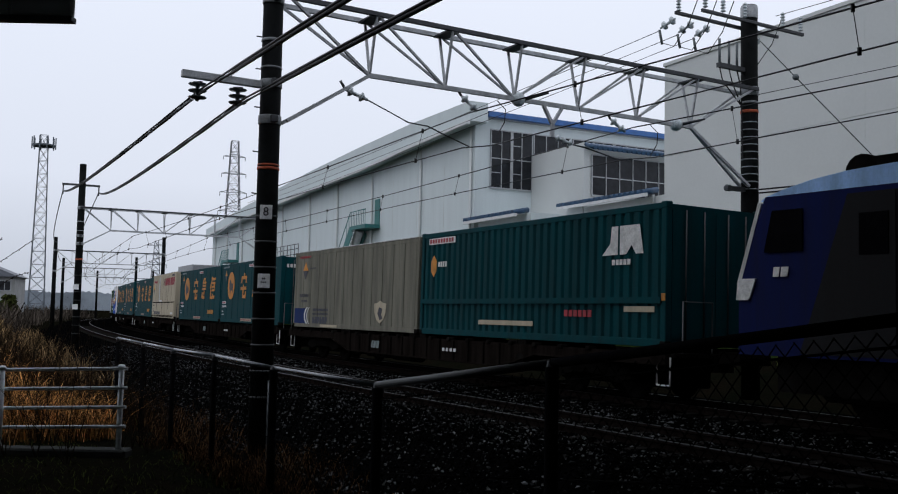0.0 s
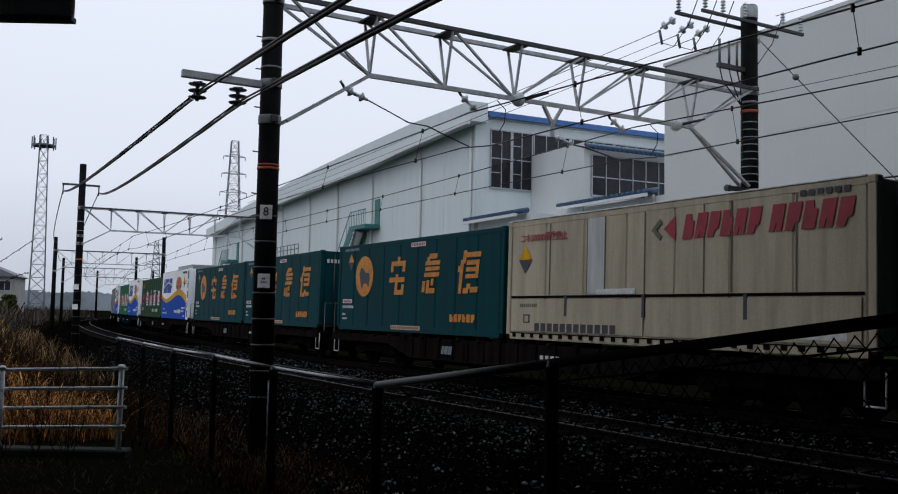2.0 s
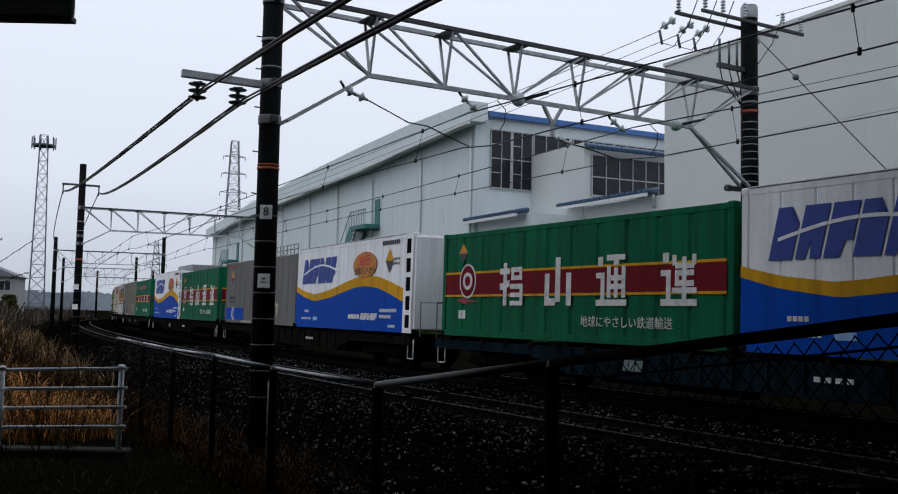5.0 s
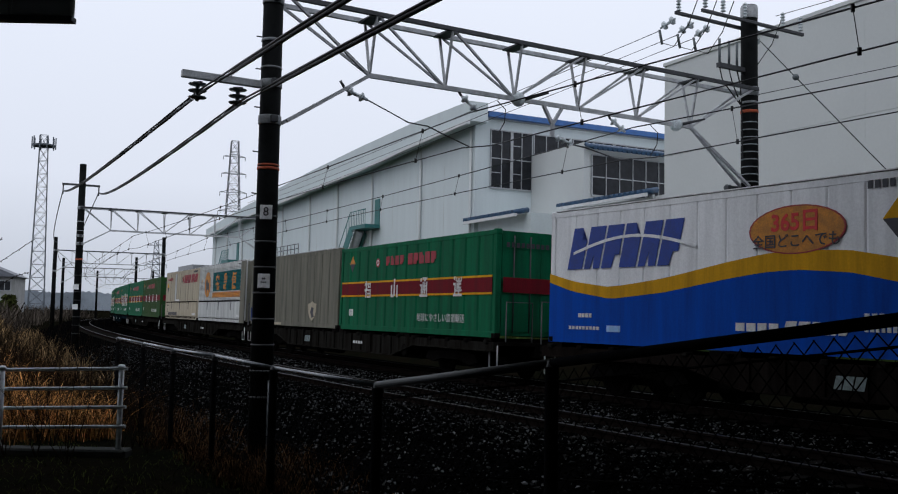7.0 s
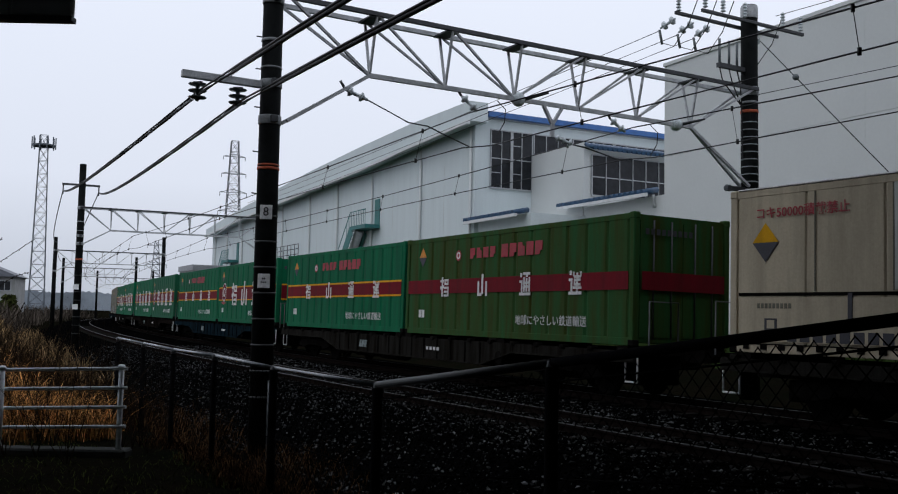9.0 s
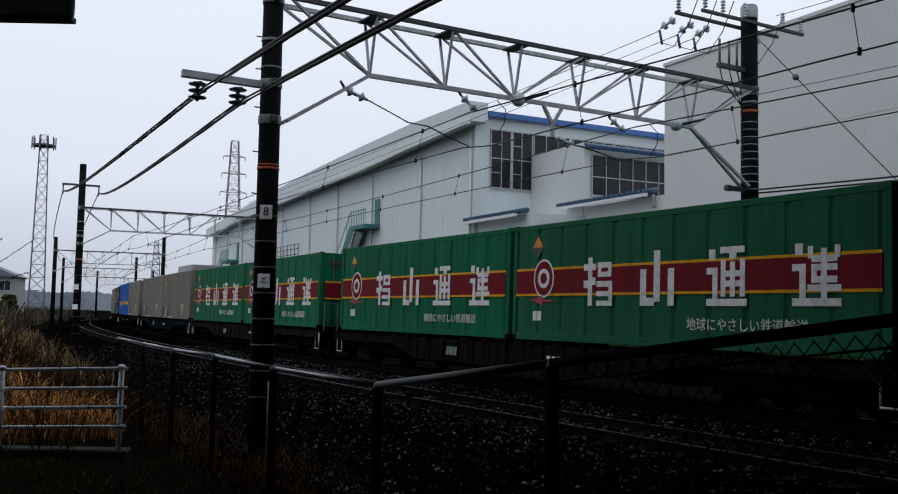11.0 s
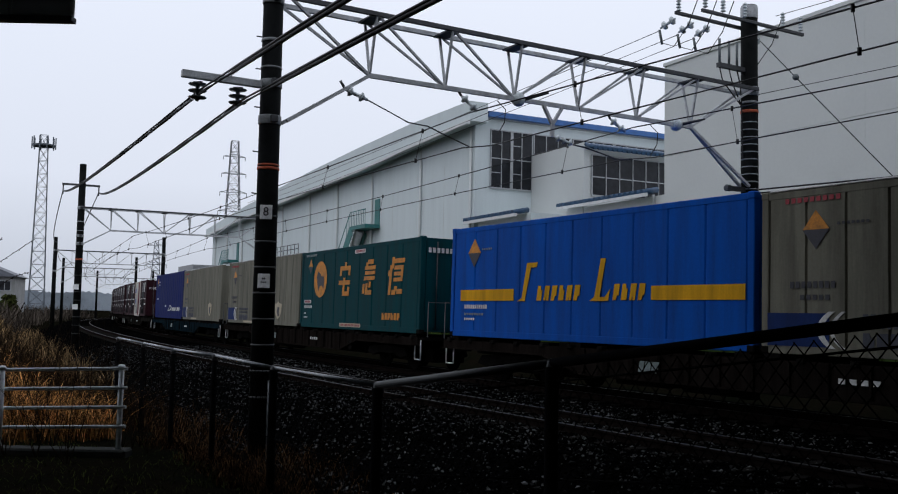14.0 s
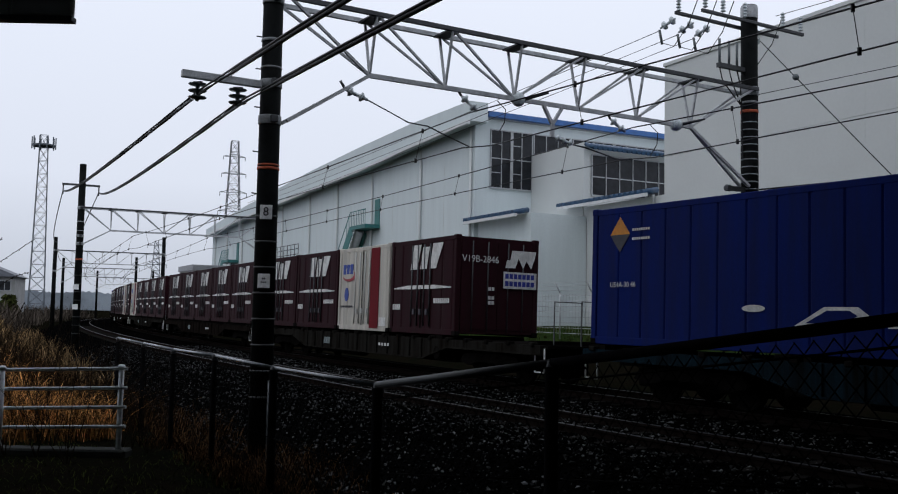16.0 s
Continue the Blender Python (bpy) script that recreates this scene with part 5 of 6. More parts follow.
def engine():
    """The electric locomotive that leads the train."""
    g = thing("electric_locomotive", "blue and grey electric locomotive with sloping cab", "locomotive")
    L = 17.6
    bm = bmesh.new()
    sheet(bm, [(-8.8, 1.0), (-8.8, 2.05), (-8.5, 3.0), (-8.3, 3.48), (8.3, 3.48), (8.5, 3.0), (8.8, 2.05), (8.8, 1.0)], 2.8, Matrix.Translation((0, 1.4, 0)))
    bmesh.ops.bevel(bm, geom=[e for e in bm.edges if abs(e.verts[0].co.y - e.verts[1].co.y) < 0.01 and e.verts[0].co.z > 3.4 and e.verts[1].co.z > 3.4 and abs(e.verts[0].co.x) < 8.25], offset=0.25, segments=4, affect="EDGES")
    part("body", bm, M["loco_blue"], g)
    bm = bmesh.new()
    m = Matrix.Translation((0, 1.35, 0))
    sheet(bm, [(-8.42, 3.42), (-8.36, 3.48), (-8.0, 3.58), (-7.5, 3.68), (-6.9, 3.75), (-6.2, 3.78), (6.2, 3.78), (6.9, 3.75), (7.5, 3.68), (8.0, 3.58), (8.36, 3.48), (8.42, 3.42)], 2.7, m)
    part("roof", bm, M["ice"], g, "pale blue roof")
    for x in (-7.15, -1.0, 4.5):
        bm = bmesh.new()
        tube(bm, (x + 0.45, -1.3, 3.72), (x + 0.45, 1.3, 3.72), 0.26, n=16)
        box(bm, x + 0.45, x + 2.2, -1.3, 1.3, 3.70, 3.92)
        part("roof_equipment", bm, M["under"], g)
    bm = bmesh.new()
    sheet(bm, [(-7.65, 1.05), (-6.85, 3.4), (8.0, 3.4), (8.0, 1.05)], 0.012, Matrix.Translation((0, -1.403, 0)))
    part("grey_panel", bm, M["loco_grey"], g)
    bm = bmesh.new()
    sheet(bm, [(-8.3, 2.6), (-8.15, 3.25), (-7.6, 3.25), (-7.6, 2.6)], 0.012, Matrix.Translation((0, -1.42, 0)))
    part("cab_window", bm, M["cab_glass"], g)
    for sy in (-1, 1):
        bm = bmesh.new()
        beam(bm, (-8.81, sy * 1.36, 2.1), (-8.4, sy * 1.36, 3.4), 0.09, 0.07)
        part("windscreen_pillar", bm, M["silver"], g, "pale grey windscreen pillar")
    bm = bmesh.new()
    sheet(bm, [(-1.25, 0.0), (1.25, 0.0), (1.2, 1.15), (-1.2, 1.15)], 0.012, Matrix.Translation((-8.80, 0, 2.15)) @ Matrix.Rotation(radians(17), 4, "Y") @ Matrix.Rotation(radians(-90), 4, "Z"))
    part("windscreen", bm, M["cab_glass"], g)
    bm = bmesh.new()
    sheet(bm, [(-6.75, 1.2), (-6.75, 3.38), (-6.1, 3.38), (-6.1, 1.2)], 0.012, Matrix.Translation((0, -1.42, 0)))
    door = part("cab_door", bm, M["loco_grey"], g)
    bm = bmesh.new()
    sheet(bm, [(-6.65, 2.5), (-6.65, 3.1), (-6.2, 3.1), (-6.2, 2.5)], 0.01, Matrix.Translation((0, -1.434, 0)))
    part("door_window", bm, M["cab_glass"], door)
    bm = bmesh.new()
    sheet(bm, [(-8.83, 1.86), (-8.79, 2.2), (-8.45, 2.2), (-8.56, 1.9), (-8.6, 1.86)], 0.03, Matrix.Translation((0, -1.405, 0)))
    part("white_corner", bm, M["mark"], g)
    bm = bmesh.new()
    sheet(bm, [(-8.13, 2.22), (-8.11, 2.37), (-8.0, 2.37), (-8.02, 2.22)], 0.01, Matrix.Translation((0, -1.42, 0)))
    sheet(bm, [(-7.99, 2.22), (-7.97, 2.37), (-7.84, 2.37), (-7.86, 2.22)], 0.01, Matrix.Translation((0, -1.42, 0)))
    part("logo", bm, M["mark"], g)
    bm = bmesh.new()
    box(bm, -8.2, 8.2, -1.2, 1.2, 0.45, 1.0)
    part("underframe", bm, M["under"], g)
    for bx in (-5.6, 0, 5.6):
        bogie = new("bogie")
        bogie.parent = g
        bogie.matrix_basis = pose(bx, 0, 0)
        bm = bmesh.new()
        box(bm, -1.9, 1.9, -1.15, 1.15, 0.35, 0.75)
        part("bogie_frame", bev(bm, 0.08), M["under"], bogie)
        for ax in (-1.2, 1.2):
            bm = bmesh.new()
            for y in (-0.6, 0.6):
                lathe(bm, [(0.08, -0.06), (0.53, -0.06), (0.56, -0.03), (0.56, 0.06), (0.1, 0.06)], 20, Matrix.Translation((ax, y, 0.56)) @ Matrix.Rotation(radians(90), 4, "X"))
            part("wheelset", bm, M["wheel"], bogie)
    return g


MAKERS = {"P": lambda: parcel_box(), "R": wave_box, "G": lambda: stripe_box("green", True), "O": lambda: stripe_box("faded_green", True), "D": lambda: stripe_box("deep_green", True),
          "F": lambda: stripe_box("green", False), "L": lambda: stripe_box("olive", False), "y": grey_box, "Y": lambda: grey_box(True), "N": panel_box, "S": lambda: panel_box("silver"), "K": lambda: plain_blue("sky"),
          "V": lambda: plain_blue("violet"), "B": lambda: plain_blue("navy"), "J": rail_owner_box, "m": small_box, "w": lambda: small_box(True)}
CONSIST = ["Jy", "PP", "NP", "PP", "RO", "RG", "RY", "GR", "Fy", "SN", "LF", "GF", "DG", "GG", "yy", "yK", "Py", "yB", "-mwmm", "mmmmm", "mmmmw", "mwmmm", "mmmmm", "VV", "yV", "Py"]
MODELS = {}


def stock(code):
    """One container of a kind; the first is built, the others are copies."""
    if code not in MODELS:
        MODELS[code] = MAKERS[code]()
        return MODELS[code]
    return copy_thing(MODELS[code], Matrix())


FRAMES = {}
for n, load in enumerate(CONSIST):
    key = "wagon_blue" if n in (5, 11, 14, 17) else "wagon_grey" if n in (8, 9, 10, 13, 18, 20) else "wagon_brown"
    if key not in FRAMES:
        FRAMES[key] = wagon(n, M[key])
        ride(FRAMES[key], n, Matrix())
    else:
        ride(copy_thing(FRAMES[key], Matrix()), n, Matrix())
    if len(load) == 2:
        for code, x in zip(load, (4.78, -4.78)):
            ride(stock(code), n, Matrix.Translation((x, 0, DECK)))
    else:
        for k, code in enumerate(load):
            if code == "-":
                continue
            if n == 18 and k == 1:
                ob = small_box()
                end_marks(ob, 3.72)
            else:
                ob = stock(code)
            ride(ob, n, Matrix.Translation((7.7 - 3.85 * k, 0, DECK)))
ENGINE = engine()


# ---- wires and fittings of the catenary ----
def wire(name, label, pts, r, group=""):
    bm = bmesh.new()
    chain(bm, pts, r, 6)
    return tagged(part(name, bm, M["wire"]), label, "wire", group)


SUPPORTS = [60.0, 38.0, 2.0, -33.5, -73.0, -112.0, -150.0, -190.0]


def overhead_line(w0, z_contact, first):
    """Messenger, contact wire and droppers over one track, hung from support to support."""
    g = thing("overhead_line", "thin dark contact wire hung from a messenger wire", "overhead wire", group="overhead lines")

    def pair(s):
        k = max(i for i in range(len(SUPPORTS) - 1) if s <= SUPPORTS[i])
        f = (s - SUPPORTS[k]) / (SUPPORTS[k + 1] - SUPPORTS[k])
        return track(s, w0, z_contact + 0.40 + 0.28 * (2 * f - 1) ** 2), track(s, w0 + 0.15 * math.cos(math.pi * f), z_contact)

    run_s = sorted({*np.arange(-190, 60.1, 3.5), *SUPPORTS}, reverse=True)
    ends = [pair(float(s)) for s in run_s]
    for nm, k, r in (("messenger_wire", 0, 0.014), ("contact_wire", 1, 0.013)):
        bm = bmesh.new()
        chain(bm, [p[k] for p in ends], r, 5)
        part(nm, bm, M["wire"], g)
    for i in range(24):
        top, foot = pair(first - 4.9 * i)
        bm = bmesh.new()
        tube(bm, foot, top, 0.006, n=4)
        for p in (top, foot):
            tube(bm, p - Vector((0, 0, 0.045)), p + Vector((0, 0, 0.045)), 0.026, n=6)
        part("dropper", bm, M["wire"], g)


overhead_line(0.0, 4.85, 9.6)
overhead_line(4.0, 4.66, 10.0)

# heavy feeder cables on the near poles' side arms
FEED = ((9.1, 7.5), (8.45, 5.8))
for (w8, w2), low in zip(FEED, (0.05, 0.15)):
    pts = []
    for i in range(13):
        f = i / 12
        pts.append(track(26 - 24 * f, w8, 4.95 + 0.10 * f - low))
    for i in range(1, 15):
        f = i / 14
        sag = 1.15 * f * (1 - f) * 2
        pts.append(track(2 - 35.5 * f, w8 + (w2 - w8) * f, 5.05 - low * (1 - f) + 2.42 * f - sag))
    for i in range(1, 30):
        f = i / 29
        s = -33.5 - 120 * f
        k = (-(s + 33.5) / 39.5) % 1.0
        pts.append(track(s, w2 - 0.8 * min(1, f * 3), 7.45 - 1.6 * k * (1 - k) * 2))
    wire("feeder_cable", "thick dark twin feeder cable along the poles", pts, 0.03, "feeder cables")
    bm = bmesh.new()
    chain(bm, [p + Vector((-0.02, 0, 0.04)) for p in pts[6:26]], 0.02, 5)
    tagged(part("feeder_cable", bm, M["wire"]), "thick dark twin feeder cable along the poles", "wire", "feeder cables")

# side arm, insulators and plates of the numbered pole
G = main_gantry
near_pole = [c for c in G.children if c.name.startswith("near_pole")][0]
far_pole = [c for c in G.children if c.name.startswith("far_pole")][0]
bm = bmesh.new()
box(bm, -0.05, 0.05, -1.58, -0.17, 5.24, 5.36)
part("side_arm", bev(bm, 0.008), M["steel"], G)
bm = bmesh.new()
beam(bm, (0.05, -0.15, 5.95), (0.05, -0.85, 5.34), 0.05, 0.05)
part("arm_stay", bm, M["steel"], G)
for y in (-1.32, -0.66):
    bm = bmesh.new()
    beam(bm, (-0.2, y, 5.22), (0.2, y, 5.14), 0.04, 0.05)
    part("insulator_bracket", bm, M["steel_dark"], G)
    disc_insulator(G, (0, y, 5.2), (0, y, 4.88), 3, 0.15, "insulator_dark")
for z in (3.17, 2.05):
    bm = bmesh.new()
    box(bm, -0.10, 0.10, -0.012, 0.0, -0.115, 0.115)
    p = part("number_plate", bev(bm, 0.003), M["plate"], near_pole, "white enamel plate with black figure")
    p.matrix_basis = Matrix.Rotation(-heading(2.0), 4, "Z") @ Matrix.Translation((0.03, -0.205, z))
    s_ = Side(p, 0.2, 0.23, -0.013)
    if z > 3:
        write(s_, "8", 0.5, 0.0, 0.2, "ink")
    else:
        s_.bars("lettering", 0.35, 0.65, 0.1, 0.12, 2, "ink", 0.3)
        s_.bars("lettering", 0.25, 0.75, -0.15, 0.1, 3, "ink", 0.3)
# cable guard at the foot of the pole
bm = bmesh.new()
tube(bm, (0.22, 0.05, -1.0), (0.22, 0.05, 0.45), 0.022, n=8)
part("cable_guard", bm, M["galv_pipe"], near_pole)
for z in (6.15, 5.6, 4.95, 4.2, 3.5):
    bm = bmesh.new()
    tube(bm, (-0.16, -0.1, z), (-0.24, -0.19, z + 0.02), 0.012, n=5)
    part("climbing_peg", bm, M["steel_dark"], near_pole)

# insulators hung under the beam and pull-off arms
for y, dy, dz in ((1.25, 0.38, -0.18), (3.6, 0.3, -0.3), (7.2, 0.3, -0.28)):
    z = 5.45 if y < 2 else 5.66
    bm = bmesh.new()
    tube(bm, (0, y - 0.1, z + 0.12), (0, y, z - 0.02), 0.025)
    part("hanger", bm, M["steel_dark"], G)
    disc_insulator(G, (0, y, z - 0.02), (0.12, y + dy, z + dz), 2, 0.085, "insulator")
for y in (4.9, 9.03):
    bm = bmesh.new()
    bmesh.ops.create_uvsphere(bm, u_segments=14, v_segments=10, radius=0.14, matrix=Matrix.Translation((0, y, 5.74)))
    part("ball_insulator", bm, M["insulator"], G)
    bm = bmesh.new()
    tube(bm, (0, y + 0.1, 5.75), (0.5, y + 0.35, 5.82), 0.04, 0.02)
    part("clamp", bm, M["steel_dark"], G)
bm = bmesh.new()
beam(bm, (0, 5.5, 5.7), (0, 5.72, 5.35), 0.06, 0.06)
beam(bm, (0, 5.95, 5.7), (0, 5.72, 5.35), 0.06, 0.06)
beam(bm, (0, 5.72, 5.35), (0, 5.72, 5.1), 0.07, 0.07)
part("drop_bracket", bm, M["steel"], G)
disc_insulator(G, (0, 5.8, 5.1), (0.1, 6.15, 4.98), 3, 0.075, "insulator")
bm = bmesh.new()
chain(bm, [(0.1, 6.15, 4.98), (0.1, 6.5, 4.95), (0.1, 7.3, 4.8), (0, 7.8, 4.87)], 0.018)
part("pull_off_arm", bm, M["steel_dark"], G)
bm = bmesh.new()
chain(bm, [(0.12, 1.63, 5.27), (0, 2.5, 5.0), (0, 2.9, 4.98), (0, 3.3, 4.85), (0, 3.8, 4.7)], 0.014)
part("pull_off_arm", bm, M["steel_dark"], G)
for y in (4.35, 8.2):
    bm = bmesh.new()
    chain(bm, [(0.1, y, 5.62), (0.2, y + 0.12, 5.45), (0.2, y + 0.1, 5.2), (0.1, y, 4.95)], 0.01)
    part("jumper_loop", bm, M["wire"], G)

# cross-arms and power lines on the far pole
F = far_pole
for x, z, y0, y1 in ((-0.2, 8.24, -2.1, 1.2), (0.2, 8.26, -1.7, 1.6)):
    bm = bmesh.new()
    box(bm, x - 0.035, x + 0.035, y0, y1, z + 0.02, z + 0.09)
    part("cross_arm", bev(bm, 0.006), M["steel_dark"], F)
for x, y, z in ((0.2, -1.6, 8.4), (0.2, -1.05, 8.4), (0.2, -0.35, 8.4), (-0.2, -2.0, 8.35), (0.2, 0.9, 8.4), (0.2, 1.5, 8.4)):
    disc_insulator(F, (x, y, z - 0.02), (x, y, z + 0.33), 5, 0.06, "insulator", "pin_insulator")
for y in (-2.0, -1.45, -0.95, 0.7):
    disc_insulator(F, (-0.3, y, 8.2), (-0.72, y - 0.05, 8.08), 2, 0.1, "insulator", "strain_insulator")
    bm = bmesh.new()
    chain(bm, [(-0.75, y - 0.05, 8.05), (-0.72, y, 7.75), (-0.5, y + 0.15, 7.65), (-0.2, y + 0.3, 8.1), (0.1, y + 0.35, 8.75)], 0.012)
    part("jumper_loop", bm, M["wire"], F)
    bm = bmesh.new()
    tube(bm, (-0.75, y - 0.05, 8.05), (-0.72, y, 7.72), 0.03, n=6)
    part("cut_out", bm, M["insulator_dark"], F)
bm = bmesh.new()
box(bm, -0.05, 0.05, -1.0, -0.15, 7.2, 7.3)
part("cross_arm", bm, M["steel_dark"], F)
for y in (-0.95, -0.65, -0.4):
    bm = bmesh.new()
    tube(bm, (0, y, 7.2), (0, y, 7.85), 0.03, n=6)
    part("cable_head", bm, M["insulator_dark"], F)
    bm = bmesh.new()
    chain(bm, [(0, y, 7.2), (0, y + 0.1, 6.9), (0, -0.25, 6.4), (0, -0.22, 5.2)], 0.016)
    part("riser_cable", bm, M["wire"], F)
bm = bmesh.new()
box(bm, -0.05, 0.05, -0.75, 0.15, 4.45, 4.55)
part("cross_arm", bm, M["steel_dark"], F)
disc_insulator(F, (0, -0.75, 4.5), (-0.1, -0.5, 4.52), 2, 0.08, "insulator_dark")
FP = track(2.0, FAR_W)
for i, (w, z) in enumerate(((-1.5, 8.05), (-2.05, 8.05), (-2.55, 8.05))):
    pts = [track(1.2 - 35 * k / 12, w - 0.5 * k / 12, z - 1.0 * (k / 12) * (1 - k / 12) - 0.55 * k / 12) for k in range(13)]
    wire("power_line", "thin bare power line strung between poles", pts, 0.009, "power lines")
for w, z0, z1 in ((-1.85, 8.75, 8.6), (-4.4, 8.7, 8.6), (-3.8, 6.75, 6.8)):
    pts = [track(2.0 + 30 * k / 10, w, z0 + (z1 - z0) * k / 10 - 0.9 * (k / 10) * (1 - k / 10)) for k in range(11)]
    wire("power_line", "thin bare power line strung between poles", pts, 0.008, "power lines")
for z0, z1 in ((4.46, 4.0), (4.54, 4.15)):
    pts = [track(2.0 + 30 * k / 10, -3.75, z0 + (z1 - z0) * k / 10 - 0.5 * (k / 10) * (1 - k / 10)) for k in range(11)]
    wire("signal_cable", "black cable strung between poles", pts, 0.02, "power lines")
# guy wire with its insulator
guy_a, guy_b = track(2.15, -3.7, 7.95), track(8.0, -6.2, 0.4)
wire("guy_wire", "taut steel guy wire with an insulator", [guy_a, guy_b], 0.012)
gm = guy_a.lerp(guy_b, 0.125)
bm = bmesh.new()
bmesh.ops.create_uvsphere(bm, u_segments=10, v_segments=8, radius=0.075, matrix=Matrix.Translation(gm))
tagged(part("guy_insulator", bm, M["insulator_dark"]), "dark porcelain egg insulator on a guy wire", "insulator")

# side arms on the second gantry's near pole
g2 = [o for o in scene.objects if o.name.startswith("catenary_gantry") and abs(o.location.y - track(-33.5, 6.6).y) < 0.5][0]
bm = bmesh.new()
box(bm, -0.05, 0.05, -0.95, 0.85, 7.75, 7.85)
for y in (-0.9, 0.8):
    box(bm, -0.03, 0.03, y - 0.03, y + 0.03, 7.3, 7.78)
part("side_arm", bm, M["steel_dark"], g2)
for z in (3.1, 2.1):
    bm = bmesh.new()
    box(bm, -0.14, 0.14, -0.012, 0.0, -0.13, 0.13)
    p = part("number_plate", bm, M["plate"], g2)
    p.matrix_basis = Matrix.Rotation(-heading(-33.5), 4, "Z") @ Matrix.Translation((0.0, -0.22, z - 0.5))

# ---- near fence: galvanised pipe rail on dark posts with wire mesh ----
FENCE = [(-0.5, 1.16), (1.0, 1.15), (2.6, 1.13), (4.1, 1.11), (5.5, 1.09), (7.0, 1.09), (8.6, 1.06), (10.5, 1.05), (12.4, 1.31), (14.5, 1.60), (16.5, 1.75)]
FW = 10.3
fence = thing("mesh_fence", "chain-link fence with galvanised pipe rail and dark posts", "fence")
FENCE = FENCE[2:]
for (s0, z0), (s1, z1) in zip(FENCE[:-1], FENCE[1:]):
    bm = bmesh.new()
    tube(bm, track(s0, FW, z0), track(s1, FW, z1), 0.018 if s0 < 10 else 0.026, n=12)
    # spans further right take darker materials in place of the shade on the rail
    part("top_rail", bm, M["galv_pipe"] if s0 < 10 else M["ring"] if s0 < 12 else M["post_dark"], fence, "wet galvanised top rail" if s0 < 12 else "top rail coloured near black for shade")
    bm = bmesh.new()
    tube(bm, track(s0, FW, z0 - 0.10), track(s1, FW, z1 - 0.10), 0.006, n=5)
    tube(bm, track(s0, FW, z0 - 0.62), track(s1, FW, z1 - 0.62), 0.006, n=5)
    part("line_wire", bm, M["mesh"], fence)
    verts, faces = [], []
    n = int((s1 - s0) / 0.085)
    for k in range(n):
        for d in (-1, 1):
            fa = k / n
            rise = 0.9
            run_ = rise * 0.85
            fb = fa + d * run_ / (s1 - s0)
            lo, hi = fa, fb
            ta, tb = 0.0, 1.0
            if hi < 0:
                tb = -lo / (hi - lo) if hi != lo else 0
            if hi > 1:
                tb = (1 - lo) / (hi - lo)
            a = track(s0 + (s1 - s0) * (lo + (hi - lo) * ta), FW + 0.004 * d, 0)
            b = track(s0 + (s1 - s0) * (lo + (hi - lo) * tb), FW + 0.004 * d, 0)
            fz = lambda q: z0 + (z1 - z0) * q
            a.z = fz(lo) - 0.04
            b.z = fz(lo + (hi - lo) * tb) - 0.04 - rise * tb
            if (b - a).length < 0.02:
                continue
            base = len(verts)
            x = (b - a).normalized()
            side = x.cross(Vector((math.sin(heading(s0)), -math.cos(heading(s0)), 0))).normalized() * 0.0028
            out = Vector((math.sin(heading(s0)), -math.cos(heading(s0)), 0)) * 0.0028
            for p in (a, b):
                verts += [p + side, p + out, p - side - out * 0.5]
            faces += [(base, base + 1, base + 4, base + 3), (base + 1, base + 2, base + 5, base + 4), (base + 2, base, base + 3, base + 5)]
    me = bpy.data.meshes.new("wire_mesh")
    me.from_pydata([tuple(v) for v in verts], [], faces)
    me.materials.append(M["mesh"])
    ob = new("wire_mesh", me)
    ob.parent = fence
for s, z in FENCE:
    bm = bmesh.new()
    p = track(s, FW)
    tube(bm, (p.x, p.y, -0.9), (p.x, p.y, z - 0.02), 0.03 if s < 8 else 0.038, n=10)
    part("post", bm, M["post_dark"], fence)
    bm = bmesh.new()
    lathe(bm, [(0.031, z - 0.05), (0.032, z - 0.02), (0.026, z + 0.012), (0.01, z + 0.02)], 10, Matrix.Translation((p.x, p.y, 0)))
    part("post_cap", bm, M["steel_dark"], fence)

# ---- white pipe guardrail ----
guard = thing("pipe_guardrail", "white painted four-rail pipe guardrail with rust spots", "guardrail")
for z in (0.935, 0.735, 0.535, 0.335):
    bm = bmesh.new()
    tube(bm, (-6.6, 10.0 + 0.15, z - 0.10), (-3.34, 10.0, z), 0.018, n=10)
    part("rail", bm, M["white_pipe"], guard)
for x in (-6.4, -4.66, -3.41):
    bm = bmesh.new()
    zt = 0.955 - (-3.41 - x) * 0.03
    tube(bm, (x, 10.02, -0.05), (x, 10.02, zt), 0.029, n=12)
    lathe(bm, [(0.04, zt - 0.01), (0.04, zt + 0.005), (0.025, zt + 0.02)], 12, Matrix.Translation((x, 10.02, 0)))
    part("post", bm, M["white_pipe"], guard)
bm = bmesh.new()
box(bm, -7.5, -3.3, 9.9, 10.15, -0.2, 0.10)
tagged(part("concrete_kerb", bev(bm, 0.02), M["kerb"]), "dark concrete kerb under the guardrail", "kerb", kind="structure")

# ---- loose ballast stones ----
rng = np.random.default_rng(4)


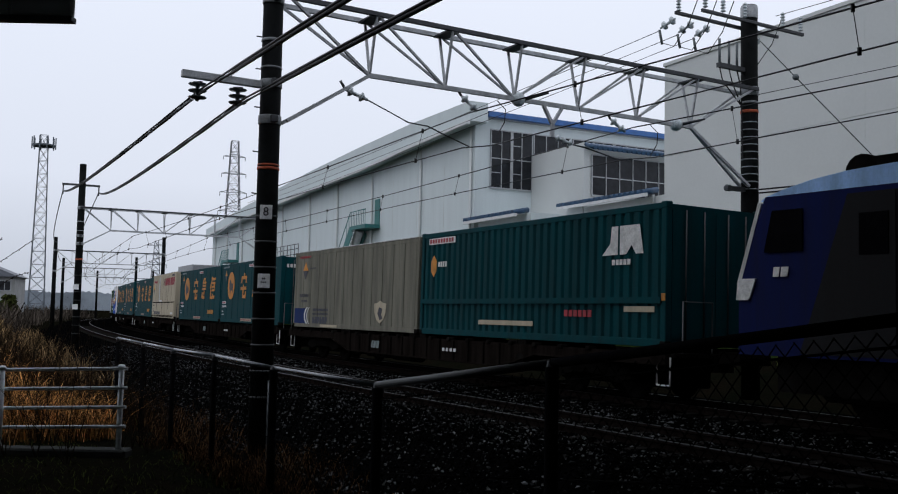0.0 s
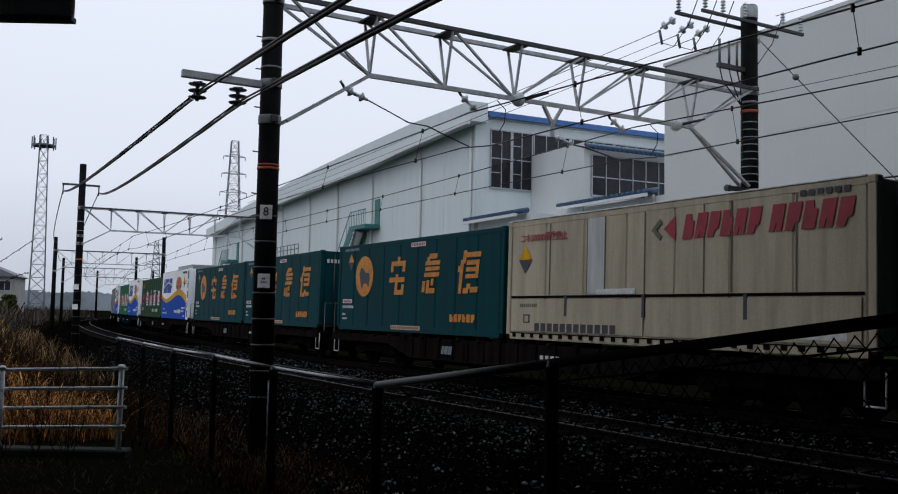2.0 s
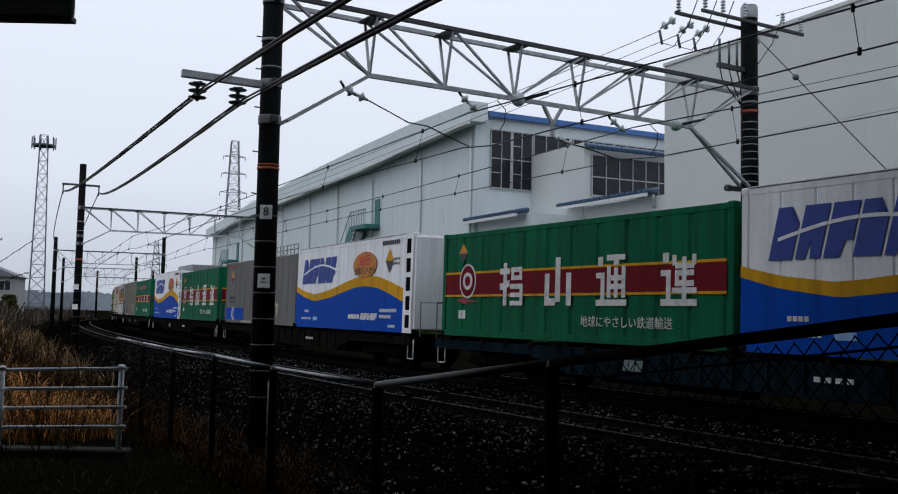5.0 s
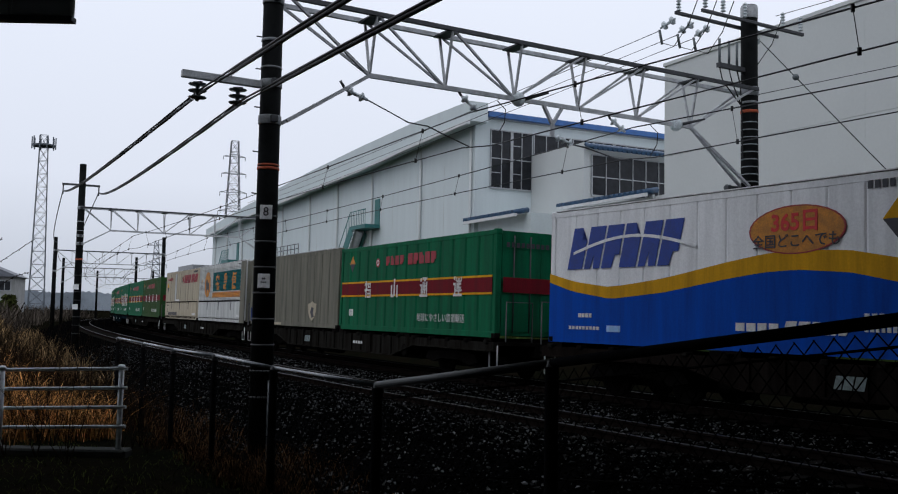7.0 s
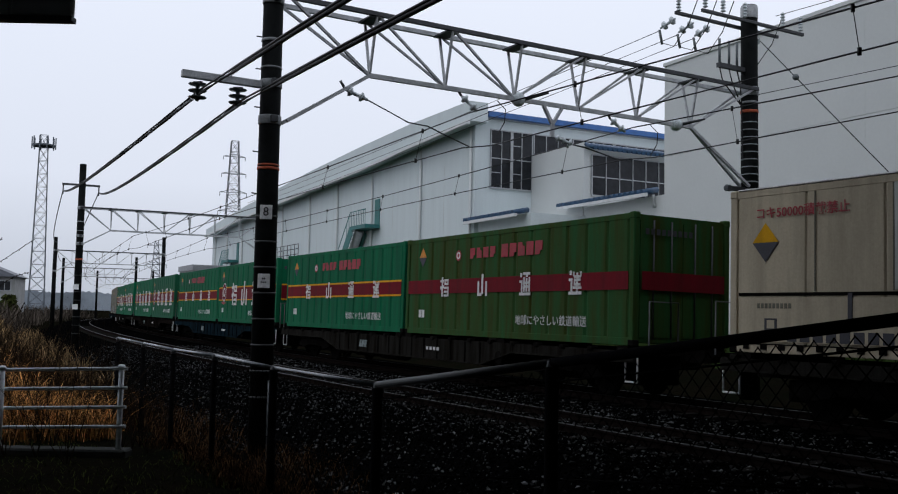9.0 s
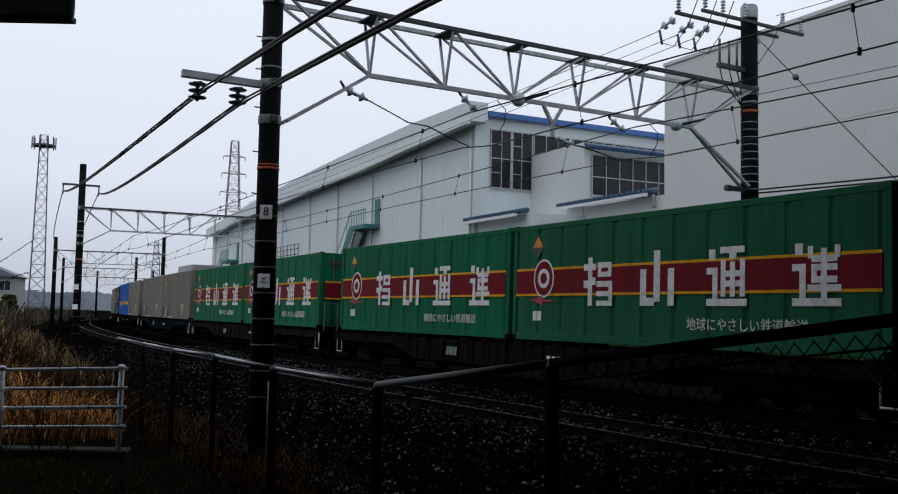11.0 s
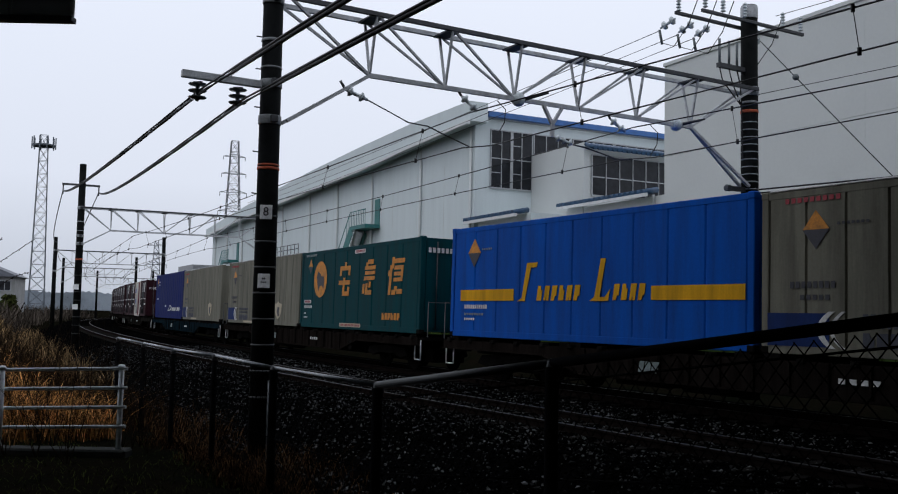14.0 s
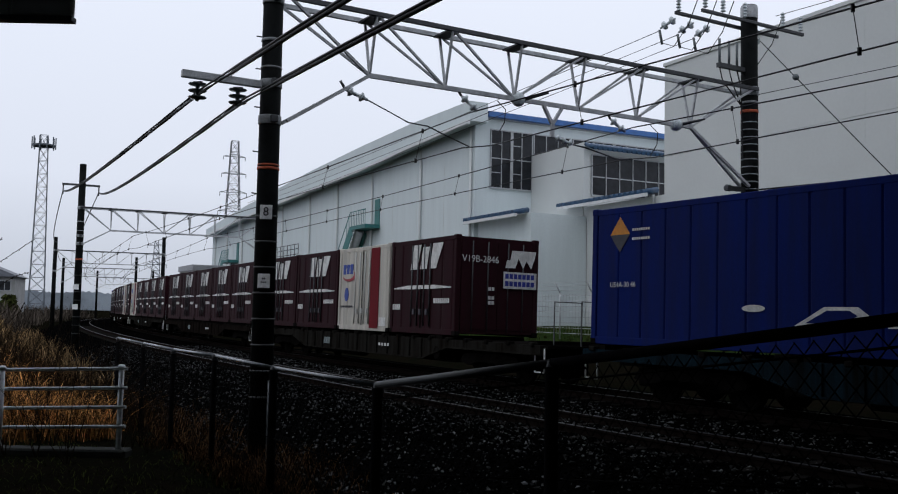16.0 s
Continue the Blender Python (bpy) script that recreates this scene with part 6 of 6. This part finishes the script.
def scatter_stones(count):
    verts, faces = [], []
    base = np.array([(1, 0, 0), (0, 1, 0), (-1, 0, 0), (0, -1, 0), (0, 0, 0.8), (0, 0, -0.8)], float)
    tri = [(0, 1, 4), (1, 2, 4), (2, 3, 4), (3, 0, 4), (1, 0, 5), (2, 1, 5), (3, 2, 5), (0, 3, 5)]
    for _ in range(count):
        s = -28 + 44 * rng.random() ** 0.75
        w = 1.2 + (8.7 if s > 8 else 6.8) * rng.random()
        z = float(np.interp(w, [-1.7, 5.7, 6.3, 7.5, 9.4, 9.9], [-0.13, -0.13, -0.16, -0.78, -0.84, -0.7]))
        p = track(s, w, z + 0.006)
        r = 0.011 + 0.030 * rng.random() ** 2.5
        pts = base * r * (0.55 + 0.8 * rng.random((6, 3))) * np.array([1.4, 0.9, 0.75])
        a, b = rng.random(2) * 6.28
        ca, sa, cb, sb = math.cos(a), math.sin(a), math.cos(b), math.sin(b)
        rot = np.array([[ca, -sa, 0], [sa, ca, 0], [0, 0, 1]]) @ np.array([[1, 0, 0], [0, cb, -sb], [0, sb, cb]])
        pts = pts @ rot.T + np.array(p)
        k = len(verts)
        verts.extend(map(tuple, pts))
        faces.extend((x + k, y + k, q + k) for x, y, q in tri)
    me = bpy.data.meshes.new("ballast_stones")
    me.from_pydata(verts, [], faces)
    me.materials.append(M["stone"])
    tagged(new("ballast_stones", me), "wet dark grey crushed ballast stones, a few painted pale as glints", "ballast", kind="stuff")


scatter_stones(95000)


# ---- dry grass, weeds and twigs ----
def blades(name, label, mat, count, area, h0, h1, width, lean, seed, category="grass"):
    """Bent tapering blades; area gives (s, w) ranges."""
    r = np.random.default_rng(seed)
    verts, faces = [], []
    for _ in range(count):
        s = area[0] + (area[1] - area[0]) * r.random()
        w = area[2] + (area[3] - area[2]) * r.random()
        clump = noise.noise((s * 0.6, w * 0.6, seed))
        if clump < -0.25 and r.random() < 0.7:
            continue
        p = track(s, w)
        z = float(np.interp(w, LEVEL_W, LEVEL_Z))
        hgt = h0 + (h1 - h0) * r.random() ** 1.5 * (0.8 + 0.7 * clump)
        a = r.random() * 6.28
        d = np.array([math.cos(a), math.sin(a)])
        side = np.array([-d[1], d[0]]) * width * (0.6 + 0.8 * r.random())
        b = lean * (0.3 + r.random()) * hgt
        k = len(verts)
        for f, wd in ((0.0, 1.0), (0.4, 0.8), (0.75, 0.5)):
            off = d * b * f * f
            x, y, zz = p.x + off[0], p.y + off[1], z - 0.04 + hgt * f * (1 - 0.25 * f * lean)
            verts += [(x - side[0] * wd, y - side[1] * wd, zz), (x + side[0] * wd, y + side[1] * wd, zz)]
        off = d * b
        verts.append((p.x + off[0], p.y + off[1], z - 0.04 + hgt * (1 - 0.35 * lean)))
        faces += [(k, k + 1, k + 3, k + 2), (k + 2, k + 3, k + 5, k + 4), (k + 4, k + 5, k + 6)]
    me = bpy.data.meshes.new(name)
    me.from_pydata(verts, [], faces)
    me.materials.append(M[mat])
    return tagged(new(name, me), label, category, kind="stuff")


blades("dry_grass", "tall dry orange-brown grass beside the railway", "straw", 12000, (-12, 3.0, 10.9, 15), 0.35, 1.0, 0.006, 0.75, 11)
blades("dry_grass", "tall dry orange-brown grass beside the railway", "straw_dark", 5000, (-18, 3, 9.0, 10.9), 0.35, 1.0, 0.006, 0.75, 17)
blades("dry_grass", "tall dry orange-brown grass beside the railway", "straw_far", 26000, (-60, -9, 7.6, 26), 0.5, 1.4, 0.02, 0.5, 12)
blades("winter_scrub", "bare grey-brown scrub on the waste ground along the line", "scrub", 16000, (-160, -48, 9.0, 40), 0.8, 2.6, 0.05, 0.5, 21, "scrub")
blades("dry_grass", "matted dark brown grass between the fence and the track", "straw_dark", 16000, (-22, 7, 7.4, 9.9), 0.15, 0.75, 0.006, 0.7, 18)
blades("dry_grass", "tall dry orange-brown grass beside the railway", "straw", 4500, (2.5, 5.0, 10.7, 13.5), 0.25, 0.85, 0.005, 0.8, 19)
blades("weeds", "low dark green weeds on damp soil", "weed", 12000, (3, 12, 10.4, 14.0), 0.03, 0.16, 0.005, 0.8, 13)
blades("weeds", "low dark green weeds on damp soil", "weed", 4000, (-30, 4, 9.6, 18), 0.1, 0.35, 0.008, 0.8, 14)
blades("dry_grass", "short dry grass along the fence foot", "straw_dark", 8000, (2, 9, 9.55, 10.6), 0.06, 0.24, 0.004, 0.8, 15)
blades("bank_grass", "short green grass on the far bank", "weed", 9000, (-40, 14, -14, -6.8), 0.08, 0.3, 0.02, 0.6, 16)


def bush(s, w, h, n, seed):
    """A leafless weed: dark forked stems with a few dead leaves."""
    r = np.random.default_rng(seed)
    p = track(s, w, float(np.interp(w, LEVEL_W, LEVEL_Z)) - 0.03)
    bm = bmesh.new()
    for _ in range(n):
        d = Vector((r.normal() * 0.25, r.normal() * 0.25, 1)).normalized()
        a = p.copy()
        rad = 0.006
        for k in range(4):
            b = a + d * h / 4 * (0.8 + 0.4 * r.random())
            tube(bm, a, b, rad, rad * 0.75, 4, False)
            if k > 0:
                for _ in range(2):
                    e = (d + Vector((r.normal(), r.normal(), 0.3)) * 0.6).normalized()
                    tube(bm, b, b + e * h * 0.16, rad * 0.5, rad * 0.2, 3, False)
            d = (d + Vector((r.normal(), r.normal(), 0)) * 0.16).normalized()
            a, rad = b, rad * 0.75
    tagged(part("dead_weed", bm, M["twig"]), "dark leafless weed stems in the grass", "weed", "dead weeds")


for i in range(90):
    bush(-9 + 14 * rng.random(), 10.3 + 4.5 * rng.random(), 0.9 + 0.6 * rng.random(), 4, 30 + i)
for i in range(26):
    bush(1 + 6.5 * rng.random(), 10.0 + 2.6 * rng.random(), 0.5 + 0.7 * rng.random(), 5, 80 + i)


def sapling():
    """A leafless cherry at the path's edge, its budding twigs in view."""
    t = thing("sapling", "leafless young tree with budding dark twigs", "tree", pose(-6.5, 12.0, 0.0))
    bm = bmesh.new()
    chain(bm, [(0, 0, -0.1), (0.05, 0, 0.8), (0.1, 0.05, 1.5), (0.12, 0.0, 2.2), (0.05, 0, 2.9)], 0.03, 8)
    part("trunk", bm, M["twig"], t)
    limbs = [[(0.1, 0, 1.65), (0.55, 0, 1.98), (0.85, 0.02, 2.15), (1.22, 0.05, 2.42)], [(0.12, 0, 1.9), (0.6, -0.1, 2.12), (0.78, -0.12, 2.27), (0.9, -0.15, 2.42)],
             [(0.1, 0, 1.35), (0.6, 0.1, 1.70), (0.95, 0.15, 1.95), (1.1, 0.2, 2.0)], [(0.1, 0, 1.1), (0.7, 0.1, 1.35), (1.0, 0.1, 1.62)], [(0.1, 0, 0.9), (0.8, -0.1, 1.15), (1.15, -0.1, 1.5), (1.2, -0.1, 1.62)]]
    for pts in limbs:
        bm = bmesh.new()
        chain(bm, pts, 0.0045, 5)
        for a, b in zip(pts[:-1], pts[1:]):
            a, b = Vector(a), Vector(b)
            for k in range(5):
                q = a.lerp(b, (k + 0.5) / 5)
                bmesh.ops.create_icosphere(bm, subdivisions=1, radius=0.0085, matrix=Matrix.Translation(q + Vector((0.004, 0, 0.01 if k % 2 else -0.01))))
        part("branch", bm, M["twig"], t)


sapling()

# ---- signboard edge over the footpath ----
board = thing("signboard", "grey sheet-metal signboard on a post, its corner overhead", "signboard", pose(0, 0, 0))
for i in range(4):
    bm = bmesh.new()
    box(bm, -1.232 - 0.2 * (i + 1) + 0.002, -1.232 - 0.2 * i, 3.0, 3.03, 2.50 - 0.002 * i, 2.95)
    part("board_panel", bev(bm, 0.006), M["wall_grey"], board)
bm = bmesh.new()
box(bm, -2.04, -1.230, 2.995, 3.035, 2.483, 2.499)
part("board_edge", bm, M["steel_dark"], board)
bm = bmesh.new()
tube(bm, (-1.95, 3.09, 0.0), (-1.95, 3.09, 2.95), 0.05, n=10)
part("board_post", bm, M["galv_pipe"], board)

# ---- lineside fence beyond the tracks ----
yard = thing("yard_fence", "pale mesh yard fence with slanted tops on the bank", "fence")
for i in range(30):
    s = -46 + i * 2.0
    p = track(s, -8.3, 0.7)
    n_ = Vector((math.sin(heading(s)), -math.cos(heading(s)), 0))
    bm = bmesh.new()
    tube(bm, p, p + Vector((0, 0, 1.75)), 0.03, n=6)
    tube(bm, p + Vector((0, 0, 1.75)), p + Vector((0, 0, 2.15)) + n_ * 0.25, 0.025, n=6)
    part("post", bm, M["steel"], yard)
    if i < 29:
        q_ = track(s + 2.0, -8.3, 0.7)
        bm = bmesh.new()
        for z in (0.25, 0.45, 0.65, 0.85, 1.05, 1.25, 1.45, 1.65):
            tube(bm, p + Vector((0, 0, z)), q_ + Vector((0, 0, z)), 0.01, n=4)
        for k in range(1, 10):
            a = p.lerp(q_, k / 10)
            tube(bm, a + Vector((0, 0, 0.2)), a + Vector((0, 0, 1.7)), 0.006, n=4)
        for dz in (1.85, 2.0, 2.13):
            tube(bm, p + Vector((0, 0, dz)) + n_ * (dz - 1.75) * 0.6, q_ + Vector((0, 0, dz)) + n_ * (dz - 1.75) * 0.6, 0.007, n=4)
        part("mesh_panel", bm, M["steel"], yard)


# ---- far things ----
def lattice_tower(name, label, x, y, base, top, w0, w1, bays, mat, bar=0.12, arms=()):
    t = thing(name, label, "tower", pose(x, y, 0, 0, 0, 20))
    leg = []
    for sx, sy in ((-1, -1), (1, -1), (1, 1), (-1, 1)):
        bm = bmesh.new()
        beam(bm, (sx * w0 / 2, sy * w0 / 2, base), (sx * w1 / 2, sy * w1 / 2, top), bar, bar)
        part("leg", bm, mat, t)
        leg.append((sx, sy))
    for i in range(bays):
        za = base + (top - base) * i / bays
        zb = base + (top - base) * (i + 1) / bays
        wa = w0 + (w1 - w0) * i / bays
        wb = w0 + (w1 - w0) * (i + 1) / bays
        for k in range(4):
            a, b = leg[k], leg[(k + 1) % 4]
            A = Vector((a[0] * wa / 2, a[1] * wa / 2, za))
            B = Vector((b[0] * wb / 2, b[1] * wb / 2, zb))
            C = Vector((b[0] * wa / 2, b[1] * wa / 2, za))
            D = Vector((a[0] * wb / 2, a[1] * wb / 2, zb))
            for e0, e1 in ((A, B), (C, D), (D, B)):
                bm = bmesh.new()
                beam(bm, e0, e1, bar * 0.55, bar * 0.55)
                part("bracing", bm, mat, t)
    for z, half in arms:
        for sgn in (-1, 1):
            bm = bmesh.new()
            beam(bm, (0, 0, z + half * 0.25), (sgn * half, 0, z), bar * 0.8, bar * 0.8)
            beam(bm, (0, 0, z), (sgn * half, 0, z), bar * 0.8, bar * 0.8)
            tube(bm, (sgn * half, 0, z), (sgn * half, 0, z - half * 0.3), bar * 0.5, n=5)
            part("arm", bm, mat, t)
    return t


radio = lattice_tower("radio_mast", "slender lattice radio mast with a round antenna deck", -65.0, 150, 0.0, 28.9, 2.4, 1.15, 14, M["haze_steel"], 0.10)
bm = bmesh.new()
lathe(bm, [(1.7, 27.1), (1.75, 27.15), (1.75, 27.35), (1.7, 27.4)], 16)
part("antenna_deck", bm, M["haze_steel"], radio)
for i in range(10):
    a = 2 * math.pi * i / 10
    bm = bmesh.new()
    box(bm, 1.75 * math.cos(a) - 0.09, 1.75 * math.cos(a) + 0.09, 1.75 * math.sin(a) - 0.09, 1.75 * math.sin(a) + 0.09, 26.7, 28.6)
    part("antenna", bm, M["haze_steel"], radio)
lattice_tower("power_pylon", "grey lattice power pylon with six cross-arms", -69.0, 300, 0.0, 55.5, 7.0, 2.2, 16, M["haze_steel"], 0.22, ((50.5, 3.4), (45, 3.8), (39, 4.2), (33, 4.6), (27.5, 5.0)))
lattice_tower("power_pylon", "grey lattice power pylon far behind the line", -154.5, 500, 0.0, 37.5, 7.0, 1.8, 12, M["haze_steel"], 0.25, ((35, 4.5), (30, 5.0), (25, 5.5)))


def house(x, y, z, w, d, h, rot):
    g = thing("house", "two-storey pale house with a grey tiled roof", "house", pose(x, y, z, 0, 0, rot), "houses")
    bm = bmesh.new()
    box(bm, -w / 2, w / 2, -d / 2, d / 2, 0, h)
    part("wall", bm, M["house_wall"], g)
    bm = bmesh.new()
    o = 0.6
    sheet(bm, [(-w / 2 - o, h - 0.1), (0, h + w * 0.22), (w / 2 + o, h - 0.1)], d + 2 * o, Matrix.Translation((0, d / 2 + o, 0)))
    bm.faces.new([v for v in bm.verts if v.co.y > d / 2])
    part("roof", bm, M["house_roof"], g)
    for z0 in (1.0, 3.7):
        for xx in (-w * 0.28, w * 0.12, w * 0.36):
            win = new("window")
            win.parent = g
            bm = bmesh.new()
            box(bm, xx - 0.7, xx + 0.7, -d / 2 - 0.05, -d / 2, z0, z0 + 1.2)
            part("pane", bm, M["glass"], win)
            bm = bmesh.new()
            for a, b, c, e in ((-0.78, 0.78, -0.08, 0), (-0.78, 0.78, 1.2, 1.28), (-0.78, -0.7, 0, 1.2), (0.7, 0.78, 0, 1.2), (-0.03, 0.03, 0, 1.2)):
                box(bm, xx + a, xx + b, -d / 2 - 0.08, -d / 2, z0 + c, z0 + e)
            part("window_frame", bm, M["frame"], win)


house(-63.5, 130, 0.0, 9, 8, 5.6, 15)
house(-76, 150, 0.0, 10, 8, 5.6, -10)
# flat-roofed shed beyond the line
shed = thing("shed", "small grey flat-roofed shed with ribbed fascia", "shed", pose(-27.5, 112, 0, 0, 0, 27))
bm = bmesh.new()
box(bm, -2.6, 4.4, 0, 8, 0.5, 6.5)
part("wall", bm, M["house_wall"], shed)
bm = bmesh.new()
for i in range(24):
    box(bm, -2.75 + i * 0.3, -2.6 + i * 0.3, -0.12, 8.1, 6.2, 6.85)
box(bm, -2.7, 4.5, -0.06, 8.05, 6.3, 6.75)
part("roof_fascia", bm, M["roof"], shed)


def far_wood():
    """A low ridge of trees that rings the plain, mist put into its colour."""
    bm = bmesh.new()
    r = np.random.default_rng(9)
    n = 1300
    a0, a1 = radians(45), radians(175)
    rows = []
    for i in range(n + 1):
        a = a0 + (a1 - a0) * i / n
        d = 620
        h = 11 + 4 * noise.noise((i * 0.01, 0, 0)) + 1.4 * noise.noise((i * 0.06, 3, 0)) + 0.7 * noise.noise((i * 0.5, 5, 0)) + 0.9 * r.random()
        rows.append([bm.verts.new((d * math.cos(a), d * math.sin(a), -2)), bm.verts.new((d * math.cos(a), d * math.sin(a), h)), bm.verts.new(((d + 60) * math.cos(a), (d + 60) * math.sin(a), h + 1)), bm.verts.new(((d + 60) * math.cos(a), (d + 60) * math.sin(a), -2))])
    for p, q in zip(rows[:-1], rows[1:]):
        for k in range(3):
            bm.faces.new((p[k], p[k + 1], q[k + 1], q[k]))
    tagged(part("backdrop_wood", bm, M["haze_wood"]), "wooded ridge on the horizon, haze put into its grey-blue colour", "woodland", kind="structure")


far_wood()


def shrub(x, y, h, seed):
    r = np.random.default_rng(seed)
    t = thing("tree", "dark evergreen garden tree beside the houses", "tree", pose(x, y, 0), "garden trees")
    bm = bmesh.new()
    tube(bm, (0, 0, -0.2), (0, 0, h * 0.6), 0.14, 0.05, 6)
    for k in range(6):
        a = k * 1.1
        tube(bm, (0, 0, h * (0.25 + 0.06 * k)), (math.cos(a) * h * 0.25, math.sin(a) * h * 0.25, h * (0.45 + 0.07 * k)), 0.05, 0.02, 5)
    part("trunk", bm, M["twig"], t)
    verts, faces = [], []
    for _ in range(900):
        f = r.random()
        a = r.random() * 6.28
        rad = h * 0.36 * math.sqrt(r.random()) * (1.15 - 0.7 * abs(f - 0.4)) * (0.8 + 0.3 * math.sin(3 * a + f * 5))
        c = np.array([math.cos(a) * rad, math.sin(a) * rad, h * (0.2 + 0.8 * f)])
        u, v = r.normal(size=3) * 0.13, r.normal(size=3) * 0.13
        k = len(verts)
        verts += [tuple(c - u), tuple(c + v), tuple(c + u), tuple(c - v)]
        faces.append((k, k + 1, k + 2, k + 3))
    me = bpy.data.meshes.new("crown")
    me.from_pydata(verts, [], faces)
    me.materials.append(M["weed"])
    ob = new("crown", me)
    ob.parent = t


for i, (x, y, h) in enumerate(((-54.5, 118, 2.9), (-57, 124, 2.5), (-51.5, 112, 2.2), (-61, 112, 2.0))):
    shrub(x, y, h, 80 + i)


# ---- what moves ----
RUN_T = [0.0, 0.5, 1.0, 1.5, 7.0, 12.5, 16.0]
RUN_S = [-5.15, 5.8, 17.35, 28.69, 154.2, 279.9, 361.05]


def run(t):
    """How far the first wagon's middle has come along the line."""
    return float(np.interp(t, RUN_T, RUN_S))


SLACK = {8: -0.45, 9: 0.28, 10: -0.4, 12: 0.22, 13: -0.07, 14: 0.4, 15: -0.2, 16: -0.2}


def motions():
    times = [0.5 * i for i in range(33)]
    cache = {}
    for ob, n, local in riders:
        if n not in cache:
            cache[n] = [on_track(run(t) - n * PITCH + SLACK.get(n, 0.0)) for t in times]
        walk(ob, [(t, m @ local) for t, m in zip(times, cache[n])])
    walk(ENGINE, [(t, on_track(run(t) + 20.05, 5.6)) for t in times])


motions()
